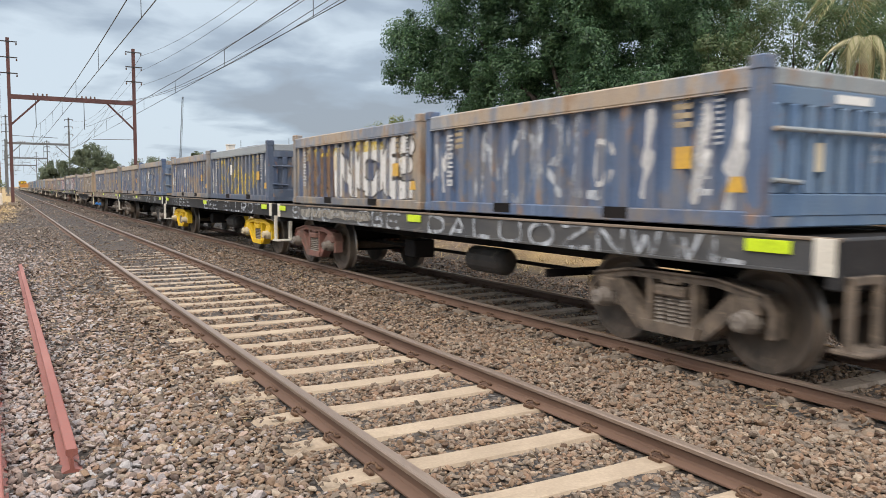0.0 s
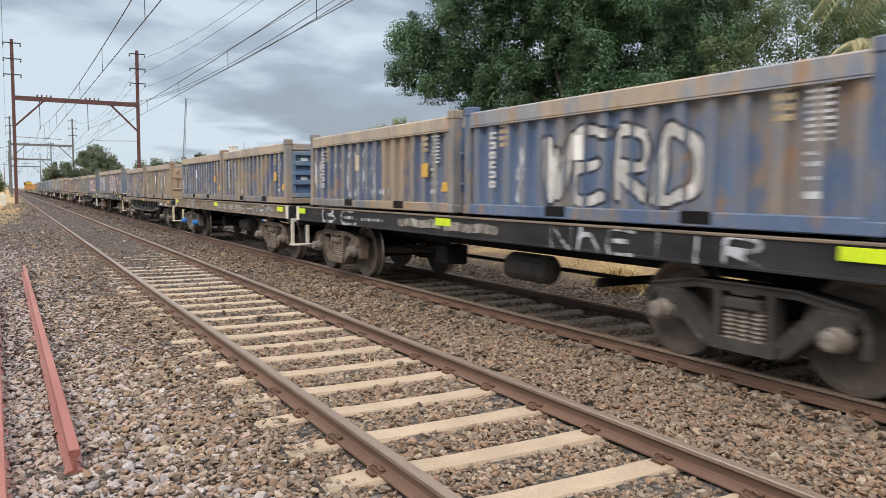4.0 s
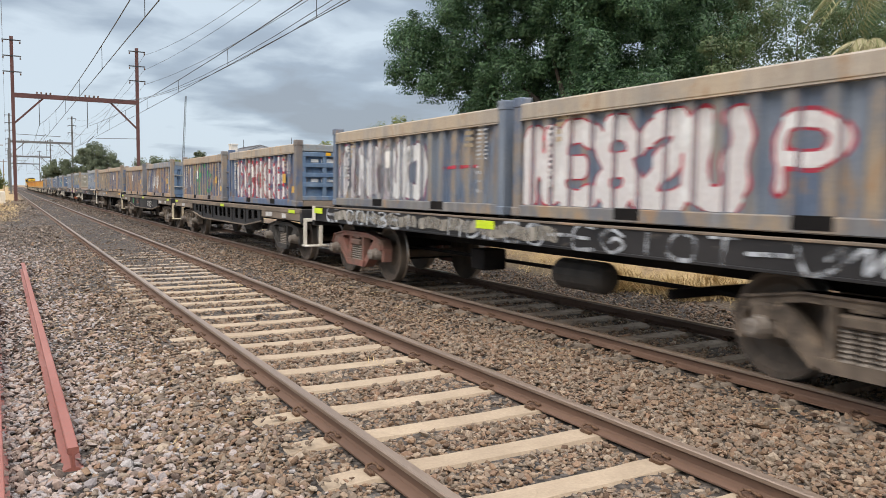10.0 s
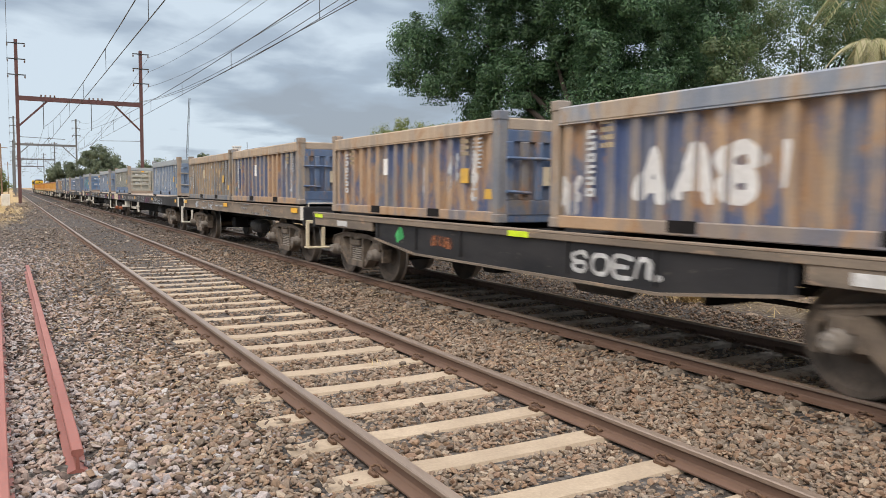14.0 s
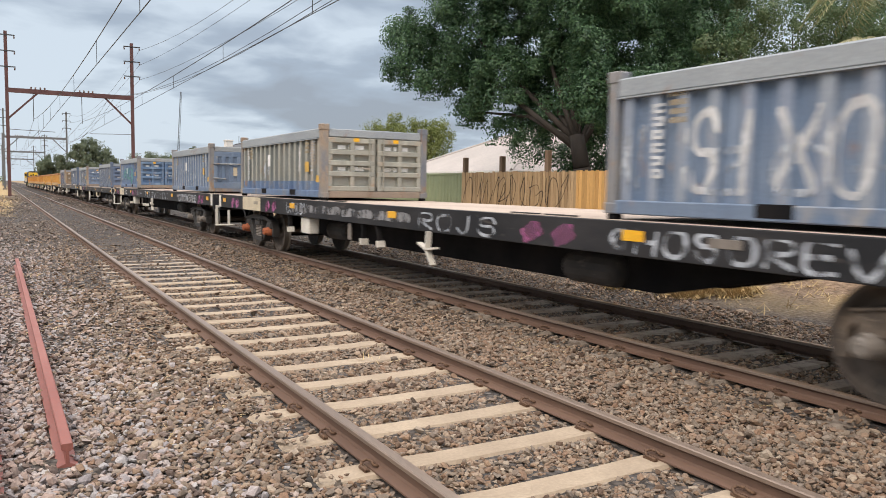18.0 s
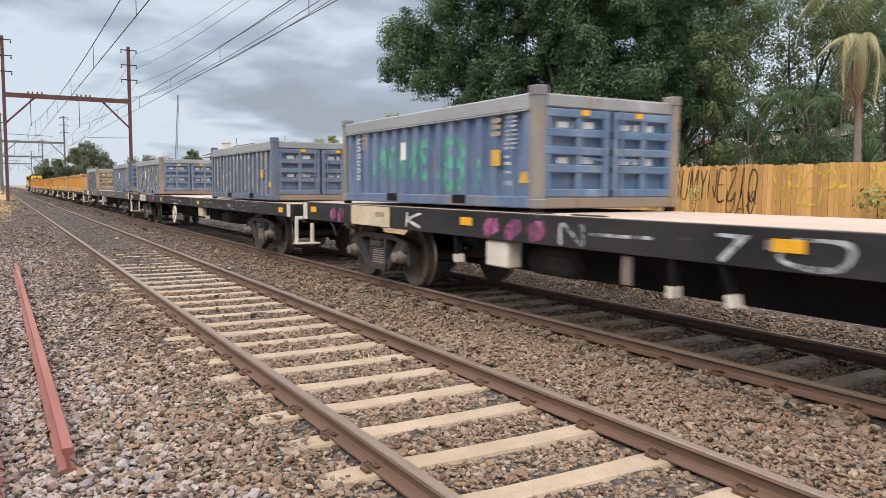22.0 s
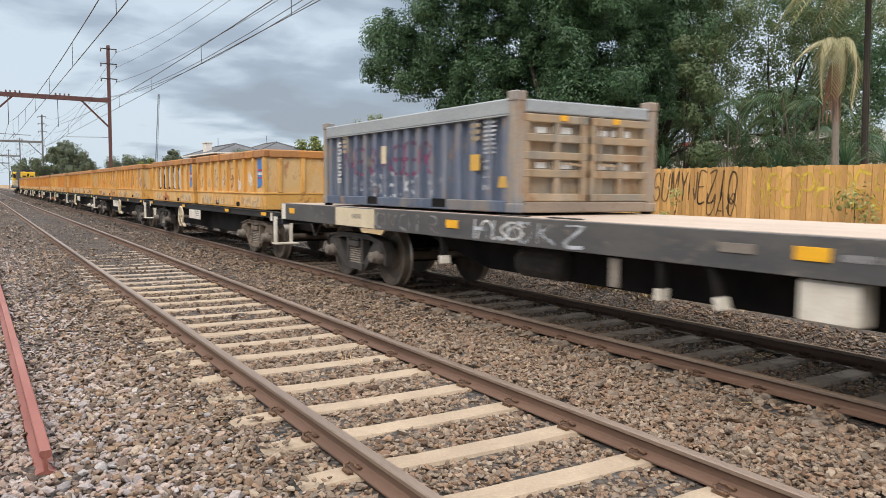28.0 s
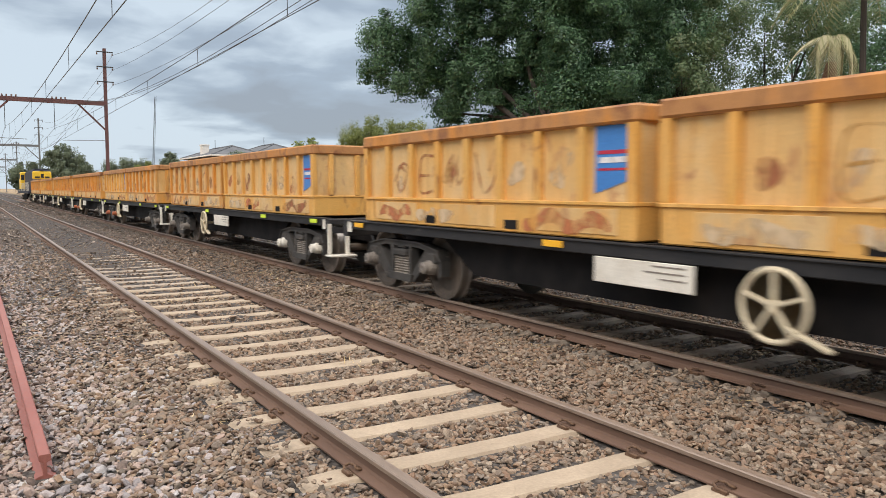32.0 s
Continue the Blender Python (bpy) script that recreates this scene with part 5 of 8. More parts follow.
def bin_body(place, paint, label, sign=True):
    c = thing("spoil_bin", label, "container", group="yellow bins")
    ROLLING.append((c, place))
    c["lift"] = 1.115
    H = 1.376
    part("lower_skirt", shared("skirt", lambda: Solid().box(-1.20, 1.20, 0, BL, 0.0, 0.38, 0.015).box(-1.225, 1.225, -0.012, BL + 0.012, 0.355, 0.395, 0.006).mesh("lower_skirt", [BIN])), paint, c)
    tub = shared("tub", lambda: Solid().prism([(-1.15, 0.38), (1.15, 0.38), (1.15, H - 0.1), (1.10, H - 0.1), (1.08, 0.47), (-1.08, 0.47), (-1.10, H - 0.1), (-1.15, H - 0.1)], 0.05, BL - 0.05).box(-1.14, 1.14, 0.03, 0.08, 0.38, H - 0.1).box(-1.14, 1.14, BL - 0.08, BL - 0.03, 0.38, H - 0.1).mesh("tub", [BIN]))
    part("tub", tub, BIN_PALE, c, "chalky stained panels")
    def rim():
        s = Solid()
        for x0, x1 in ((-1.235, -1.09), (1.09, 1.235)):
            s.box(x0, x1, -0.02, BL + 0.02, H - 0.185, H, 0.025)
        for y0, y1 in ((-0.02, 0.12), (BL - 0.12, BL + 0.02)):
            s.box(-1.09, 1.09, y0, y1, H - 0.185, H, 0.025)
        return s.mesh("rim", [BIN_RIM])
    part("rim", shared("bin_rim", rim), BIN_RIM, c, "rusty box-section rim")
    rib = shared("bin_rib", lambda: Solid().prism([(-1.215, 0.395), (-1.12, 0.395), (-1.15, H - 0.185), (-1.225, H - 0.185)], -0.06, 0.06).mesh("rib", [BIN]))
    for i in range(9):
        y = 0.06 + i * (BL - 0.12) / 8
        for d in (-1, 1):
            part("rib", rib, paint, c, "", turn=Matrix.Translation((0, y, 0)) @ pose(0, 0, 0, 0, 0, 0 if d < 0 else 180))
    for i in range(4):
        x = -0.84 + i * 0.56
        part("end_rib", shared("end_rib", lambda: Solid().box(-0.05, 0.05, -0.02, 0.05, 0.395, H - 0.185, 0.01).mesh("end_rib", [BIN])), paint, c, "", (x, 0, 0))
    # black plates on the skirt stand for the shade in its slots
    for y in (1.94, 3.86):
        part("pocket_slot", shared("slot", lambda: Solid().box(-1.206, -1.196, 0, 0.27, 0.04, 0.15).mesh("pocket_slot", [UNDER])), UNDER, c, "", (0, y, 0))
    for y in (0.25, 2.4, 4.4):
        part("skirt_plate", shared("skirt_plate", lambda: Solid().box(-1.212, -1.198, 0, 1.3, 0.05, 0.32, 0.004).mesh("skirt_plate", [BIN_PALE])), BIN_PALE, c, "chalky yellow plate", (0, y, 0))
    if sign:
        g = part("name_panel", Solid().prism([(0.14, 0.62), (0.64, 0.48), (0.64, H - 0.19), (0.14, H - 0.19)], -1.160, -1.1515, "x"), SIGN_BLUE, c, "blue painted panel with pale bars in the end bay")
        part("panel_bar", Solid().box(-1.164, -1.1605, 0.18, 0.58, 0.80, 0.86), SPRAY["white"], g)
        part("panel_bar", Solid().box(-1.164, -1.1605, 0.18, 0.60, 0.89, 0.93), SPRAY["red"], g)
        part("panel_bar", Solid().box(-1.164, -1.1605, 0.18, 0.60, 0.72, 0.745), SPRAY["red"], g)
    return c


def skeletal_wagon(place, length, label, bogies, caps, wheel_at, box_at, plates=AMBER):
    w = thing("skeletal_wagon", label, "railway wagon", group="bin wagons")
    ROLLING.append((w, place))
    L = length
    for d in (-1, 1):
        x0, x1 = sorted((d * 1.24, d * 1.14))
        part("side_sill", Solid().box(x0, x1, 0, L, 0.95, 1.098, 0.01).box(min(d * 1.27, d * 1.12), max(d * 1.27, d * 1.12), 0, L, 1.08, 1.102, 0.004), STEEL_DARK, w)
    part("centre_sill", Solid().box(-0.3, 0.3, 0.05, L - 0.05, 0.62, 1.08, 0.02), UNDER, w)
    s = Solid()
    for x in (-0.95, 0.8):
        s.prism([(2.75, 0.95), (L - 2.75, 0.95), (L - 3.6, 0.45), (3.6, 0.45)], x, x + 0.15, "x")
    part("truss_girder", s, UNDER, w, "dark bellied girder")
    for y in (0.0, L):
        part("headstock", Solid().box(-1.26, 1.26, y - 0.08, y + 0.08, 0.82, 1.09, 0.015), STEEL_DARK, w)
    n = 12
    for i in range(1, n):
        part("cross_bearer", shared("bin_bearer", lambda: Solid().box(-1.22, 1.22, -0.06, 0.06, 0.95, 1.112).mesh("cross_bearer", [UNDER])), None, w, "", (0, L * i / n, 0))
    for k, y in enumerate((1.75, L - 1.75)):
        make_bogie(w, y, place, bogies[k], caps[k], "")
    for y, d in ((0, -1), (L, 1)):
        coupler(w, y, d)
        plate(-1.245, y - (0.02 if d < 0 else 0.24), 0.90, 0.26, 0.18, WHITE, w, "end_panel", "white painted sill end")
    step_frame(w, 0, WHITE)
    for y in (0.45, 3.4, 8.2, L - 0.75):
        plate(-1.275, y, 0.995, 0.34, 0.075, plates, w, label="bright reflective plate")
    tank(w, L * 0.6, 0.7)
    if wheel_at:
        brake_wheel(w, wheel_at, 0.70, CREAM, 0.3, -1.31)
        part("brake_lever", Solid().beam((-1.30, wheel_at - 0.1, 0.55), (-1.30, wheel_at - 0.5, 0.40), 0.02, 0.08, up=(1, 0, 0)), CREAM, w)
    if box_at:
        b = part("data_box", Solid().box(-1.27, -1.24, box_at, box_at + 1.3, 0.68, 0.945, 0.006), WHITE, w, "white data board with faint bars")
        for z, wide in ((0.90, 0.42), (0.84, 0.52), (0.78, 0.32)):
            part("data_bar", Solid().box(-1.274, -1.2695, box_at + 0.08, box_at + 0.08 + wide, z, z + 0.015), GREY_CAP, b)
    return w


# -- the make-up of the train, from its head --
NAVY = container_paint("navy_rusty", (0.050, 0.080, 0.150), (0.082, 0.118, 0.19), 0.56, dust=(0.145, 0.128, 0.112))
NAVY_DUST = container_paint("navy_dusty", (0.046, 0.068, 0.145), (0.085, 0.105, 0.15), 0.55, (0.215, 0.12, 0.06), (0.205, 0.165, 0.122))
NAVY_RUST = container_paint("navy_very_rusty", (0.046, 0.07, 0.155), (0.11, 0.115, 0.135), 0.64, (0.225, 0.115, 0.052), (0.26, 0.17, 0.10))
SLATE = container_paint("slate_dark", (0.044, 0.062, 0.105), (0.072, 0.09, 0.125), 0.40, dust=(0.15, 0.135, 0.12))
BLUE = container_paint("mid_blue", (0.062, 0.112, 0.20), (0.102, 0.152, 0.222), 0.28, dust=(0.20, 0.20, 0.20))
BLUE_GREY = container_paint("blue_grey", (0.086, 0.125, 0.192), (0.125, 0.162, 0.22), 0.25, dust=(0.22, 0.215, 0.21))
SLATE_BLUE = container_paint("slate_blue", (0.060, 0.083, 0.128), (0.088, 0.112, 0.155), 0.22, dust=(0.14, 0.145, 0.15))
GREY_BLUE = container_paint("grey_chalky", (0.078, 0.11, 0.175), (0.112, 0.145, 0.205), 0.22, dust=(0.16, 0.165, 0.17))
BROWN = container_paint("brown_dusty", (0.085, 0.09, 0.105), (0.175, 0.145, 0.11), 0.75, (0.225, 0.125, 0.06), (0.25, 0.19, 0.125))
# taupe darkened for the sunk bays: their shade is put into the paint
TAUPE_BAY_SHADE = container_paint("grey_taupe_bay_shade", (0.105, 0.12, 0.12), (0.15, 0.155, 0.145), 0.35, (0.17, 0.105, 0.06), (0.20, 0.175, 0.14))
TAUPE = container_paint("grey_taupe", (0.19, 0.195, 0.175), (0.25, 0.245, 0.21), 0.35, (0.20, 0.13, 0.08), (0.29, 0.24, 0.185))
LABEL = {"navy": "rust-stained navy half-height container on a flat wagon", "rusty": "heavily rusted navy and brown half-height container on a flat wagon",
         "slate": "dark slate half-height container on a flat wagon", "blue": "mid-blue half-height container with dusty sides on a flat wagon",
         "pale": "faded blue-grey half-height container on a flat wagon", "grey": "chalky dark grey half-height container on a flat wagon",
         "brown": "dusty brown half-height container on a flat wagon", "taupe": "taupe half-height container with rusty posts on a flat wagon"}
# rib paints: dust, plus the proud faces' brighter look put into the colour
DUSTY_LIT = container_paint("rib_dust_and_light", (0.10, 0.105, 0.135), (0.20, 0.16, 0.125), 0.70, (0.225, 0.125, 0.06), (0.30, 0.20, 0.12))
DUSTY_LIT_BROWN = container_paint("rib_dust_and_light_brown", (0.085, 0.098, 0.13), (0.15, 0.145, 0.135), 0.60, (0.23, 0.135, 0.07), (0.235, 0.185, 0.13))
DUSTY_LIT_BLUE = container_paint("rib_dust_and_light_blue", (0.075, 0.095, 0.15), (0.115, 0.125, 0.15), 0.48, dust=(0.17, 0.15, 0.13))
DUSTY_LIT_GREY = container_paint("rib_dust_and_light_grey", (0.11, 0.135, 0.18), (0.145, 0.165, 0.20), 0.3, dust=(0.18, 0.18, 0.18))
DUSTY_LIT_PALE = container_paint("rib_dust_and_light_pale", (0.15, 0.18, 0.24), (0.19, 0.215, 0.25), 0.3, dust=(0.25, 0.24, 0.225))
FLAT = "dusty black container flat wagon with sprayed side sills"
GIRDER = "black container wagon with pierced fish-bellied side girders"
LONG = "long black flat wagon with a timber deck, partly bare"
BINS = "black skeletal wagon carrying two yellow bins"

flat_wagon(3.5, 13.8, STEEL_GREY, label=FLAT, step=BOGIE, bogies=(BOGIE, BOGIE_RED))
flat_wagon(17.70, 13.72, STEEL_DARK, label=FLAT, bogies=(BOGIE_YELLOW, BOGIE_YELLOW), caps=(CREAM, CREAM))
flat_wagon(32.05, 13.5, STEEL_DARK, label=FLAT, bogies=(BOGIE_BLACK, BOGIE), step=WHITE)
flat_wagon(46.05, 13.4, STEEL_BROWN, label=FLAT, bogies=(BOGIE, BOGIE), caps=(GREY_CAP, BLUE_CAP))
flat_wagon(60.3, 14.35, STEEL_BROWN, label=GIRDER, belly=True, ends=None, plates=AMBER, bogies=(BOGIE_BLACK, BOGIE), step=CREAM)
flat_wagon(75.34, 13.6, STEEL_DARK, label=FLAT, bogies=(BOGIE, BOGIE_RED), step=CREAM)
flat_wagon(89.6, 14.3, STEEL_BROWN, label=GIRDER, belly=True, ends=None, bogies=(BOGIE_BLACK, BOGIE), step=WHITE)
flat_wagon(104.69, 14.45, STEEL_BROWN, label="black container wagon with solid tapered side girders", belly="solid", ends=None, bogies=(BOGIE, BOGIE), step=CREAM)
flat_wagon(119.7, 13.25, STEEL_BROWN, label=FLAT, bogies=(BOGIE, BOGIE), step=CREAM, plates=AMBER)
deep_wagon(133.66, 23.1, LONG, {"bogies": (BOGIE, BOGIE_BLACK), "caps": (GREY_CAP, ORANGE_CAP), "cream": True})
deep_wagon(157.49, 23.1, LONG, {"bogies": (BOGIE_BLACK, BOGIE_BLACK), "caps": (GREY_CAP, GREY_CAP), "cream": True})
deep_wagon(181.33, 23.3, LONG, {"bogies": (BOGIE_BLACK, BOGIE_BLACK), "caps": (GREY_CAP, GREY_CAP), "cream": True, "wheel": True, "amber": 15.2, "top": 1.258})
deep_wagon(205.24, 23.4, LONG, {"bogies": (BOGIE_BLACK, BOGIE_BLACK), "caps": (GREY_CAP, GREY_CAP), "cream": True, "amber": 11.3, "box": 11.1, "top": 1.305, "sill": STEEL_GREY})

RAIL_MIX = container_paint("top_rail_blotched", (0.16, 0.19, 0.25), (0.24, 0.255, 0.28), 0.68, (0.26, 0.16, 0.095), (0.36, 0.285, 0.21), gain=1.1)
RAIL_TAN = container_paint("top_rail_tan", (0.28, 0.235, 0.195), (0.36, 0.285, 0.215), 0.7, (0.29, 0.165, 0.09), (0.40, 0.295, 0.20), gain=1.12)
RAIL_DULL = container_paint("top_rail_dull", (0.22, 0.205, 0.185), (0.30, 0.26, 0.215), 0.6, (0.25, 0.15, 0.085), (0.34, 0.28, 0.21), gain=1.3)
RAIL_PALE = container_paint("top_rail_pale", (0.23, 0.265, 0.29), (0.29, 0.31, 0.325), 0.5, (0.26, 0.16, 0.10), (0.33, 0.275, 0.22), gain=1.02)
POST_RUST = container_paint("post_rusty", (0.13, 0.15, 0.19), (0.24, 0.225, 0.205), 0.72, (0.23, 0.145, 0.09), (0.30, 0.235, 0.175), gain=1.1)
CHALK_RUST = container_paint("grey_blue_rusty", (0.072, 0.100, 0.155), (0.125, 0.148, 0.182), 0.45, (0.19, 0.125, 0.08), (0.18, 0.155, 0.13))
BLUE_DEEP = container_paint("deep_blue", (0.060, 0.100, 0.185), (0.10, 0.145, 0.225), 0.3, dust=(0.14, 0.145, 0.155))
DOOR_TAN = container_paint("door_tan_rusty", (0.20, 0.19, 0.165), (0.30, 0.235, 0.165), 0.85, (0.24, 0.13, 0.065), (0.36, 0.265, 0.165), gain=1.05)
BOX = {}
for n, (u, m, door, top, kind, end) in enumerate((
        (4.30, NAVY, False, RAIL_MIX, "navy", BLUE), (10.45, NAVY_DUST, False, RAIL_MIX, "rusty", NAVY),
        (18.30, SLATE, False, TOP_GREY, "slate", SLATE), (24.68, NAVY_DUST, False, RAIL_MIX, "rusty", SLATE),
        (32.62, NAVY, False, RAIL_MIX, "navy", BLUE_GREY), (38.90, NAVY_DUST, False, RAIL_TAN, "rusty", NAVY),
        (46.50, NAVY_DUST, True, RAIL_TAN, "rusty", BLUE), (52.68, NAVY_DUST, False, RAIL_TAN, "rusty", NAVY),
        (60.98, BROWN, False, RAIL_TAN, "brown", RAIL_TAN), (67.80, NAVY_DUST, True, RAIL_TAN, "rusty", NAVY),
        (75.85, CHALK_RUST, True, RAIL_TAN, "pale", BLUE), (82.02, CHALK_RUST, True, RAIL_TAN, "grey", BLUE),
        (90.20, NAVY, True, RAIL_TAN, "navy", BLUE), (96.88, NAVY_RUST, False, RAIL_TAN, "rusty", NAVY),
        (105.17, NAVY_RUST, False, RAIL_MIX, "rusty", BLUE), (112.26, NAVY_RUST, False, RAIL_TAN, "rusty", NAVY),
        (120.27, NAVY_RUST, False, RAIL_TAN, "rusty", NAVY), (126.45, BROWN, True, RAIL_TAN, "brown", BROWN),
        (134.55, BLUE_GREY, False, TOP_GREY, "pale", BLUE_GREY), (148.88, TAUPE_BAY_SHADE, True, TOP_GREY, "taupe", TAUPE),
        (158.40, BLUE_GREY, False, TOP_GREY, "pale", BLUE_GREY), (172.76, BLUE_DEEP, True, TOP_GREY, "blue", BLUE),
        (182.98, SLATE_BLUE, True, TOP_GREY, "grey", GREY_BLUE), (197.58, GREY_BLUE, True, TOP_GREY, "grey", BLUE_GREY),
        (206.00, SLATE_BLUE, True, TOP_GREY, "grey", GREY_BLUE), (220.67, SLATE, True, TOP_GREY, "slate", DOOR_TAN))):
    rusty_posts = kind in ("taupe", "rusty") or n in (18, 20, 21, 23, 25)
    top = RAIL_DULL if top is RAIL_TAN and n < 13 else top
    BOX[n] = container(u, m, door, end, top, POST_RUST if rusty_posts else m, LABEL[kind], amber=n not in (4, 8, 11, 16), plates=(1, 2, 0, 1)[n % 4] if n not in (0, 2, 7, 13, 21) else int(n > 0), lift=1.35 if n > 23 else 1.312 if n > 21 else 1.39 if n > 17 else 1.235 if n in (8, 9, 12, 13, 14, 15) else 1.325, seat=1.312 if n > 23 else 1.265 if n > 21 else 1.332 if n > 17 else 1.196 if n in (8, 9, 12, 13, 14, 15) else 1.291, low=BLUE_DEEP if n == 19 else None,
                       dusty={"navy": DUSTY_LIT_BLUE, "rusty": DUSTY_LIT if n > 12 else DUSTY_LIT_BROWN, "slate": DUSTY_LIT_BLUE, "blue": BLUE_DEEP, "pale": DUSTY_LIT_PALE if n > 12 else DUSTY_LIT_BROWN, "grey": DUSTY_LIT_GREY if n > 12 else DUSTY_LIT_BROWN, "brown": DUSTY_LIT_BROWN, "taupe": TAUPE}[kind])

BIN_BOX = []
for k in range(8):
    u = (230.10, 245.10, 259.91, 274.62, 288.45, 302.30, 316.15, 330.00)[k]
    skeletal_wagon(u - (0.75 if k < 4 else 0.65), 14.0 if k < 3 else 13.3 if k == 3 else 13.2, BINS, (BOGIE_BLACK, BOGIE_BLACK) if k else (BOGIE, BOGIE_BLACK), (WHITE if k == 2 else GREY_CAP, ORANGE_CAP if k in (3, 4) else GREY_CAP),
                   (5.55 if k == 1 else 8.6), 6.4, AMBER if k < 2 else LIME)
    BIN_BOX.append(bin_body(u, BIN_OLD if k >= 3 else BIN, "yellow steel spoil bin with rusty rim and ribs", sign=k in (0, 1, 2, 4)))
    BIN_BOX.append(bin_body(u + (6.6, 6.43, 6.33, 6.3, 6.15, 6.15, 6.15, 6.15)[k], BIN_OLD if k in (2, 4, 5, 7) else BIN, "chalky yellow steel spoil bin with rusty rim and ribs", sign=k in (0, 1, 3)))


# -- sprayed tags on the train and the fence --
CURVES = [
    [(0.0, 0.3), (0.45, 0.95), (0.85, 0.75), (0.6, 0.1), (0.2, 0.15), (0.3, 0.8), (1.05, 0.5)],
    [(0.0, 0.05), (0.15, 0.85), (0.5, 1.0), (0.75, 0.6), (0.7, 0.02), (1.05, 0.2)],
    [(0.0, 0.95), (0.15, 0.2), (0.5, 0.0), (0.85, 0.35), (0.9, 1.0), (0.7, 0.6)],
    [(-0.05, 0.4), (0.3, 1.0), (0.35, 0.1), (0.7, 0.9), (0.75, 0.1), (1.08, 0.5)],
    [(0.2, 1.0), (0.12, 0.4), (0.3, 0.0), (0.8, 0.15), (0.9, 0.6), (0.45, 0.55)],
    [(0.9, 0.8), (0.4, 1.0), (0.05, 0.5), (0.4, 0.05), (0.85, 0.3), (0.6, 0.65), (0.3, 0.45)],
    [(0.0, 0.6), (0.25, 0.95), (0.4, 0.5), (0.2, 0.1), (0.6, 0.3), (0.75, 0.95), (0.95, 0.6), (0.8, 0.05)],
]
# letter-like sprayed forms on a grid of five by five: column and row of each point, strokes parted by a blank
FORMS = {
    "A": "00 24 40/11 31", "B": "00 04 34 33 12 32 41 30 00", "C": "43 34 14 03 01 10 30 41", "D": "00 04 24 43 41 20 00", "E": "44 04 00 40/02 32",
    "F": "44 04 00/02 32", "G": "43 34 14 03 01 10 30 41 42 22", "H": "04 00/44 40/02 42", "I": "24 20", "J": "34 31 20 10 01", "K": "04 00/44 02 40",
    "L": "04 00 40", "M": "00 04 21 44 40", "N": "00 04 40 44", "O": "14 03 01 10 30 41 43 34 14", "P": "00 04 34 43 32 02", "R": "00 04 34 43 32 02 40",
    "S": "43 34 14 03 12 32 41 30 10 01", "T": "04 44/24 20", "U": "04 01 10 30 41 44", "V": "04 20 44", "W": "04 10 23 30 44", "X": "04 40/00 44",
    "Y": "04 22 44/22 20", "Z": "04 44 00 40", "h": "04 00/02 13 23 32 40", "o": "12 01 10 30 41 32 12", "7": "04 44 10", "+": "22 14/22 44/22 30/22 01/22 42",
}
SCRAWL = [(0.3, 0), (0.5, 0.6), (0.2, 0.4), (0.6, 1), (0.5, 0.2), (0.8, 0.5), (0.35, 0.15), (0.7, 0.9)]


def rounded(line, steps=5):
    """The same line bent softly through its corners."""
    q = [line[0]] + line + [line[-1]]
    out = []
    for a, b, c, d in zip(q, q[1:], q[2:], q[3:]):
        for n in range(steps):
            k = n / steps
            out.append(tuple(0.5 * (2 * b[i] + (c[i] - a[i]) * k + (2 * a[i] - 5 * b[i] + 4 * c[i] - d[i]) * k * k + (3 * b[i] - a[i] - 3 * c[i] + d[i]) * k ** 3) for i in (0, 1)))
    return out + [line[-1]]


def tag_lines(text, a0, a1, z0, z1, slant=0.08, seed=1):
    """Loose sprayed curves between a0 and a1: ~ a curve, | a fat bar, * a dense scrawl, - a dash."""
    rng = random.Random(seed * 7 + int(a0 * 100))
    w = (a1 - a0) / len(text)
    lines = []
    for k, ch in enumerate(text):
        dz = rng.uniform(-0.05, 0.05) * (z1 - z0)
        if ch == " ":
            continue
        if ch == "-":
            found = [[(0, 0.5), (1, 0.55)]]
        elif ch == "|":
            found = [[(0.5 + rng.uniform(-0.15, 0.15), 0.97), (0.5 + rng.uniform(-0.2, 0.2), 0.5), (0.5 + rng.uniform(-0.15, 0.15), 0.03)]]
        elif ch == "*":
            found = [SCRAWL]
        elif ch in FORMS:
            found = []
            for stroke in FORMS[ch].split("/"):
                line = [(int(p[0]) / 4 + rng.uniform(-0.05, 0.05), int(p[1]) / 4 + rng.uniform(-0.04, 0.04)) for p in stroke.split()]
                found.append(rounded(line, 4) if len(line) > 3 else line)
        else:
            found = [rounded([(x + rng.uniform(-0.09, 0.09), z + rng.uniform(-0.08, 0.08)) for x, z in rng.choice(CURVES)])]
            if rng.random() < 0.3:
                x = rng.uniform(0.1, 0.8)
                found.append([(x, rng.uniform(0.85, 1.05)), (x + rng.uniform(-0.15, 0.15), rng.uniform(-0.1, 0.2))])
        for line in found:
            gap = 0.16 if ch in FORMS else 0.06
            lines.append([(a0 + (k + gap + (1 - 2 * gap) * x) * w + slant * z * (z1 - z0), z0 + dz + z * (z1 - z0)) for x, z in line])
    return lines


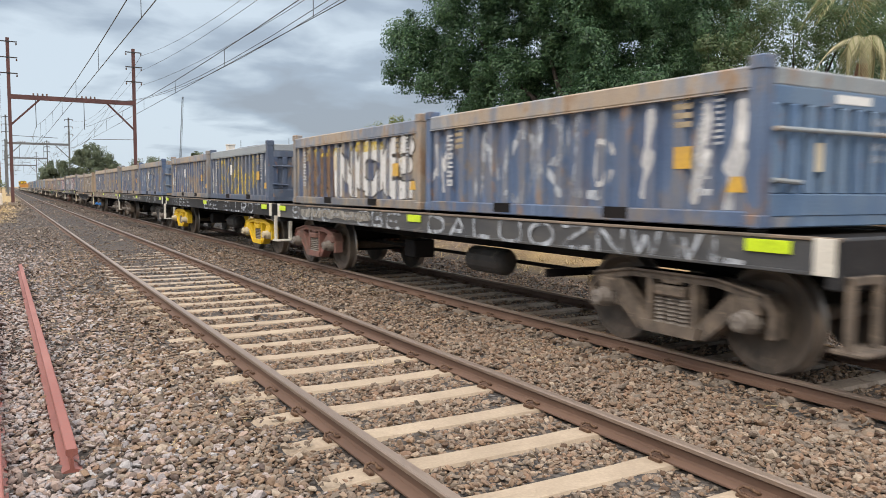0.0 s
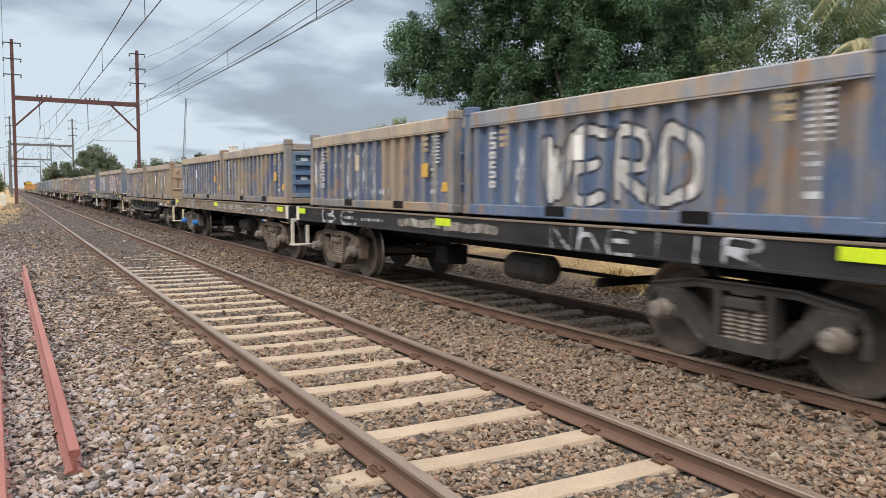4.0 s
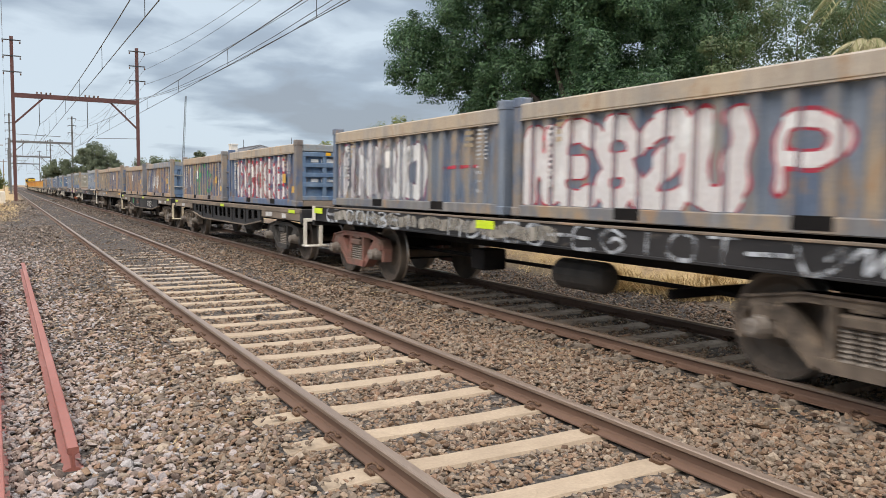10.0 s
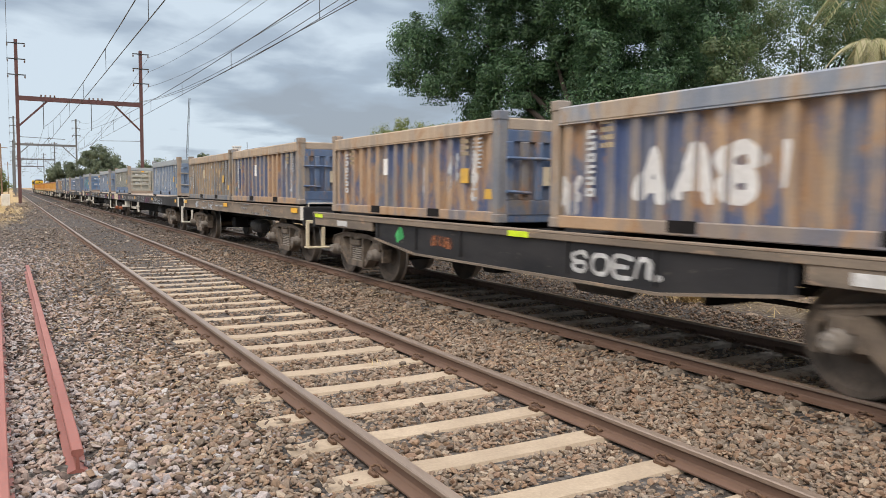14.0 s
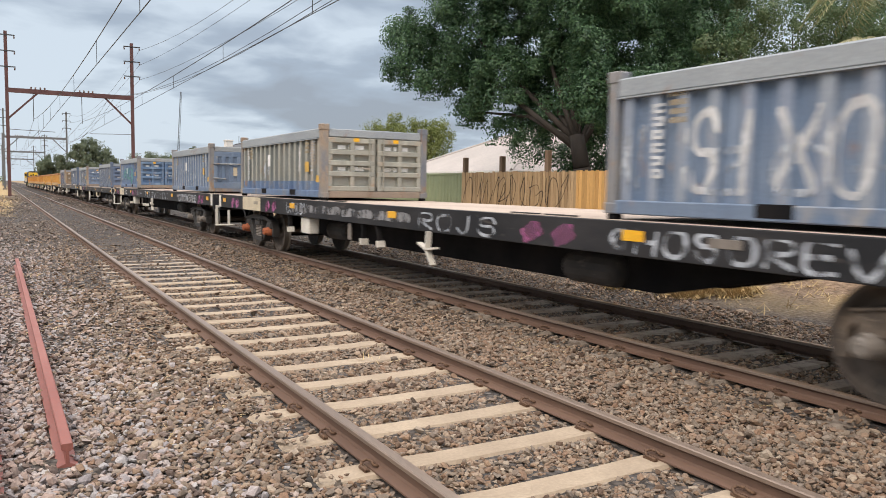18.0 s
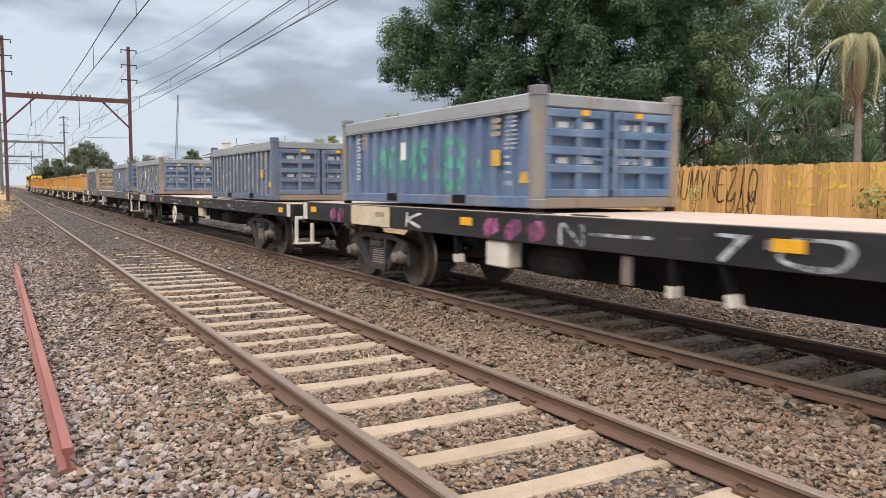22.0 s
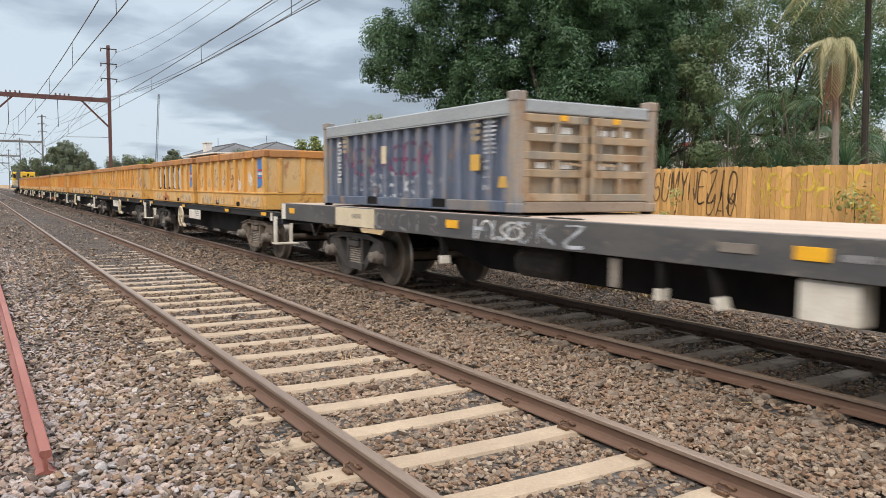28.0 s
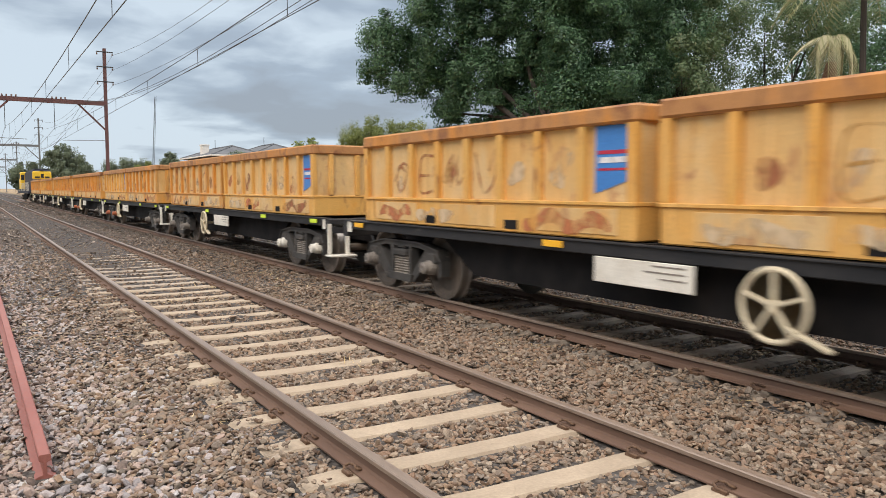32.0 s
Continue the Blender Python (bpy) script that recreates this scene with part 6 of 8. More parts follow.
def spray_shape(lines, width, zlo, zhi, length, depth, lift, cell=0.03, rough=0.25, seed=3):
    """A skin of paint along the lines, cut cell by cell, that follows the surface under it."""
    cell = min(cell, max(0.014, 0.5 * width))
    a_lo = max(0.02, min(p[0] for l in lines for p in l) - width)
    a_hi = min(length - 0.02, max(p[0] for l in lines for p in l) + width)
    if depth is wave:
        cols = sorted({round(length - (0.16 + k * RIB + b), 5) for k in range(-1, 20) for b in BREAKS})
    else:
        cols = list(np.arange(a_lo, a_hi + cell, cell))
    A = np.array([a for a in cols if a_lo <= a <= a_hi])
    Z = np.arange(max(zlo, min(p[1] for l in lines for p in l) - width), min(zhi, max(p[1] for l in lines for p in l) + width) + cell / 2, cell)
    Z = np.clip(Z, zlo, zhi)
    if len(A) < 2 or len(Z) < 2:
        return None
    X, Y = np.meshgrid(A, Z, indexing="ij")
    field = np.full(X.shape, 9.0)
    for l in lines:
        for (ax, az), (bx, bz) in zip(l, l[1:]):
            dx, dz = bx - ax, bz - az
            k = np.clip(((X - ax) * dx + (Y - az) * dz) / (dx * dx + dz * dz + 1e-9), 0, 1)
            field = np.minimum(field, np.hypot(X - ax - k * dx, Y - az - k * dz))
    field -= width / 2 * (1 + rough * np.sin(X * 9.1 + seed) * np.sin(Y * 13.7 + 2 * seed))
    s = Solid()
    seen = {}
    hit = (np.minimum(np.minimum(field[:-1, :-1], field[1:, :-1]), np.minimum(field[:-1, 1:], field[1:, 1:])) < 0)
    for i, j in zip(*np.nonzero(hit)):
        ring = [(A[i], Z[j], field[i, j]), (A[i + 1], Z[j], field[i + 1, j]), (A[i + 1], Z[j + 1], field[i + 1, j + 1]), (A[i], Z[j + 1], field[i, j + 1])]
        out = []
        for p, q in zip(ring, ring[1:] + ring[:1]):
            if p[2] < 0:
                out.append(p[:2])
            if (p[2] < 0) != (q[2] < 0):
                k = p[2] / (p[2] - q[2])
                out.append((p[0] + (q[0] - p[0]) * k, p[1] + (q[1] - p[1]) * k))
        if len(out) > 2:
            ids = []
            for a, z in out:
                key = (round(a, 4), round(z, 4))
                if key not in seen:
                    seen[key] = len(s.v)
                    s.v.append((depth(length - a) - lift if depth else -lift, length - a, z))
                if seen[key] not in ids:
                    ids.append(seen[key])
            if len(ids) > 2:
                s.f.append(tuple(ids))
                s.k.append(0)
    return s


def spray_on(box, text, a0, a1, z0, z1, colour, width, edge=None, slant=0.08, seed=1, rim=0.07):
    """Sprays a container's side, curve by curve: a in metres from the end that is farther along."""
    w = (a1 - a0) / len(text)
    for k, ch in enumerate(text):
        lines = tag_lines(ch, a0 + k * w, a0 + (k + 1) * w, z0, z1, slant, seed + k)
        if not lines:
            continue
        for name, wide, col, lift in (("spray_outline", width + rim, edge, 0.003), ("sprayed_stroke", width, colour, 0.006)):
            s = spray_shape(lines, wide, 0.15, 1.18, CL, wave, lift + 0.0008 * (seed % 4) + 0.0004 * (k % 2), seed=seed) if col else None
            if s and s.f:
                part(name, s, SPRAY[col], box, col + " spray paint", (-1.19, 0, 0))


def spray_sill(wagon, length, text, a0, a1, colour, width=0.045, x=-1.3045, z0=1.02, z1=1.25, seed=1):
    w = (a1 - a0) / len(text)
    for k, ch in enumerate(text):
        lines = tag_lines(ch, a0 + k * w, a0 + (k + 1) * w, z0, z1, 0.1, seed + k)
        s = spray_shape(lines, width, 0.99, 1.262, length, None, 0.0004 * (seed % 4) + 0.0002 * (k % 2), 0.024, seed=seed) if lines else None
        if s and s.f:
            part("sprayed_stroke", s, SPRAY[colour], wagon, colour + " spray paint on the sill", (x, 0, 0))


band = spray_shape([[(0.03, 0.235), (CL - 0.03, 0.235)]], 0.22, 0.14, 0.34, CL, wave, 0.004, rough=0.0)
part("lower_band", band, BLUE_DEEP, BOX[19], "blue painted band along the foot", (-1.19, 0, 0))
W = [ob for ob, place in ROLLING if ob.name.startswith("flat_wagon")]
WL = [13.8, 13.72, 13.5, 13.4, 14.35, 13.6, 14.3, 14.45, 13.25, 23.1, 23.1, 23.3, 23.4]
sp = spray_on
sp(BOX[0], "+", 0.12, 0.62, 0.32, 0.95, "white", 0.085)
sp(BOX[0], "hORL", 1.35, 4.0, 0.22, 1.05, "grey", 0.10, slant=0.12)
sp(BOX[0], "C", 3.75, 4.1, 0.42, 0.85, "white", 0.07, seed=3)
sp(BOX[0], "*", 4.45, 4.72, 0.25, 1.05, "white", 0.10, seed=3)
sp(BOX[0], "*", 5.1, 5.42, 0.22, 1.05, "white", 0.13, seed=4)
sp(BOX[0], "*", 5.5, 5.82, 0.22, 1.1, "white", 0.13, seed=5)
sp(BOX[1], "|||", 1.0, 2.3, 0.26, 1.0, "brown", 0.42, seed=2)
sp(BOX[1], "NOE", 2.35, 5.75, 0.32, 0.98, "bright", 0.29, "black", seed=2)
sp(BOX[1], "~~", 1.0, 4.9, 1.0, 1.12, "yellow", 0.06, seed=3)
sp(BOX[1], "I", 5.0, 5.4, 0.75, 1.12, "yellow", 0.08, seed=3)
sp(BOX[2], "SKBbos".replace("b", "h"), 1.2, 5.0, 0.2, 1.08, "yellow", 0.12, seed=5)
sp(BOX[2], "+", 0.15, 0.5, 0.2, 0.9, "white", 0.10, seed=7)
sp(BOX[2], "*", 5.5, 5.8, 0.5, 0.95, "white", 0.10, seed=7)
sp(BOX[3], "+", 0.12, 0.55, 0.3, 0.85, "pale", 0.10)
sp(BOX[3], "hORL", 1.2, 3.9, 0.22, 1.0, "grey", 0.10, seed=6, slant=0.12)
sp(BOX[4], "WERD", 1.7, 4.2, 0.26, 0.92, "white", 0.11, "black", seed=8)
sp(BOX[4], "*", 1.1, 1.5, 0.25, 0.9, "grey", 0.1, seed=9)
sp(BOX[5], "+", 0.12, 0.5, 0.35, 0.85, "white", 0.1, seed=2)
sp(BOX[5], "hORL", 1.1, 3.8, 0.25, 1.0, "grey", 0.08, seed=4, slant=0.12)
sp(BOX[6], "hOI", 1.2, 3.0, 0.28, 1.0, "grey", 0.10, seed=3, slant=0.12)
sp(BOX[7], "*", 0.15, 0.5, 0.25, 0.75, "white", 0.13, seed=2)
sp(BOX[7], "WORLD", 1.2, 4.1, 0.22, 1.02, "grey", 0.10, seed=8, slant=0.1)
sp(BOX[7], "NS", 4.2, 5.2, 0.15, 0.62, "grey", 0.10, seed=8)
sp(BOX[8], "*", 0.15, 0.45, 0.2, 0.7, "white", 0.10, seed=6)
sp(BOX[8], "C", 1.15, 1.5, 0.5, 0.85, "grey", 0.09, seed=6)
sp(BOX[8], "EE", 1.85, 2.75, 0.42, 0.78, "chalk", 0.075, seed=6)
sp(BOX[8], "OZ~", 3.2, 4.9, 0.55, 1.02, "white", 0.085, seed=3)
sp(BOX[8], "Z-E", 3.3, 4.6, 0.22, 0.6, "grey", 0.09, seed=4)
sp(BOX[9], "J", 0.1, 0.5, 0.25, 0.85, "white", 0.07, seed=3)
sp(BOX[9], "MT MO", 1.1, 4.1, 0.38, 0.95, "white", 0.06, seed=4)
sp(BOX[10], "NESZU", 0.2, 3.5, 0.29, 0.97, "pale", 0.27, "red", seed=3, rim=0.055)
sp(BOX[10], "P", 3.7, 4.5, 0.40, 0.9, "pale", 0.12, "red", seed=5)
sp(BOX[10], "C", 5.25, 5.7, 0.25, 0.65, "white", 0.09, seed=5)
sp(BOX[11], "|||||||", 0.3, 3.2, 0.28, 0.92, "haze", 0.40, seed=6)
sp(BOX[11], "PhNUO", 0.35, 3.7, 0.3, 0.96, "pale", 0.23, "maroon", seed=6)
sp(BOX[11], "-", 4.3, 5.3, 0.55, 0.75, "red", 0.045, seed=2)
sp(BOX[12], "OCOSE", 0.85, 5.2, 0.30, 0.96, "pale", 0.25, "red", seed=9, rim=0.14)
sp(BOX[13], "+", 0.12, 0.5, 0.3, 0.9, "white", 0.10, seed=2)
sp(BOX[13], "*", 1.15, 1.5, 0.3, 1.0, "white", 0.12, seed=3)
sp(BOX[13], "IHhT", 1.75, 3.6, 0.2, 1.1, "green", 0.12, seed=4)
sp(BOX[13], "D", 3.75, 4.5, 0.3, 0.85, "green", 0.11, seed=4)
sp(BOX[13], "*", 5.35, 5.75, 0.25, 1.1, "white", 0.12, seed=5)
sp(BOX[14], "+", 0.12, 0.5, 0.2, 0.55, "white", 0.12, seed=7)
sp(BOX[14], "AAS", 1.35, 2.95, 0.38, 0.82, "bright", 0.15, seed=5)
sp(BOX[14], "I", 3.0, 3.3, 0.5, 0.85, "bright", 0.08, seed=5)
sp(BOX[14], "*", 5.2, 5.7, 0.3, 1.05, "white", 0.13, seed=6)
sp(BOX[15], "I", 3.6, 3.9, 0.3, 0.8, "grey", 0.06, seed=5)
sp(BOX[15], "*", 4.5, 4.9, 0.4, 0.95, "grey", 0.08, seed=5)
sp(BOX[15], "*", 5.1, 5.5, 0.3, 0.9, "white", 0.10, seed=7)
sp(BOX[16], "I", 0.2, 0.6, 0.3, 1.0, "mint", 0.06, seed=5)
sp(BOX[16], "*I", 4.6, 5.7, 0.3, 0.95, "grey", 0.1, seed=5)
sp(BOX[17], "*", 0.15, 0.55, 0.35, 0.85, "white", 0.09, seed=5)
sp(BOX[17], "hOHO", 1.1, 3.8, 0.3, 1.0, "grey", 0.07, seed=5)
sp(BOX[17], "X", 4.1, 4.8, 0.3, 0.95, "chalk", 0.12, seed=5)
sp(BOX[18], "+", 0.1, 0.5, 0.3, 0.9, "grey", 0.09, seed=5)
sp(BOX[18], "SIXOSS", 1.0, 3.9, 0.28, 0.95, "white", 0.075, seed=5)
sp(BOX[18], "ZO-S", 1.1, 4.2, 0.25, 0.6, "grey", 0.06, seed=12)
sp(BOX[18], "L", 4.2, 4.8, 0.25, 1.0, "white", 0.13, seed=5)
sp(BOX[19], "I *", 0.5, 2.6, 0.35, 1.0, "grey", 0.10, seed=5)
sp(BOX[19], "I", 3.2, 3.6, 0.45, 1.0, "yellow", 0.08, seed=5)
sp(BOX[19], "*", 4.35, 4.7, 0.3, 1.05, "white", 0.12, seed=6)
sp(BOX[20], "ARSE", 1.2, 4.0, 0.35, 1.0, "grey", 0.075, seed=5)
sp(BOX[20], "7O", 2.0, 4.0, 0.25, 0.6, "grey", 0.05, seed=9)
sp(BOX[21], "VAYHE", 1.15, 3.3, 0.42, 0.88, "mint", 0.13, seed=5)
sp(BOX[21], "S", 3.5, 4.4, 0.27, 0.92, "mint", 0.17, seed=8)
sp(BOX[21], "I", 4.6, 4.75, 0.3, 0.6, "mint", 0.08, seed=9)
sp(BOX[22], "ASP7R", 1.1, 4.9, 0.24, 1.05, "grey", 0.085, seed=5, slant=0.2)
sp(BOX[22], "EB", 1.3, 2.4, 0.2, 0.62, "grey", 0.07, seed=7)
sp(BOX[23], "ANSEL", 0.8, 5.3, 0.24, 1.05, "haze", 0.24, "black", seed=5)
sp(BOX[23], "IIIII", 1.0, 5.2, 0.25, 1.0, "black", 0.05, seed=15)
sp(BOX[23], "I", 0.3, 0.9, 0.2, 1.05, "mint", 0.16, seed=2)
sp(BOX[23], "*", 5.2, 5.7, 0.2, 1.05, "mint", 0.16, seed=4)
sp(BOX[24], "OEI", 1.2, 3.6, 0.3, 0.9, "grey", 0.06, seed=3)
sp(BOX[25], "MESASER", 0.9, 4.0, 0.55, 0.95, "maroon", 0.055, seed=3)
sp(BOX[25], "ASEKY", 1.1, 4.3, 0.17, 0.5, "grey", 0.055, seed=5)

for k, rows in {
    0: [("SUMO--EBE", 1.0, 6.4, "grey", 0.05), ("DALUOZ", 7.2, 11.0, "grey", 0.05), ("NWWL", 11.0, 13.0, "grey", 0.05), ("---", 1.6, 5.2, "dusty", 0.16)],
    1: [("EBE ELLROT", 6.6, 12.8, "grey", 0.045), ("ISS", 1.2, 2.4, "grey", 0.035), ("EEE", 2.6, 4.6, "grey", 0.045)],
    2: [("NhEIIR", 9.0, 12.0, "grey", 0.045), ("BE-", 1.5, 4.5, "grey", 0.05), ("--", 5.0, 8.0, "dusty", 0.12)],
    3: [("~E-~R~", 8.6, 12.2, "grey", 0.035), ("EISO", 2.2, 3.5, "grey", 0.045), ("---", 6.5, 9.5, "dusty", 0.14)],
    5: [("----", 1.2, 8.2, "dusty", 0.17), ("H~LZO-E~IOT-~~S", 5.6, 12.6, "grey", 0.04), ("CORBEI", 1.8, 4.6, "grey", 0.045), ("E", 0.8, 1.5, "grey", 0.05)],
    8: [("*OR-", 1.8, 6.0, "grey", 0.05), ("ELS", 8.0, 11.0, "smudge", 0.05)],
}.items():
    for n, (text, a0, a1, col, wd) in enumerate(rows):
        spray_sill(W[k], WL[k], text, a0, a1, col, wd, seed=k + 3 * n)
for k, rows in {
    9: [("**", 1.35, 2.2, "pink", 0.11), ("~SBO~", 6.0, 7.4, "grey", 0.032), ("**", 4.4, 5.4, "pink", 0.10), ("**", 14.8, 16.0, "pink", 0.10), ("ROJS", 12.2, 14.4, "grey", 0.04), ("~HOSORE~", 16.4, 19.4, "grey", 0.045), ("----", 6.4, 12.0, "smudge", 0.14)],
    10: [("**", 1.5, 2.2, "pink", 0.11), ("K", 4.6, 5.25, "white", 0.05), ("***", 6.8, 8.25, "pink", 0.12), ("N", 8.4, 8.9, "grey", 0.05), ("-", 8.9, 9.9, "grey", 0.035), ("7", 10.55, 11.0, "grey", 0.06), ("O", 11.15, 12.0, "grey", 0.045), ("OVOYOX", 12.2, 16.0, "grey", 0.05), ("OSOWOSO", 18.0, 20.9, "grey", 0.055), ("~~~~", 18.1, 20.8, "white", 0.028), ("**", 21.0, 21.9, "pink", 0.12)],
    11: [("--", 9.6, 11.2, "smudge", 0.03), ("TEE", 12.9, 14.2, "smudge", 0.03), ("**", 5.3, 6.4, "pink", 0.12), ("~E~", 18.0, 21.0, "smudge", 0.025), ("E-EL", 15.0, 17.4, "smudge", 0.025)],
    12: [("OVOIR", 4.4, 6.4, "smudge", 0.04), ("HUOKZ", 7.2, 9.4, "grey", 0.04), ("~~", 7.3, 8.4, "white", 0.03), ("-EL-", 12.0, 17.0, "smudge", 0.05)],
}.items():
    for n, (text, a0, a1, col, wd) in enumerate(rows):
        spray_sill(W[k], WL[k], text, a0, a1, col, wd, x=-1.3355, z0=1.03, z1=1.25, seed=k + 3 * n)


# worn marks on the solid girder of the eighth wagon
for text, a0, a1, z0, z1, col, wd in (("SOE~", 14.45 - 6.0, 14.45 - 4.6, 0.78, 0.98, "white", 0.05), ("*", 14.45 - 10.6, 14.45 - 10.2, 0.84, 1.02, "green", 0.10), ("-", 14.45 - 9.3, 14.45 - 8.7, 0.85, 0.95, "rust", 0.16)):
    mark = spray_shape(tag_lines(text, a0, a1, z0, z1, 0.05, 3), wd, 0.70, 1.06, 14.45, None, 0.0, 0.024, seed=3)
    part("sprayed_stroke", mark, SPRAY[col], W[7], col + " spray paint on the girder", (-1.2655, 0, 0))


# the bins: grey blocks with black edges between the ribs of one, worn pale and rust-red paint on others
PITCH_B = (BL - 0.12) / 8
rng_b = random.Random(31)


def bay_patch(n, bay, lo, hi, z0, z1, col, x=-1.1525):
    """A worn block of paint inside a bay, counted from the end that is farther along."""
    y1 = BL - 0.06 - bay * PITCH_B - 0.06 - lo * (PITCH_B - 0.12)
    y0 = y1 - (hi - lo) * (PITCH_B - 0.12)
    part("sprayed_patch", Solid().box(x - 0.002, x, y0, y1, z0, z1), SPRAY[col], BIN_BOX[n], col + " spray paint in the bay")


def bay_smear(n, bay, lo, hi, z0, z1, col, seed):
    """A worn smear of paint with an uneven edge inside a bay."""
    a = 0.06 + bay * PITCH_B + 0.06 + lo * (PITCH_B - 0.12)
    wide = (hi - lo) * (PITCH_B - 0.12)
    mid = [(a + 0.35 * wide, z0 + 0.3 * wide), (a + 0.6 * wide, 0.5 * (z0 + z1)), (a + 0.45 * wide, max(z0 + 0.4 * wide, z1 - 0.3 * wide))]
    s = spray_shape([rounded(mid, 3)], 0.62 * wide, 0.41, 1.18, BL, None, 0.0, 0.04, 0.75, seed)
    if s and s.f:
        part("sprayed_patch", s, SPRAY[col], BIN_BOX[n], col + " spray paint in the bay", (-1.1555, 0, 0))


for k, ch in zip(range(1, 6), "MTWOS"):
    bay_patch(1, k, 0.04, 0.98, 0.42, 1.16, "black")
    a = 0.06 + k * PITCH_B
    letter = spray_shape(tag_lines(ch, a + 0.20, a + PITCH_B - 0.17, 0.56, 1.03, 0.02, k), 0.21, 0.42, 1.17, BL, None, 0.0, 0.03, seed=k)
    part("sprayed_letter", letter, SPRAY["block"], BIN_BOX[1], "pale grey sprayed letter edged in black", (-1.1585, 0, 0))
for n in (0, 2, 3, 4, 5, 6, 7, 9, 10):
    for bay in range(7):
        if rng_b.random() < 0.6:
            a = rng_b.uniform(0.0, 0.3)
            z = rng_b.uniform(0.42, 0.6)
            bay_smear(n, bay, a, min(1, a + rng_b.uniform(0.4, 0.7)), z, z + rng_b.uniform(0.25, 0.5), rng_b.choice(["chalk", "chalk", "rust", "coral", "ochre"]) if n else rng_b.choice(["chalk", "white", "rust"]), n * 3 + bay)
for n in (0, 1, 2, 3, 4, 5, 6, 7):
    for y, w, col in ((0.5, 1.1, "coral" if n in (3, 5) else "chalk"), (1.75, 1.1, "coral" if n in (1, 4) else "chalk"), (4.3, 1.5, "coral" if n in (3, 6) else "rust" if n in (4, 7) else "chalk")):
        smear = spray_shape([[(y + 0.1, 0.13), (y + 0.4 * w, 0.21), (y + 0.6 * w, 0.12), (y + w - 0.1, 0.19)]], 0.15, 0.03, 0.33, BL, None, 0.0, 0.03, 0.85, n + int(10 * y))
        part("sprayed_patch", smear, SPRAY[col], BIN_BOX[n], col + " worn paint on the skirt", (-1.2165, 0, 0))
for n, text, first, col, wd in ((3, "~E~~", 1, "rust", 0.04), (0, "~*E~", 2, "ochre", 0.03), (5, "~L~C", 2, "rust", 0.035), (2, "E~-~", 2, "ochre", 0.03)):
    for k, ch in enumerate(text):
        a = 0.06 + (first + k) * PITCH_B
        s = spray_shape(tag_lines(ch, a + 0.12, a + PITCH_B - 0.12, 0.48, 0.98, 0.05, n + k), wd, 0.41, 1.18, BL, None, 0.0, 0.03, seed=k)
        if s and s.f:
            part("sprayed_stroke", s, SPRAY[col], BIN_BOX[n], col + " spray paint", (-1.158, 0, 0))


# -- the locomotive at the tail --
LOCO_YELLOW = surface("loco_yellow", (0.76, 0.50, 0.03), (0.66, 0.42, 0.03), 0.45, 0.0, 1.5, 30, dirt=(0.3, 0.2, 0.05), dirt_at=0.68)
LOCO_MAUVE = surface("loco_mauve", (0.24, 0.19, 0.21), (0.17, 0.14, 0.16), 0.6, 0.0, 1.5, 30)
LOCO_BLUE = surface("loco_dark", (0.02, 0.025, 0.04), (0.035, 0.038, 0.05), 0.7, 0.0, 1.5, 30, gloss=0.25)


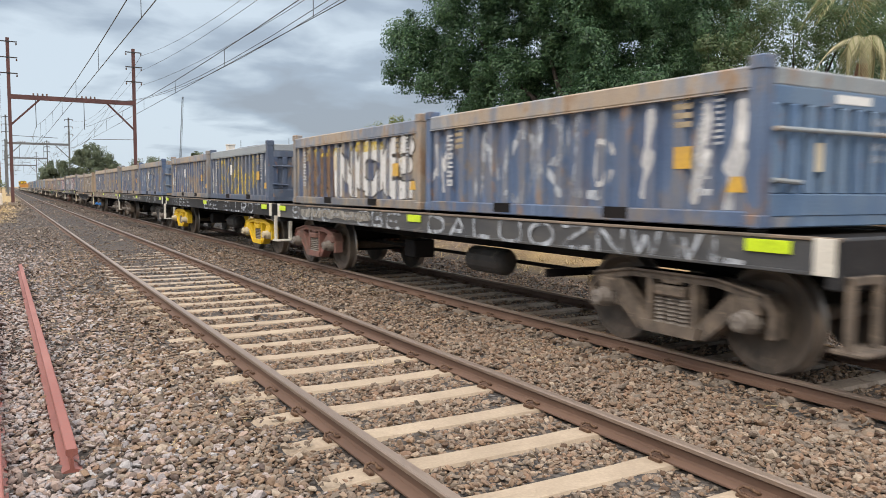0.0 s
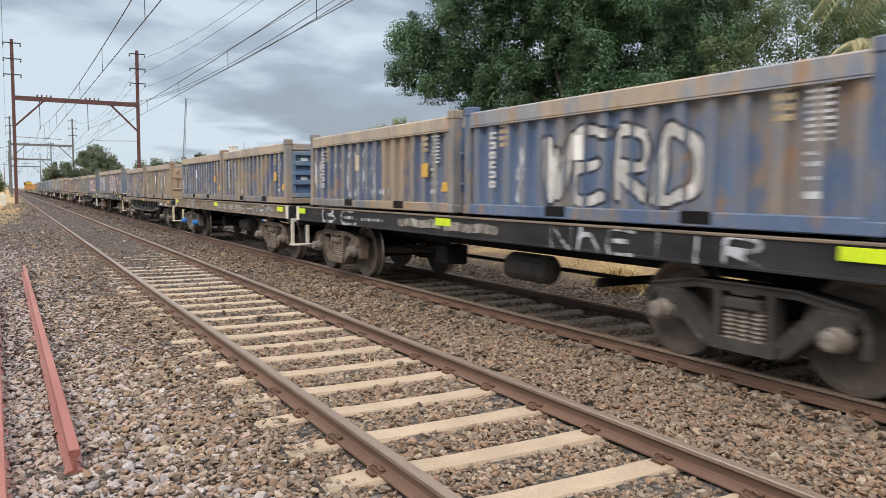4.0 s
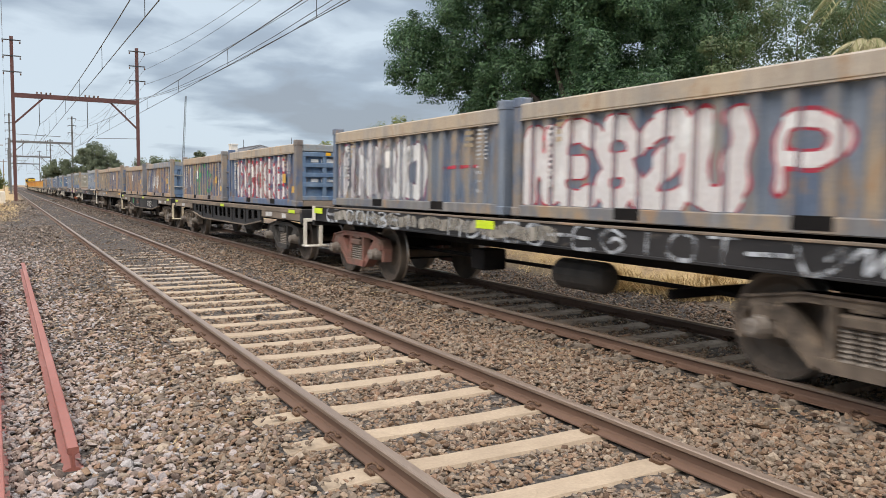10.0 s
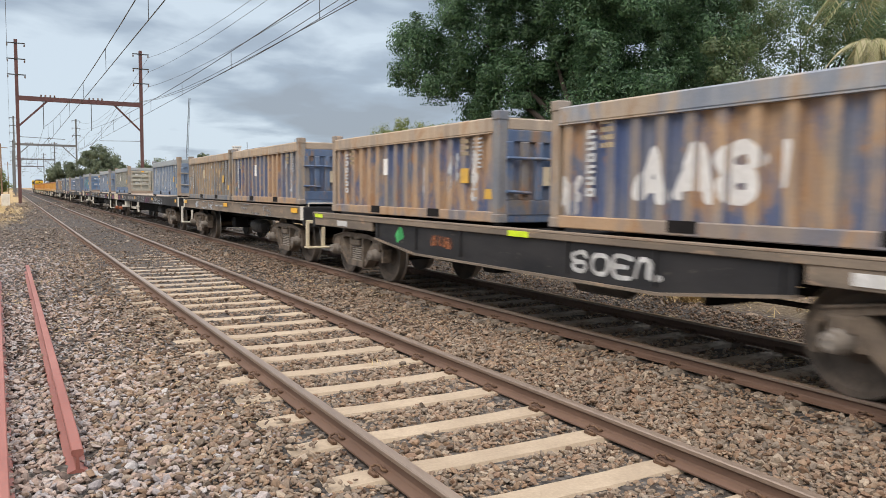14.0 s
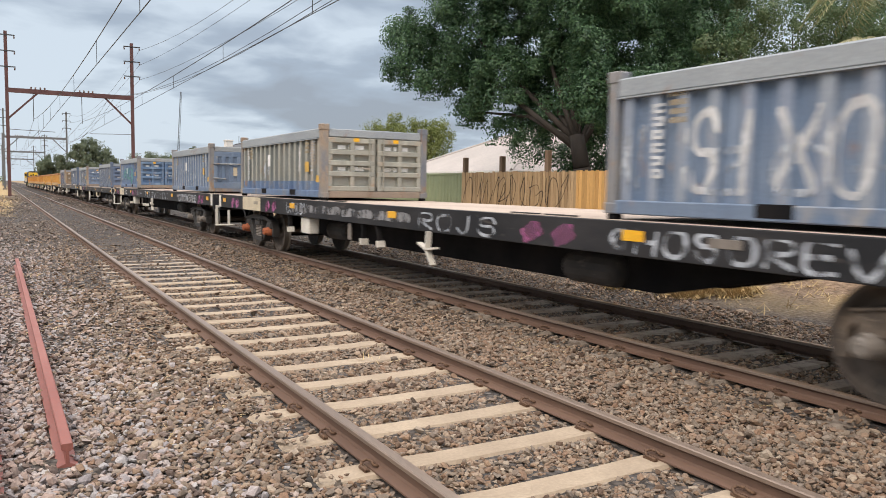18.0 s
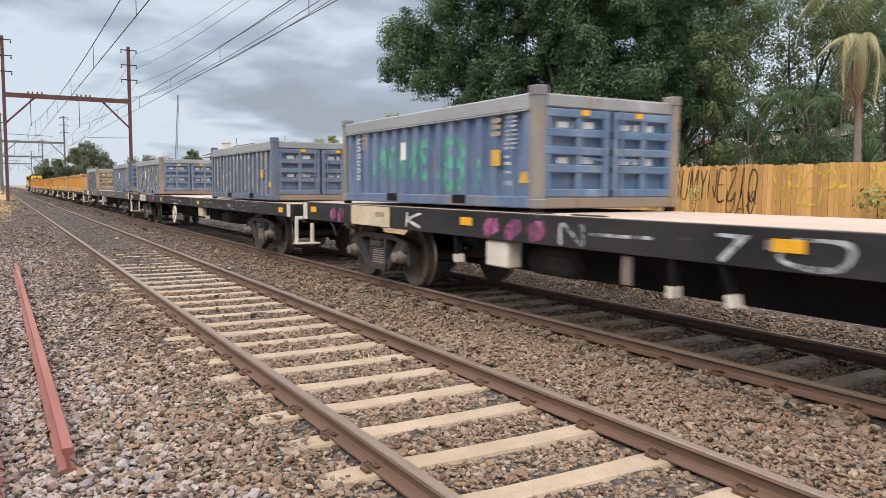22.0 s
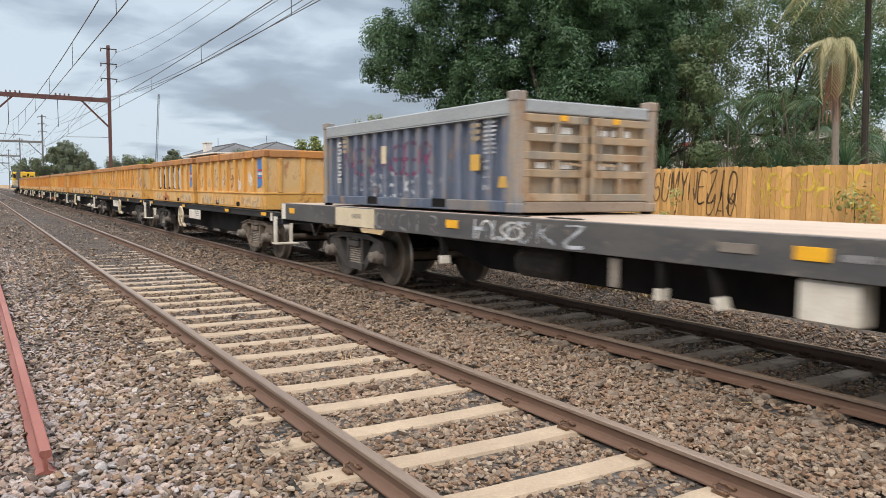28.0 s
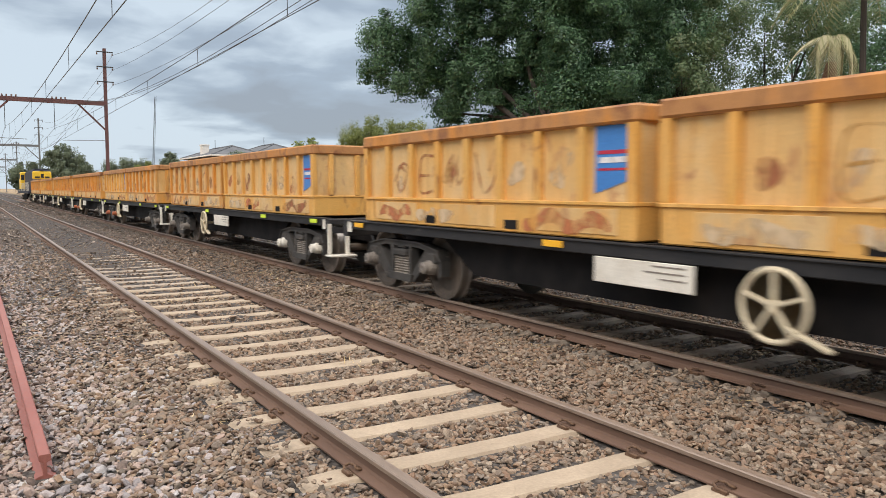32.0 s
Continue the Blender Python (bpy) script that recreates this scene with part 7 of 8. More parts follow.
def locomotive(place):
    w = thing("locomotive", "yellow and dark blue diesel locomotive at the train's tail", "locomotive")
    ROLLING.append((w, place))
    L = 22.4
    part("underframe", Solid().box(-1.45, 1.45, 0, L, 1.05, 1.35, 0.03), LOCO_BLUE, w)
    part("long_hood", Solid().box(-0.92, 0.92, 0.6, 15.6, 1.35, 3.72, 0.12).box(-0.7, 0.7, 1.5, 14, 3.72, 3.9, 0.05), LOCO_BLUE, w)
    part("hood_end", Solid().box(-0.95, 0.95, 0.35, 0.62, 1.35, 2.66, 0.08), LOCO_MAUVE, w, "dull mauve hood end")
    part("number_box", Solid().box(-0.96, 0.96, 0.33, 0.9, 2.68, 3.56, 0.08), LOCO_YELLOW, w, "yellow hood top with dark bars")
    for x, wide, z in ((-0.72, 0.5, 2.8), (-0.12, 0.3, 2.85), (0.3, 0.45, 2.8)):
        part("number_bar", Solid().box(x, x + wide, 0.322, 0.33, z, z + (0.45 if wide < 0.4 else 0.2)), STEEL_DARK, w)
    part("hood_lamp", Solid().box(-0.2, 0.2, 0.30, 0.6, 3.58, 3.8, 0.05), LOCO_BLUE, w)
    part("cab", Solid().box(-1.42, 1.42, 15.6, 18.8, 1.35, 3.75, 0.12), LOCO_YELLOW, w)
    part("cab_rear_window", Solid().box(-1.36, -0.98, 15.585, 15.6, 2.75, 3.4), STEEL_DARK, w, "dark cab window")
    part("cab_skirt", Solid().box(-1.432, 1.432, 15.588, 18.82, 1.35, 1.6, 0.01), LOCO_BLUE, w, "dark blue lower cab band")
    part("short_hood", Solid().box(-1.15, 1.15, 18.8, 21.9, 1.35, 3.1, 0.15), LOCO_YELLOW, w)
    part("fuel_tank", Solid().box(-1.25, 1.25, 7, 12, 0.35, 1.05, 0.15), UNDER, w)
    for y0, y1 in ((16.0, 16.9), (17.2, 18.2)):
        part("cab_window", Solid().box(-1.435, -1.418, y0, y1, 2.9, 3.6), STEEL_DARK, w, "dark cab window")
    r = Solid()
    for y in np.arange(0.4, 15.4, 1.6):
        r.tube((-1.4, float(y), 1.35), (-1.4, float(y), 2.3), 0.02, 6)
    r.tube((-1.4, 0.4, 2.3), (-1.4, 15.4, 2.3), 0.02, 6)
    part("handrail", r, WHITE, w)
    for y in (3.6, 18.4):
        make_bogie(w, y, place, BOGIE_BLACK, GREY_CAP, "")
    coupler(w, 0, -1)


locomotive(343.2)


# ---- beyond the line: fence, gardens, houses, trees ----
LEAF_A = stones("leaves_dark", [(0.042, 0.092, 0.050), (0.054, 0.114, 0.060), (0.074, 0.152, 0.074), (0.135, 0.245, 0.115), (0.056, 0.120, 0.060)], rough=0.45, gloss=0.42, thin=0.4)
LEAF_B = stones("leaves_olive", [(0.067, 0.109, 0.045), (0.104, 0.161, 0.069), (0.149, 0.204, 0.096), (0.075, 0.135, 0.059), (0.194, 0.217, 0.110)], rough=0.55, thin=0.35)
LEAF_C = stones("leaves_light", [(0.12, 0.155, 0.045), (0.19, 0.225, 0.07), (0.25, 0.28, 0.10), (0.15, 0.185, 0.06)], thin=0.35)
# paler, duller greens: the haze over far trees is put into the leaves
LEAF_HAZED = stones("leaves_hazed", [(0.10, 0.13, 0.085), (0.14, 0.175, 0.11), (0.19, 0.22, 0.14), (0.115, 0.15, 0.10)], thin=0.35)
LEAF_PALM = stones("palm_leaves", [(0.15, 0.18, 0.07), (0.25, 0.27, 0.13), (0.36, 0.35, 0.20), (0.13, 0.16, 0.07)], thin=0.35)
PALM_PALE = stones("palm_leaves_pale", [(0.30, 0.30, 0.15), (0.42, 0.40, 0.24), (0.50, 0.46, 0.30), (0.24, 0.27, 0.12)], thin=0.35)
BARK = surface("bark", (0.028, 0.023, 0.019), (0.05, 0.04, 0.033), 0.95, 0, 2.5, 30, (1, 1, 0.3), relief=0.6)
BARK_PALE = surface("bark_pale", (0.25, 0.22, 0.19), (0.17, 0.145, 0.12), 0.95, 0, 2.5, 30, (1, 1, 0.3), relief=0.5)
PALING = surface("paling_wood", (0.68, 0.40, 0.145), (0.59, 0.34, 0.12), 0.85, 0, 1.4, 30, (3, 3, 0.35), dirt=(0.34, 0.19, 0.07), dirt_at=0.63, vary=0.28)
PALING_OLD = surface("paling_old", (0.52, 0.36, 0.20), (0.44, 0.30, 0.165), 0.9, 0, 1.4, 30, (3, 3, 0.35), dirt=(0.2, 0.13, 0.08), dirt_at=0.6, vary=0.3)
POST_WOOD = surface("post_wood", (0.26, 0.175, 0.115), (0.2, 0.135, 0.09), 0.9, 0, 2, 30, (2, 2, 0.4))
SHEET = surface("fence_sheet_green", (0.30, 0.34, 0.20), (0.26, 0.30, 0.175), 0.6, 0, 1.5, 30)
ROOF_PALE = surface("roof_pale", (0.44, 0.395, 0.365), (0.38, 0.345, 0.32), 0.8, 0, 0.7, 12)
ROOF_DARK = surface("roof_slate", (0.085, 0.09, 0.10), (0.12, 0.125, 0.135), 0.8, 0, 1.0, 12)
BRICK = surface("house_brick", (0.20, 0.12, 0.09), (0.26, 0.17, 0.13), 0.9, 0, 2, 20)
RENDER = surface("house_render", (0.74, 0.71, 0.66), (0.66, 0.63, 0.58), 0.85, 0, 1.0, 20)
GLASS_DARK = surface("window_dark", (0.02, 0.025, 0.03), (0.04, 0.045, 0.05), 0.15, 0, 1, 10, relief=0)
SIGN_RED = surface("sign_red", (0.48, 0.06, 0.05), (0.4, 0.05, 0.045), 0.6, 0, 2, 20, relief=0)
STRAW = stones("dry_grass", [(0.47, 0.35, 0.17), (0.58, 0.44, 0.23), (0.36, 0.26, 0.12), (0.66, 0.53, 0.31)])
WEED = stones("weed_leaves", [(0.18, 0.20, 0.06), (0.27, 0.28, 0.09), (0.33, 0.30, 0.11)])


def crown_mesh(name, blobs, count, size, m, seed, droop=0.0, clump=0.35, each=150):
    """Small folded leaves in clumps through the blobs (x, y, z, r)."""
    rng = np.random.default_rng(seed)
    b = np.array(blobs, float)
    w = b[:, 3] ** 2
    nc = max(8, count // each)
    pick = rng.choice(len(b), nc, p=w / w.sum())
    d = rng.normal(size=(nc, 3))
    d /= np.linalg.norm(d, axis=1)[:, None]
    rad = b[pick, 3] * rng.uniform(0.15, 1.0, nc) ** (0.3 if each > 500 else 0.5) * rng.uniform(0.82, 1.0, nc)
    mid = b[pick, :3] + d * rad[:, None] * [1, 1, 0.9]
    own = rng.integers(0, nc, count)
    spread = clump * rng.uniform(0.5, 1.3, nc)
    p = mid[own] + np.clip(rng.normal(size=(count, 3)), -1.25, 1.25) * (spread[own] * 0.58)[:, None]
    p[:, 2] -= droop * np.abs(rng.normal(size=count)) * spread[own]
    L = size * rng.uniform(0.6, 1.4, count)
    # leaves face out of their clump and up to the light, with a wide scatter
    out = (p - mid[own]) / (spread[own] * 0.6)[:, None] + (mid[own] - b[pick[own], :3]) / b[pick[own], 3][:, None]
    nz = out + [0, 0, 0.7] + rng.normal(size=(count, 3)) * 0.55
    nz /= np.linalg.norm(nz, axis=1)[:, None]
    r = rng.normal(size=(count, 3))
    ax = np.cross(nz, r)
    ax /= np.linalg.norm(ax, axis=1)[:, None]
    ay = np.cross(nz, ax)
    base = np.array([(0, -0.5, 0), (0.28, 0, 0.06), (0, 0.5, 0), (-0.28, 0, 0.06)])
    v = (base[None, :, 0:1] * ax[:, None] + base[None, :, 1:2] * ay[:, None] + base[None, :, 2:3] * nz[:, None]) * L[:, None, None] + p[:, None, :]
    f = np.arange(count * 4)
    return array_mesh(name, v.reshape(-1, 3), f, 4, [m])


def limb(s, pts, r0, r1, seg=8):
    n = len(pts) - 1
    for k in range(n):
        s.tube(pts[k], pts[k + 1], r0 + (r1 - r0) * k / n, seg, r0 + (r1 - r0) * (k + 1) / n)


def tree(name, label, root, blobs, count, size, leaf, bark, r, seed, droop=0.0, clump=0.35, lean=(0, 0)):
    t = thing(name, label, "tree")
    rng = random.Random(seed)
    top = max(b[2] for b in blobs)
    fork = Vector((root[0] + lean[0], root[1] + lean[1], root[2] + 0.35 * (top - root[2])))
    s = Solid()
    mids = [Vector(root), Vector(root).lerp(fork, 0.3) + Vector((0.05, 0.04, 0)), Vector(root).lerp(fork, 0.7) - Vector((0.04, 0.05, 0)), fork]
    s.tube(Vector(root) - Vector((0, 0, 0.2)), Vector(root) + Vector((0, 0, 0.25)), r * 1.5, 10, r * 1.1)
    limb(s, mids, r * 1.1, r * 0.75, 10)
    part("trunk", s, bark, t, smooth=True)
    for b in blobs[:9]:
        e = Vector(b[:3])
        k = fork.lerp(e, 0.5) + Vector((rng.uniform(-0.3, 0.3), rng.uniform(-0.3, 0.3), rng.uniform(-0.1, 0.4)))
        s = Solid()
        limb(s, [fork.lerp(mids[2], rng.uniform(0, 0.5)), k, e], r * 0.36, r * 0.08, 7)
        part("limb", s, bark, t, smooth=True)
    part("crown", crown_mesh("crown", blobs, count, size, leaf, seed, droop, clump, 420 if count > 150000 else 150), None, t)
    return t


tree("broad_tree", "broad dark green tree leaning over the paling fence", (13.05, 14.9, 0.3), [
    (10.6, 19.2, 5.2, 1.45), (11.4, 18.4, 6.1, 1.9), (12.3, 17.8, 4.5, 1.55), (11.7, 18.2, 3.8, 0.9), (12.9, 17.0, 6.0, 2.1), (13.4, 16.6, 4.1, 1.3),
    (14.2, 15.8, 5.7, 2.1), (15.0, 15.1, 4.6, 1.35), (13.4, 16.8, 8.2, 2.5), (11.6, 18.1, 7.8, 2.2), (10.05, 19.4, 5.95, 0.85), (15.0, 15.2, 7.7, 2.4),
    (10.7, 19.0, 4.8, 0.7), (15.9, 14.4, 5.9, 1.4), (13.6, 16.2, 3.5, 0.75), (12.9, 16.9, 3.6, 0.7), (14.6, 15.5, 3.9, 0.9), (14.0, 15.9, 3.4, 0.6), (11.3, 18.4, 4.7, 0.9), (12.6, 17.3, 3.45, 0.6), (12.0, 17.6, 5.2, 1.6), (15.6, 14.6, 3.9, 0.8), (12.1, 14.3, 4.9, 1.0), (12.3, 14.2, 3.9, 0.75), (12.7, 14.4, 6.2, 1.2), (13.1, 13.7, 4.4, 0.8), (12.2, 14.9, 7.2, 1.2), (16.2, 15.4, 6.4, 1.3), (16.5, 15.0, 7.8, 1.4), (16.3, 15.2, 5.0, 1.1), (13.6, 16.2, 5.0, 1.5), (14.6, 15.4, 6.8, 1.6)],
     400000, 0.072, LEAF_A, BARK, 0.26, 5, lean=(-0.2, 0.5), clump=0.36)
tree("lacy_tree", "tall olive-green lacy tree behind the paling fence", (17.5, 16.4, 0.3), [
    (17.85, 16.0, 4.8, 1.1), (18.1, 15.7, 6.1, 1.3), (18.5, 15.3, 4.3, 1.0), (17.8, 16.1, 3.7, 0.8), (18.6, 15.1, 6.6, 1.3), (18.9, 14.8, 3.3, 0.7), (18.4, 15.3, 5.3, 1.1), (18.2, 15.6, 7.6, 1.4), (16.9, 16.4, 5.6, 1.1), (17.1, 16.3, 7.0, 1.2)],
     48000, 0.075, LEAF_B, BARK, 0.20, 8, 0.6, 0.30)
tree("lacy_tree", "olive-green tree with gaps of sky behind the fence", (21.3, 14.9, 0.3), [
    (20.8, 15.6, 4.6, 1.2), (21.0, 15.2, 6.5, 1.6), (21.5, 14.6, 4.1, 1.2), (21.6, 14.4, 5.8, 1.4), (20.7, 15.8, 3.5, 0.9), (21.9, 14.0, 6.8, 1.6), (22.3, 13.4, 4.9, 1.2), (21.3, 14.9, 3.2, 0.8), (22.4, 13.2, 3.4, 1.0), (21.9, 14.0, 3.4, 0.8), (21.5, 14.6, 8.2, 1.6)],
     34000, 0.08, LEAF_B, BARK, 0.18, 9, 0.6, 0.34)
tree("understory_tree", "dark twiggy understory tree behind the paling fence", (16.3, 17.6, 0.3), [
    (15.6, 17.9, 3.0, 0.8), (16.4, 17.3, 3.3, 0.9), (17.2, 16.6, 2.9, 0.8), (16.0, 17.6, 2.3, 0.7), (17.0, 16.9, 2.2, 0.7), (15.2, 18.6, 2.7, 0.8), (14.4, 19.4, 3.2, 0.8), (17.9, 15.9, 2.6, 0.7), (16.4, 17.4, 4.1, 0.8)],
     26000, 0.07, LEAF_A, BARK, 0.09, 31, 0.2, 0.34)
tree("garden_tree", "dense dark garden tree behind the low white house", (24.6, 23.2, 0.3), [(24.4, 23.4, 4.6, 1.5), (24.0, 24.2, 6.4, 1.6), (25.6, 22.2, 5.4, 1.5), (24.8, 22.6, 7.6, 1.5), (25.8, 21.4, 8.4, 1.4), (23.6, 23.0, 8.8, 1.5), (26.0, 21.0, 3.9, 1.2)],
     30000, 0.11, LEAF_A, BARK, 0.2, 51, 0.3, 0.5)
tree("garden_tree", "tall dark garden tree with gaps of sky behind the palms", (26.2, 17.4, 0.3), [(26.0, 18.6, 5.0, 1.2), (26.2, 17.4, 4.6, 1.3), (26.0, 16.4, 5.8, 1.3), (26.4, 15.4, 5.0, 1.4), (26.0, 15.0, 7.0, 1.4), (26.4, 16.2, 8.3, 1.5), (26.0, 17.8, 9.0, 1.4), (25.6, 14.2, 6.0, 1.2)],
     30000, 0.11, LEAF_A, BARK, 0.18, 52, 0.3, 0.5)
tree("small_tree", "thin olive sapling by the paling fence", (14.9, 13.0, 0.3), [(15.0, 12.9, 4.6, 0.55), (15.2, 12.6, 4.1, 0.5), (14.9, 13.1, 5.1, 0.45), (15.4, 12.5, 5.0, 0.4), (15.1, 12.8, 3.4, 0.5), (15.2, 12.8, 2.7, 0.45)],
     7000, 0.08, LEAF_B, BARK, 0.07, 12, 0.3, 0.22)
tree("willow", "light green willow-like tree behind the houses", (21.5, 43.0, 0.3), [(20.3, 43.5, 4.9, 1.0), (21.2, 43.0, 5.2, 1.2), (22.1, 42.4, 5.0, 1.3), (22.6, 41.0, 4.4, 1.3), (23.4, 41.6, 4.8, 1.4), (22.6, 40.6, 3.2, 1.2), (20.6, 43.2, 3.4, 1.1), (21.6, 42.6, 3.2, 1.2), (20.0, 43.8, 4.0, 0.9), (22.2, 42.0, 2.4, 1.2)],
     42000, 0.12, LEAF_C, BARK, 0.2, 14, 0.9, 0.42)
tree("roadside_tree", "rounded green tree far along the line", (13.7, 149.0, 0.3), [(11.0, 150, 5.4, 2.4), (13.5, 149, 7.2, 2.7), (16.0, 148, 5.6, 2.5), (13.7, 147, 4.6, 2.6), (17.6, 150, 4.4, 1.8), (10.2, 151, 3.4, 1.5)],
     26000, 0.27, LEAF_HAZED, BARK, 0.35, 15, 0.2, 0.75)
tree("garden_tree", "small yellow-green tree before the slate roof", (17.9, 58.0, 0.3), [(17.5, 58, 4.0, 0.6), (18.1, 58.2, 4.1, 0.55), (17.8, 57.8, 3.4, 0.8)], 5000, 0.11, LEAF_B, BARK, 0.08, 21, 0.1, 0.4)
tree("roadside_tree", "small dark tree beside the line", (19.6, 92.0, 0.3), [(19.2, 92, 4.6, 0.9), (19.7, 92, 5.2, 0.8), (20.2, 91.5, 4.3, 0.9)], 7000, 0.17, LEAF_HAZED, BARK, 0.12, 16, 0.1, 0.4)
tree("shrub_tree", "yellow-green bushy tree beside the line", (17.3, 96.0, 0.3), [(16.6, 96, 3.6, 1.1), (17.6, 96, 4.0, 1.2), (18.6, 95, 3.5, 1.2)], 3600, 0.25, LEAF_C, BARK, 0.12, 17, 0.2, 0.5)
tree("roadside_tree", "dark spreading tree beside the line", (20.5, 128, 0.3), [(18.6, 128, 4.6, 1.6), (20.6, 128, 5.2, 1.7), (23, 127, 4.6, 1.8), (25, 126, 4.0, 1.6)], 12000, 0.24, LEAF_HAZED, BARK, 0.2, 18, 0.2, 0.7)
tree("roadside_tree", "dark tree far along the line", (12.0, 228, 0.3), [(9.6, 229, 5.2, 2.6), (12.4, 228, 6.6, 2.8), (15.2, 227, 5.2, 2.6), (11.5, 230, 3.6, 2.6)], 12000, 0.4, LEAF_HAZED, BARK, 0.4, 19, 0.2, 1.1)
tree("roadside_tree", "green tree beside the far end of the line", (-2.2, 190, -0.2), [(-1.4, 190, 2.6, 1.7), (-2.6, 189, 4.2, 2.2), (-4.6, 190, 4.4, 2.4), (-3.4, 191, 2.4, 2.0)], 9000, 0.3, LEAF_C, BARK, 0.25, 20, 0.2, 0.8)
tree("roadside_tree", "green tree behind the dark-roofed house", (28.5, 70, 0.3), [(27.0, 70, 4.6, 1.5), (28.6, 70, 5.3, 1.6), (30.2, 69, 4.6, 1.6)], 4200, 0.3, LEAF_C, BARK, 0.2, 21, 0.3, 0.6)


def frond(s, root, yaw, rise, length, leaflets=22, hang=0.75):
    """A feather frond: a bowed midrib with paired leaflets."""
    d = Vector((math.cos(yaw), math.sin(yaw), 0))
    side = Vector((-d.y, d.x, 0))
    last = Vector(root)
    for k in range(1, leaflets + 1):
        u = k / leaflets
        p = Vector(root) + d * (length * u * (1 - 0.18 * u) * (1 if hang < 1 else 1.1 - 0.7 * u)) + Vector((0, 0, rise * u - (rise + hang * length) * u * u * (0.75 if hang < 1 else 0.9)))
        s.tube(last, p, 0.014 * (1 - 0.7 * u) + 0.003, 4)
        w = length * 0.34 * (1 - 0.75 * abs(u - 0.35))
        for e in (-1, 1):
            tip = p + side * e * w * 0.8 + d * w * 0.35 - Vector((0, 0, w * (0.55 if hang < 1 else 1.3)))
            n = (tip - p).cross(Vector((0, 0, 1))).normalized() * 0.016
            s.add([p - n, p + n, tip], [(0, 1, 2)])
        last = p


def palm(name, label, root, top, count, length, seed, skirt=True):
    t = thing(name, label, "palm")
    rng = random.Random(seed)
    s = Solid()
    a, b = Vector(root), Vector(top)
    n = 14
    for k in range(n):
        p, q = a.lerp(b, k / n), a.lerp(b, (k + 1) / n)
        s.tube(p, q, 0.085 - 0.02 * k / n, 8, 0.078 - 0.02 * k / n)
    part("trunk", s, BARK_PALE if skirt else BARK, t)
    for k in range(count):
        f = Solid()
        frond(f, top, math.tau * k / count + rng.uniform(-0.2, 0.2), rng.uniform(-0.1, 0.8) * length * 0.7, length * rng.uniform(0.8, 1.1), hang=rng.uniform(0.7, 1.5) if skirt else 0.75)
        part("frond", f, PALM_PALE if skirt else LEAF_PALM, t)
    if skirt:
        f = Solid()
        for k in range(44):
            yaw = rng.uniform(0, math.tau)
            e = b + Vector((math.cos(yaw) * 0.16 - 0.06, math.sin(yaw) * 0.16, -rng.uniform(0.9, 1.7)))
            f.beam(b + Vector((math.cos(yaw) * 0.09, math.sin(yaw) * 0.09, -0.5)), e, 0.022, 0.008)
        tagged(part("dead_fronds", f, surface("dead_frond", (0.26, 0.13, 0.085), (0.19, 0.11, 0.075), 0.9, 0, 3, 30), t, "hanging reddish dead fronds"), kind="stuff")


palm("palm_tree", "slim palm with drooping pale fronds behind the fence", (14.98, 9.1, 0.35), (14.9, 9.22, 4.75), 9, 1.0, 3)
palm("palm_tree", "tall palm whose fronds hang over the fence", (16.95, 9.65, 0.35), (16.85, 9.75, 6.5), 16, 2.1, 4, False)


def cane_palm(x, y, z0, spread, hgt, count, seed):
    t = thing("cane_palm", "feathery clump of green cane palm behind the fence", "palm")
    rng = random.Random(seed)
    for k in range(count // 4):
        e = (x + rng.uniform(-spread, spread), y + rng.uniform(-spread, spread), z0 + hgt * rng.uniform(0.45, 0.9))
        stem = Solid().tube((x + rng.uniform(-0.3, 0.3), y + rng.uniform(-0.3, 0.3), 0.3), e, 0.035, 6, 0.022)
        part("stem", stem, BARK_PALE, t)
        for i in range(4):
            f = Solid()
            frond(f, e, rng.uniform(0, math.tau), rng.uniform(0.2, 1.0), rng.uniform(0.9, 1.5), 20)
            part("frond", f, rng.choice((LEAF_A, LEAF_B)), t)


cane_palm(18.0, 13.9, 0.4, 0.7, 4.4, 28, 1)
cane_palm(18.6, 12.4, 0.4, 0.9, 4.2, 32, 3)
cane_palm(19.4, 11.0, 0.4, 0.9, 3.4, 28, 5)


for x, y, z, seed, label in ((17.6, 11.9, 2.5, 41, "dusty olive garden shrub behind the fence"), (18.6, 12.9, 2.9, 42, "tangled olive shrub behind the fence"), (18.3, 10.6, 2.4, 43, "dusty olive garden shrub behind the fence"), (20.5, 12.0, 3.2, 44, "tangled olive shrub behind the fence")):
    tree("garden_shrub", label, (x, y, 0.3), [(x + 0.5 * math.cos(k * 2.4 + seed), y + 0.5 * math.sin(k * 2.4 + seed), z * (0.55 + 0.09 * k), 0.62 - 0.04 * k) for k in range(7)], 9000, 0.06, LEAF_B, BARK, 0.05, seed, 0.6, 0.30)


def yucca(x, y, z, r, seed):
    t = thing("spiky_shrub", "dark spiky shrub behind the fence", "shrub")
    rng = random.Random(seed)
    s = Solid()
    for k in range(60):
        yaw, up = rng.uniform(0, math.tau), rng.uniform(0.1, 1.4)
        d = Vector((math.cos(yaw) * math.cos(up), math.sin(yaw) * math.cos(up), math.sin(up)))
        n = d.cross(Vector((0, 0, 1))).normalized() * 0.025
        e = Vector((x, y, z)) + d * r * rng.uniform(0.7, 1.1)
        s.add([Vector((x, y, z)) - n, Vector((x, y, z)) + n, e], [(0, 1, 2)])
    s.tube((x, y, 0.3), (x, y, z), 0.07, 8)
    part("leaves", s, LEAF_A, t)


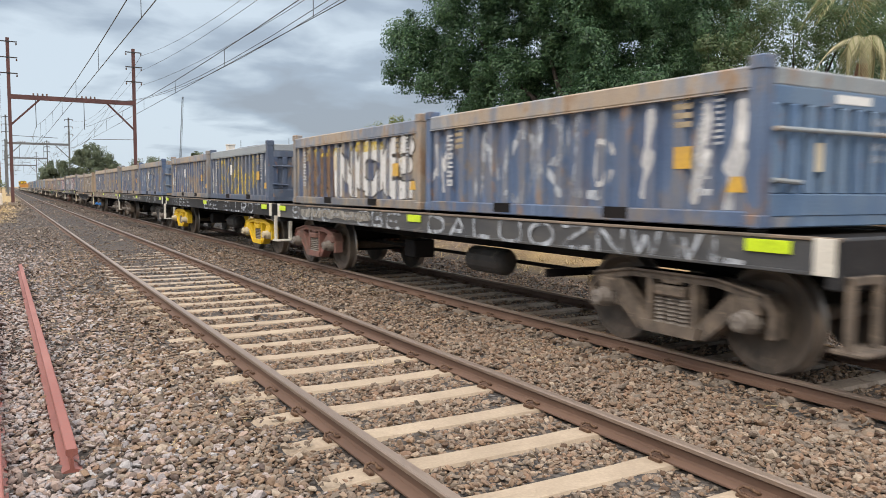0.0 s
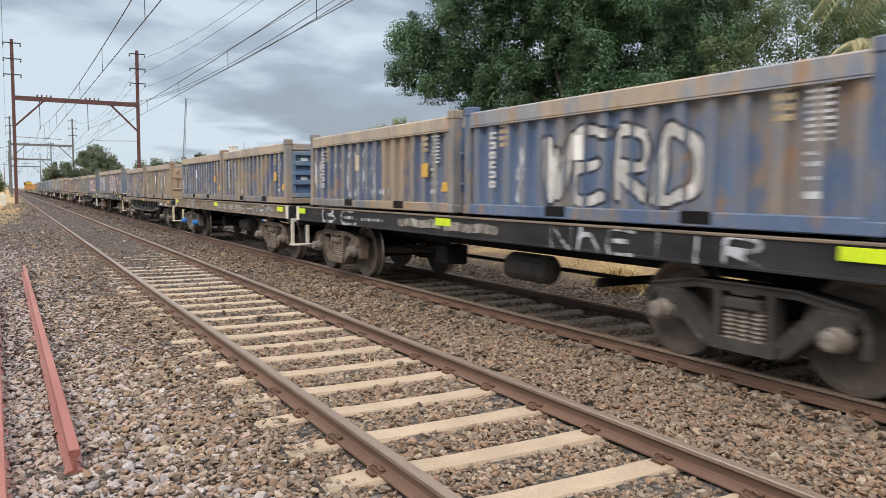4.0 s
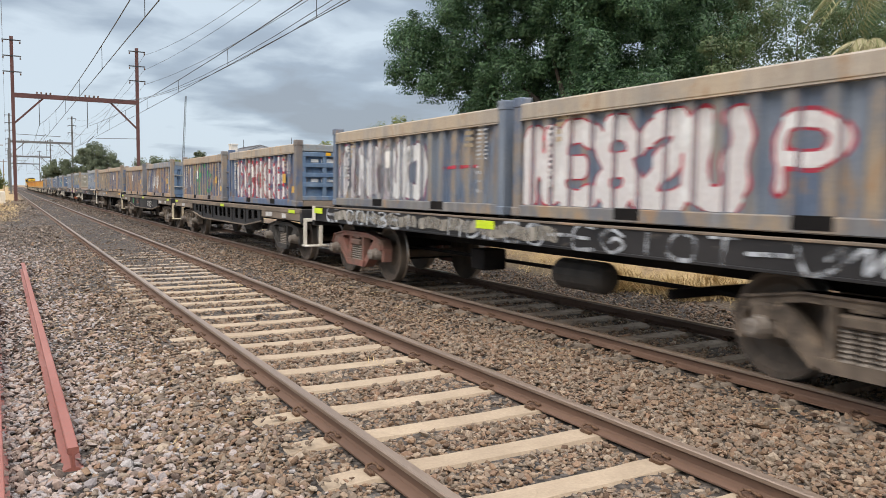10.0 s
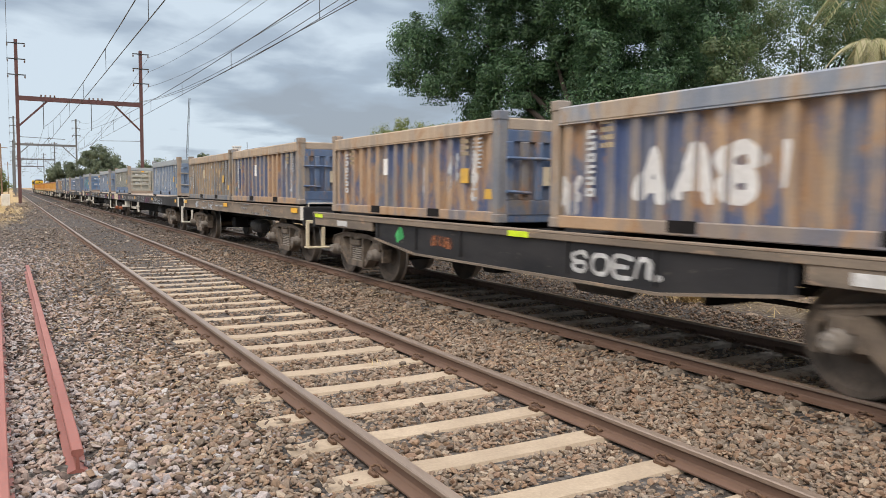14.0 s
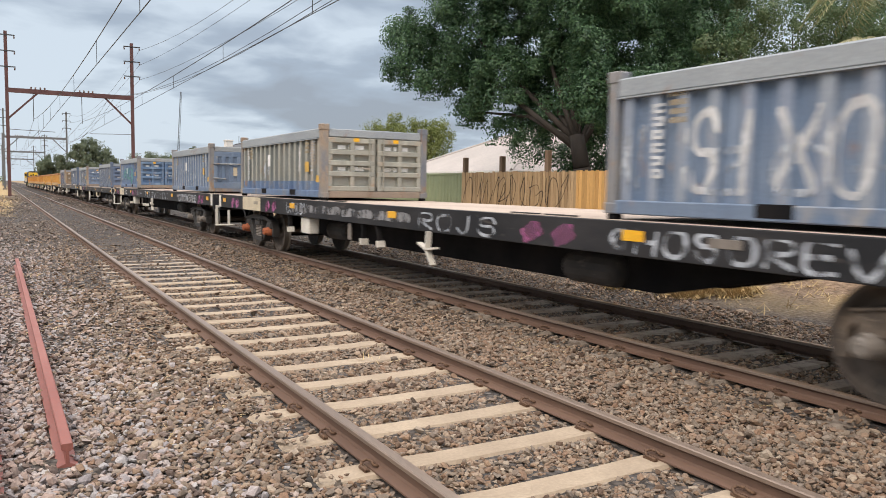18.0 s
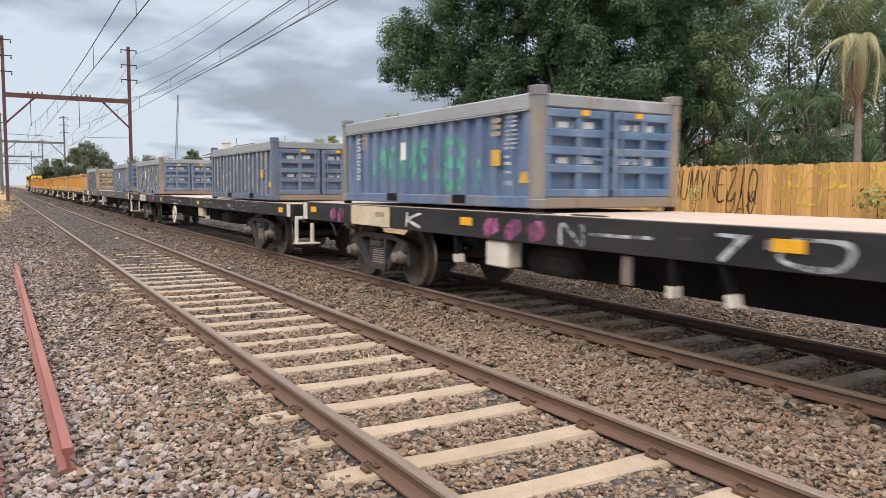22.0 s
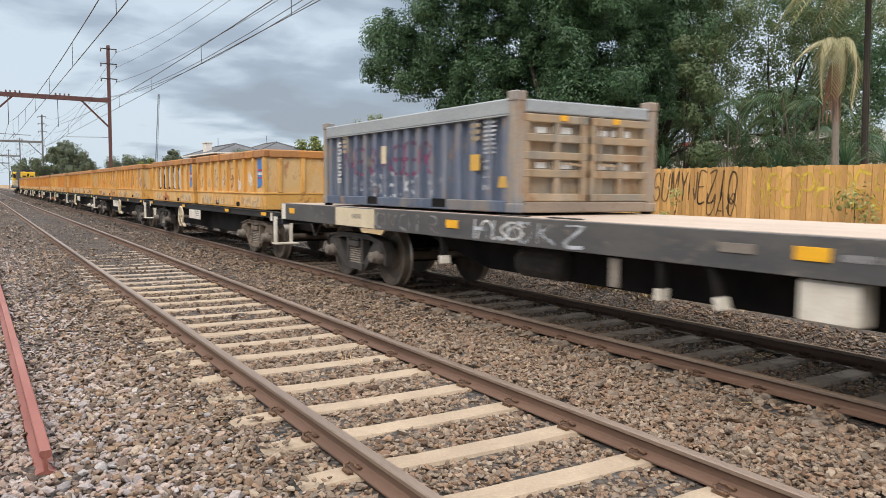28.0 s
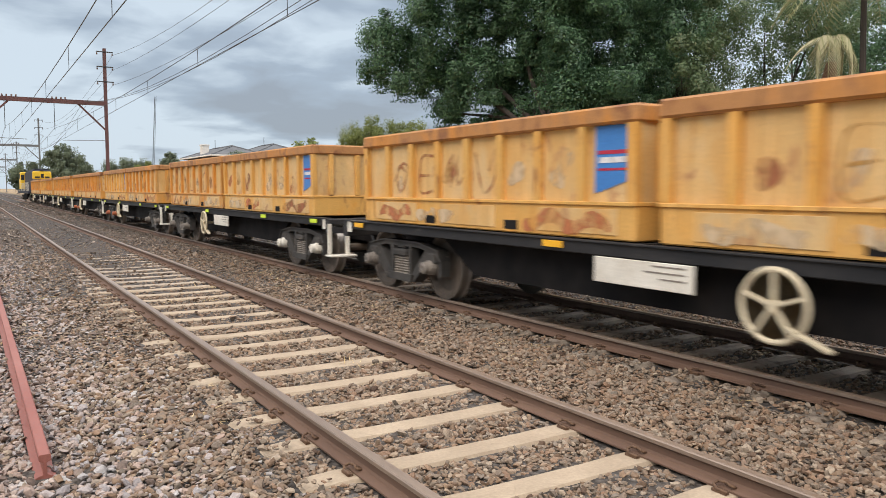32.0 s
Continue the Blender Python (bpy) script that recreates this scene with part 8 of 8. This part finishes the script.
yucca(15.6, 14.3, 2.3, 0.75, 1)
yucca(15.9, 13.3, 2.2, 0.6, 2)
yucca(16.2, 9.7, 2.2, 0.9, 3)
yucca(15.9, 8.6, 2.3, 0.9, 4)
yucca(17.2, 12.0, 2.2, 0.8, 5)


# -- fences --
FENCE_X = 12.5


def paling_fence():
    f = thing("paling_fence", "new orange-brown timber paling fence along the railway", "fence", (FENCE_X, 0, 0))
    rng = random.Random(8)
    meshes = [Solid().box(-0.011, 0.011, -0.049, 0.049, 0, 1.8 + d, 0.003).mesh("paling", [PALING]) for d in (-0.012, 0.0, 0.01)]
    y = -2.0
    while y < 20.5:
        base = 0.345 + 0.002 * y * 0.3
        part("paling", rng.choice(meshes), PALING_OLD if y > 14.9 else PALING, f, "", turn=pose(rng.uniform(-0.004, 0.004), y, base + rng.uniform(-0.01, 0.01), 0, rng.uniform(-0.3, 0.3), rng.uniform(-1.5, 1.5)))
        y += 0.103 if y < 14.9 else 0.115
    for z in (0.65, 1.25, 1.9):
        part("rail", Solid().box(0.014, 0.06, -2.1, 20.5, z, z + 0.075, 0.004), POST_WOOD, f)
    for y in np.arange(-1.5, 20.5, 2.4):
        part("post", Solid().box(0.06, 0.16, float(y) - 0.05, float(y) + 0.05, 0.1, 2.05, 0.006), POST_WOOD, f)
    for text, a0, a1, z0, z1, col, wd, seed in (("SUMYNEZIO", 8.85, 11.0, 1.5, 2.07, "black", 0.034, 3), ("~A~", 10.25, 11.0, 1.2, 1.65, "black", 0.026, 4),
                                                ("SREPERES", 11.3, 13.9, 1.45, 2.0, "yellow", 0.055, 5),
                                                ("~~~~~~", 0.2, 5.2, 1.0, 2.0, "black", 0.03, 6), ("~~~", 2.0, 5.4, 1.2, 2.05, "black", 0.025, 9)):
        w = (a1 - a0) / len(text)
        for k, ch in enumerate(text):
            s = spray_shape(tag_lines(ch, a0 + k * w, a0 + (k + 1) * w, z0, z1, 0.1, seed + k), wd, 0.4, 2.12, 20.6, None, 0.0006 * (seed % 4) + 0.0003 * (k % 2), 0.03, seed=seed)
            part("sprayed_stroke", s, SPRAY[col], f, col + " spray paint on the palings", (-0.0185, 0, 0))


paling_fence()


def sheet_fence():
    f = thing("sheet_fence", "pale green ribbed steel sheet fence", "fence", (FENCE_X + 0.15, 0, 0))
    for k in range(7):
        y0 = 20.62 + k * 2.4
        s = Solid()
        ring, n = [], 12
        for i in range(n + 1):
            yy = y0 + 2.36 * i / n
            ring += [(0.0, yy), (0.0, yy + 0.06), (0.02, yy + 0.08), (0.02, yy + 2.36 / n - 0.02)] if i < n else [(0.0, yy)]
        outer = ring + [(p[0] + 0.006, p[1]) for p in ring[::-1]]
        s.prism([(a, b) for a, b in outer], 0.35, 2.12, "z")
        p = part("sheet", s, SHEET, f)
        part("cap_rail", Solid().box(-0.015, 0.035, y0 - 0.02, y0 + 2.38, 2.10, 2.15, 0.004), SHEET, p)
        part("post", Solid().box(-0.02, 0.04, y0 - 0.04, y0 + 0.02, 0.2, 2.16, 0.004), SHEET, f)


sheet_fence()
for y, z, x in ((20.6, 2.63, 12.72), (18.55, 2.62, 12.72), (16.4, 2.72, 12.72), (13.05, 2.78, 12.72)):
    p = thing("timber_post", "weathered square timber post behind the fence", "post", (x, y, 0.3))
    part("post", Solid().box(-0.07, 0.07, -0.07, 0.07, -0.1, z - 0.3, 0.008), POST_WOOD, p)


def weeds(x, y, w, hgt, n, seed, m=WEED, name="weed_bush", label="leafy green weed growing against the fence"):
    rng = np.random.default_rng(seed)
    blobs = [(x + rng.uniform(-0.15, 0.0), y + rng.uniform(-w, w), 0.35 + hgt * k / 5, 0.22) for k in range(1, 6)]
    t = thing(name, label, "plant")
    s = Solid()
    for b in blobs:
        s.tube((x, y, 0.3), b[:3], 0.012, 5, 0.005)
    part("stems", s, BARK, t)
    part("leaves", crown_mesh("leaves", blobs, n, 0.07, m, seed, 0.2, 0.2), None, t)


weeds(12.3, 12.0, 0.3, 1.15, 420, 2)
weeds(12.3, 11.1, 0.35, 1.2, 460, 3)
weeds(12.25, 7.1, 0.3, 1.25, 480, 4)


# -- houses --
def hip_house(name, label, x0, x1, y0, y1, base, eave, ridge, wall, roof, over=0.5):
    h = thing(name, label, "house")
    body = Solid()
    t = 0.2
    body.box(x0, x1, y0, y0 + t, base, eave).box(x0, x1, y1 - t, y1, base, eave).box(x0, x0 + t, y0 + t, y1 - t, base, eave).box(x1 - t, x1, y0 + t, y1 - t, base, eave)
    part("wall", body, wall, h)
    a, b, c, d = x0 - over, x1 + over, y0 - over, y1 + over
    half = min(b - a, d - c) / 2
    if b - a > d - c:
        r0, r1 = (a + half, (c + d) / 2, ridge), (b - half, (c + d) / 2, ridge)
    else:
        r0, r1 = ((a + b) / 2, c + half, ridge), ((a + b) / 2, d - half, ridge)
    low = [(a, c, eave), (b, c, eave), (b, d, eave), (a, d, eave)]
    s = Solid()
    v = low + [r0, r1] + [(p[0], p[1], p[2] - 0.12) for p in low]
    s.add(v, [(0, 1, 5, 4) if b - a > d - c else (0, 1, 4), (1, 2, 5) if b - a > d - c else (1, 2, 5, 4), (2, 3, 4, 5) if b - a > d - c else (2, 3, 5), (3, 0, 4) if b - a > d - c else (3, 0, 4, 5),
              (0, 6, 7, 1), (1, 7, 8, 2), (2, 8, 9, 3), (3, 9, 6, 0), (6, 9, 8, 7)])
    rf = part("roof", s, roof, h)
    part("ridge_cap", Solid().tube(r0, r1, 0.09, 8), roof, rf)
    for p, q in ((low[0], r0), (low[3], r1 if b - a <= d - c else r0), (low[1], r0 if b - a <= d - c else r1), (low[2], r1)):
        part("hip_cap", Solid().tube(p, q, 0.07, 6), roof, rf)
    part("gutter", Solid().box(a - 0.08, a, c, d, eave - 0.12, eave - 0.01, 0.01).box(a, b, c - 0.08, c, eave - 0.12, eave - 0.01, 0.01), RENDER, rf)
    for k in range(3):
        yy = y0 + (k + 0.6) * (y1 - y0) / 3.4
        g = part("window", Solid().box(x0 - 0.03, x0 - 0.002, yy - 0.6, yy + 0.6, eave - 1.5, eave - 0.4), RENDER, h)
        part("pane", Solid().box(x0 - 0.036, x0 - 0.031, yy - 0.52, yy + 0.52, eave - 1.42, eave - 0.48), GLASS_DARK, g)
    for k in range(2):
        xx = x0 + (k + 0.5) * (x1 - x0) / 2
        g = part("window", Solid().box(xx - 0.7, xx + 0.7, y0 - 0.03, y0 - 0.002, eave - 1.5, eave - 0.4), RENDER, h)
        part("pane", Solid().box(xx - 0.62, xx + 0.62, y0 - 0.036, y0 - 0.031, eave - 1.42, eave - 0.48), GLASS_DARK, g)
    return h


hip_house("house", "low house with a pale hipped roof behind the fence", 16.0, 26.0, 22.5, 30.5, 0.3, 2.32, 4.35, RENDER, ROOF_PALE, 0.6)
slate_house = hip_house("house", "house with a dark slate hipped roof and a cream chimney", 17.7, 21.4, 65.0, 75.2, 0.3, 4.55, 5.42, BRICK, ROOF_DARK, 0.6)
part("chimney", Solid().box(17.75, 18.35, 70.0, 70.8, 4.3, 5.62, 0.02).box(17.7, 18.4, 69.95, 70.85, 5.55, 5.66, 0.01), RENDER, slate_house, "cream rendered chimney")
part("aerial", Solid().tube((19.3, 71.5, 5.3), (19.3, 71.5, 6.15), 0.025, 6), WIRE, slate_house)
slate_house = hip_house("house", "house with a dark slate hipped roof and an aerial", 22.3, 27.6, 69.0, 78.0, 0.3, 4.75, 5.98, RENDER, ROOF_DARK, 0.7)
part("aerial", Solid().tube((24.6, 73.5, 5.9), (24.6, 73.5, 6.7), 0.025, 6), WIRE, slate_house)
hip_house("house", "low white rendered house behind the trees", 23.5, 33.0, 13.6, 21.5, 0.3, 3.3, 4.2, RENDER, ROOF_PALE, 0.4)
hip_house("house", "house with a dark roof far along the line", 20.0, 28.0, 104, 114, 0.3, 3.6, 5.2, BRICK, ROOF_DARK, 0.6)
sg = thing("wall_sign", "red and white panel on the white house", "sign", (23.4, 20.2, 3.2))
part("board", Solid().box(-0.03, 0.0, -0.4, 0.4, -0.25, 0.35, 0.004), SIGN_RED, sg)

# -- the lattice aerial, the cabinet, poles far off --
ae = thing("aerial_mast", "thin leaning lattice aerial mast", "mast", (17.15, 90, 0))
for dx, dy in ((-0.12, -0.1), (0.12, -0.1), (0, 0.12)):
    part("leg", Solid().beam((dx, dy, 0.2), (0.64 + dx * 0.6, dy * 0.6, 11.9), 0.03, 0.03), WIRE, ae)
s = Solid()
for k in range(34):
    a, b = k / 34, (k + 1) / 34
    s.beam((-0.12 + 0.64 * a, -0.1, 0.2 + 11.7 * a), (0.12 + 0.64 * b, -0.1, 0.2 + 11.7 * b), 0.018, 0.018)
tagged(part("lacing", s, WIRE, ae), kind="stuff")
cab_box = thing("signal_cabinet", "pale grey signal cabinet beside the line", "cabinet", (-0.5, 84, -0.2))
part("body", Solid().box(-0.35, 0.35, -0.3, 0.3, 0, 1.25, 0.02), RENDER, cab_box)
part("door", Solid().box(-0.3, 0.3, -0.315, -0.302, 0.1, 1.15, 0.004), WHITE, cab_box)
for x, y, z in ((-1.1, 118, 7.5), (15, 190, 9), (17, 215, 9), (14.5, 240, 9), (12.8, 300, 9), (-0.6, 220, 8)):
    p = thing("timber_pole", "thin dark pole beside the line", "pole", (x, y, 0))
    part("pole", Solid().tube((0, 0, -0.3), (0, 0, z), 0.11, 8, 0.08), POST_WOOD, p)
    part("cross_arm", Solid().box(-0.8, 0.8, -0.05, 0.05, z - 0.6, z - 0.5), POST_WOOD, p)


def dry_grass():
    """Blades of straw-coloured grass and litter in tufts, in one heap."""
    rng = np.random.default_rng(21)
    p = []
    for x0, x1, y0, y1, n in ((9.6, 12.3, 3, 22, 2600), (-1.0, 9.0, 4.0, 16, 900), (-4, 0.55, 42, 100, 9000), (9.2, 12.3, 22, 60, 2600)):
        c = np.stack([rng.uniform(x0, x1, n // 12), rng.uniform(y0, y1, n // 12)], 1)
        p.append(np.repeat(c, 12, 0) + rng.normal(0, 0.10, (n // 12 * 12, 2)))
    p = np.concatenate(p)
    n = len(p)
    heaps = np.array([(9.75, 10.2), (9.95, 9.5), (9.8, 8.8), (10.3, 8.3), (10.1, 10.9), (10.6, 9.1)])
    h = heaps[rng.integers(0, len(heaps), 5200)] + rng.normal(0, 0.17, (5200, 2))
    heaped = np.r_[np.zeros(n, bool), np.ones(len(h), bool)]
    p = np.concatenate([p, h])
    n = len(p)
    yaw = rng.uniform(0, math.tau, n)
    flat = ~heaped & (rng.random(n) < 0.55) | (p[:, 0] < 9.2) & (p[:, 1] < 20)
    L = np.where(heaped, rng.uniform(0.18, 0.45, n), rng.uniform(0.08, 0.30, n) * np.where(p[:, 1] > 55, 1.8, 1))
    d = np.stack([np.cos(yaw), np.sin(yaw)], 1)
    up = np.where(flat, rng.uniform(0.0, 0.2, n), rng.uniform(0.3, 0.9, n))
    z = height(p[:, 0], p[:, 1])
    side = np.stack([-d[:, 1], d[:, 0]], 1) * np.where(heaped, 0.012, 0.007)[:, None]
    a = np.c_[p - side, z]
    b = np.c_[p + side, z + 0.004]
    e = np.c_[p + d * L[:, None] * np.cos(up)[:, None], z + 0.012 + L * np.sin(up)]
    v = np.stack([a, b, e], 1).reshape(-1, 3)
    me = array_mesh("dry_grass", v, np.arange(n * 3), 3, [STRAW])
    tagged(new("dry_grass", me), "dry straw-coloured grass and leaf litter beside the tracks", "grass", kind="stuff")


dry_grass()


# ---- what moves ----
def motions():
    x, top = FAR_X, FAR_TOP
    for ob, place in ROLLING:
        z = top + (ob["lift"] if "lift" in ob else 0.0)
        walk(ob, [(t, pose(x, place - travelled(t), z)) for t in TIMES])
    for ob, rest, place in WHEELS:
        # the wheels are turned while they roll past the camera
        t0 = max(0.0, (place - 32.0) / 7.6)
        t1 = min(32.0, (place + 1.0) / 7.0)
        rows, t = [(0.0, rest)], t0
        if t1 > t0 and t0 < 32:
            if t0 > 0:
                rows.append((t0, rest))
            while t + 0.08 < t1:
                t += 0.0667
                rows.append((t, rest @ Matrix.Rotation((travelled(t) - travelled(t0)) / WR, 4, "X")))
        last = rows[-1][1]
        rows.append((32.0, last)) if rows[-1][0] < 31.95 else None
        walk(ob, rows)


motions()
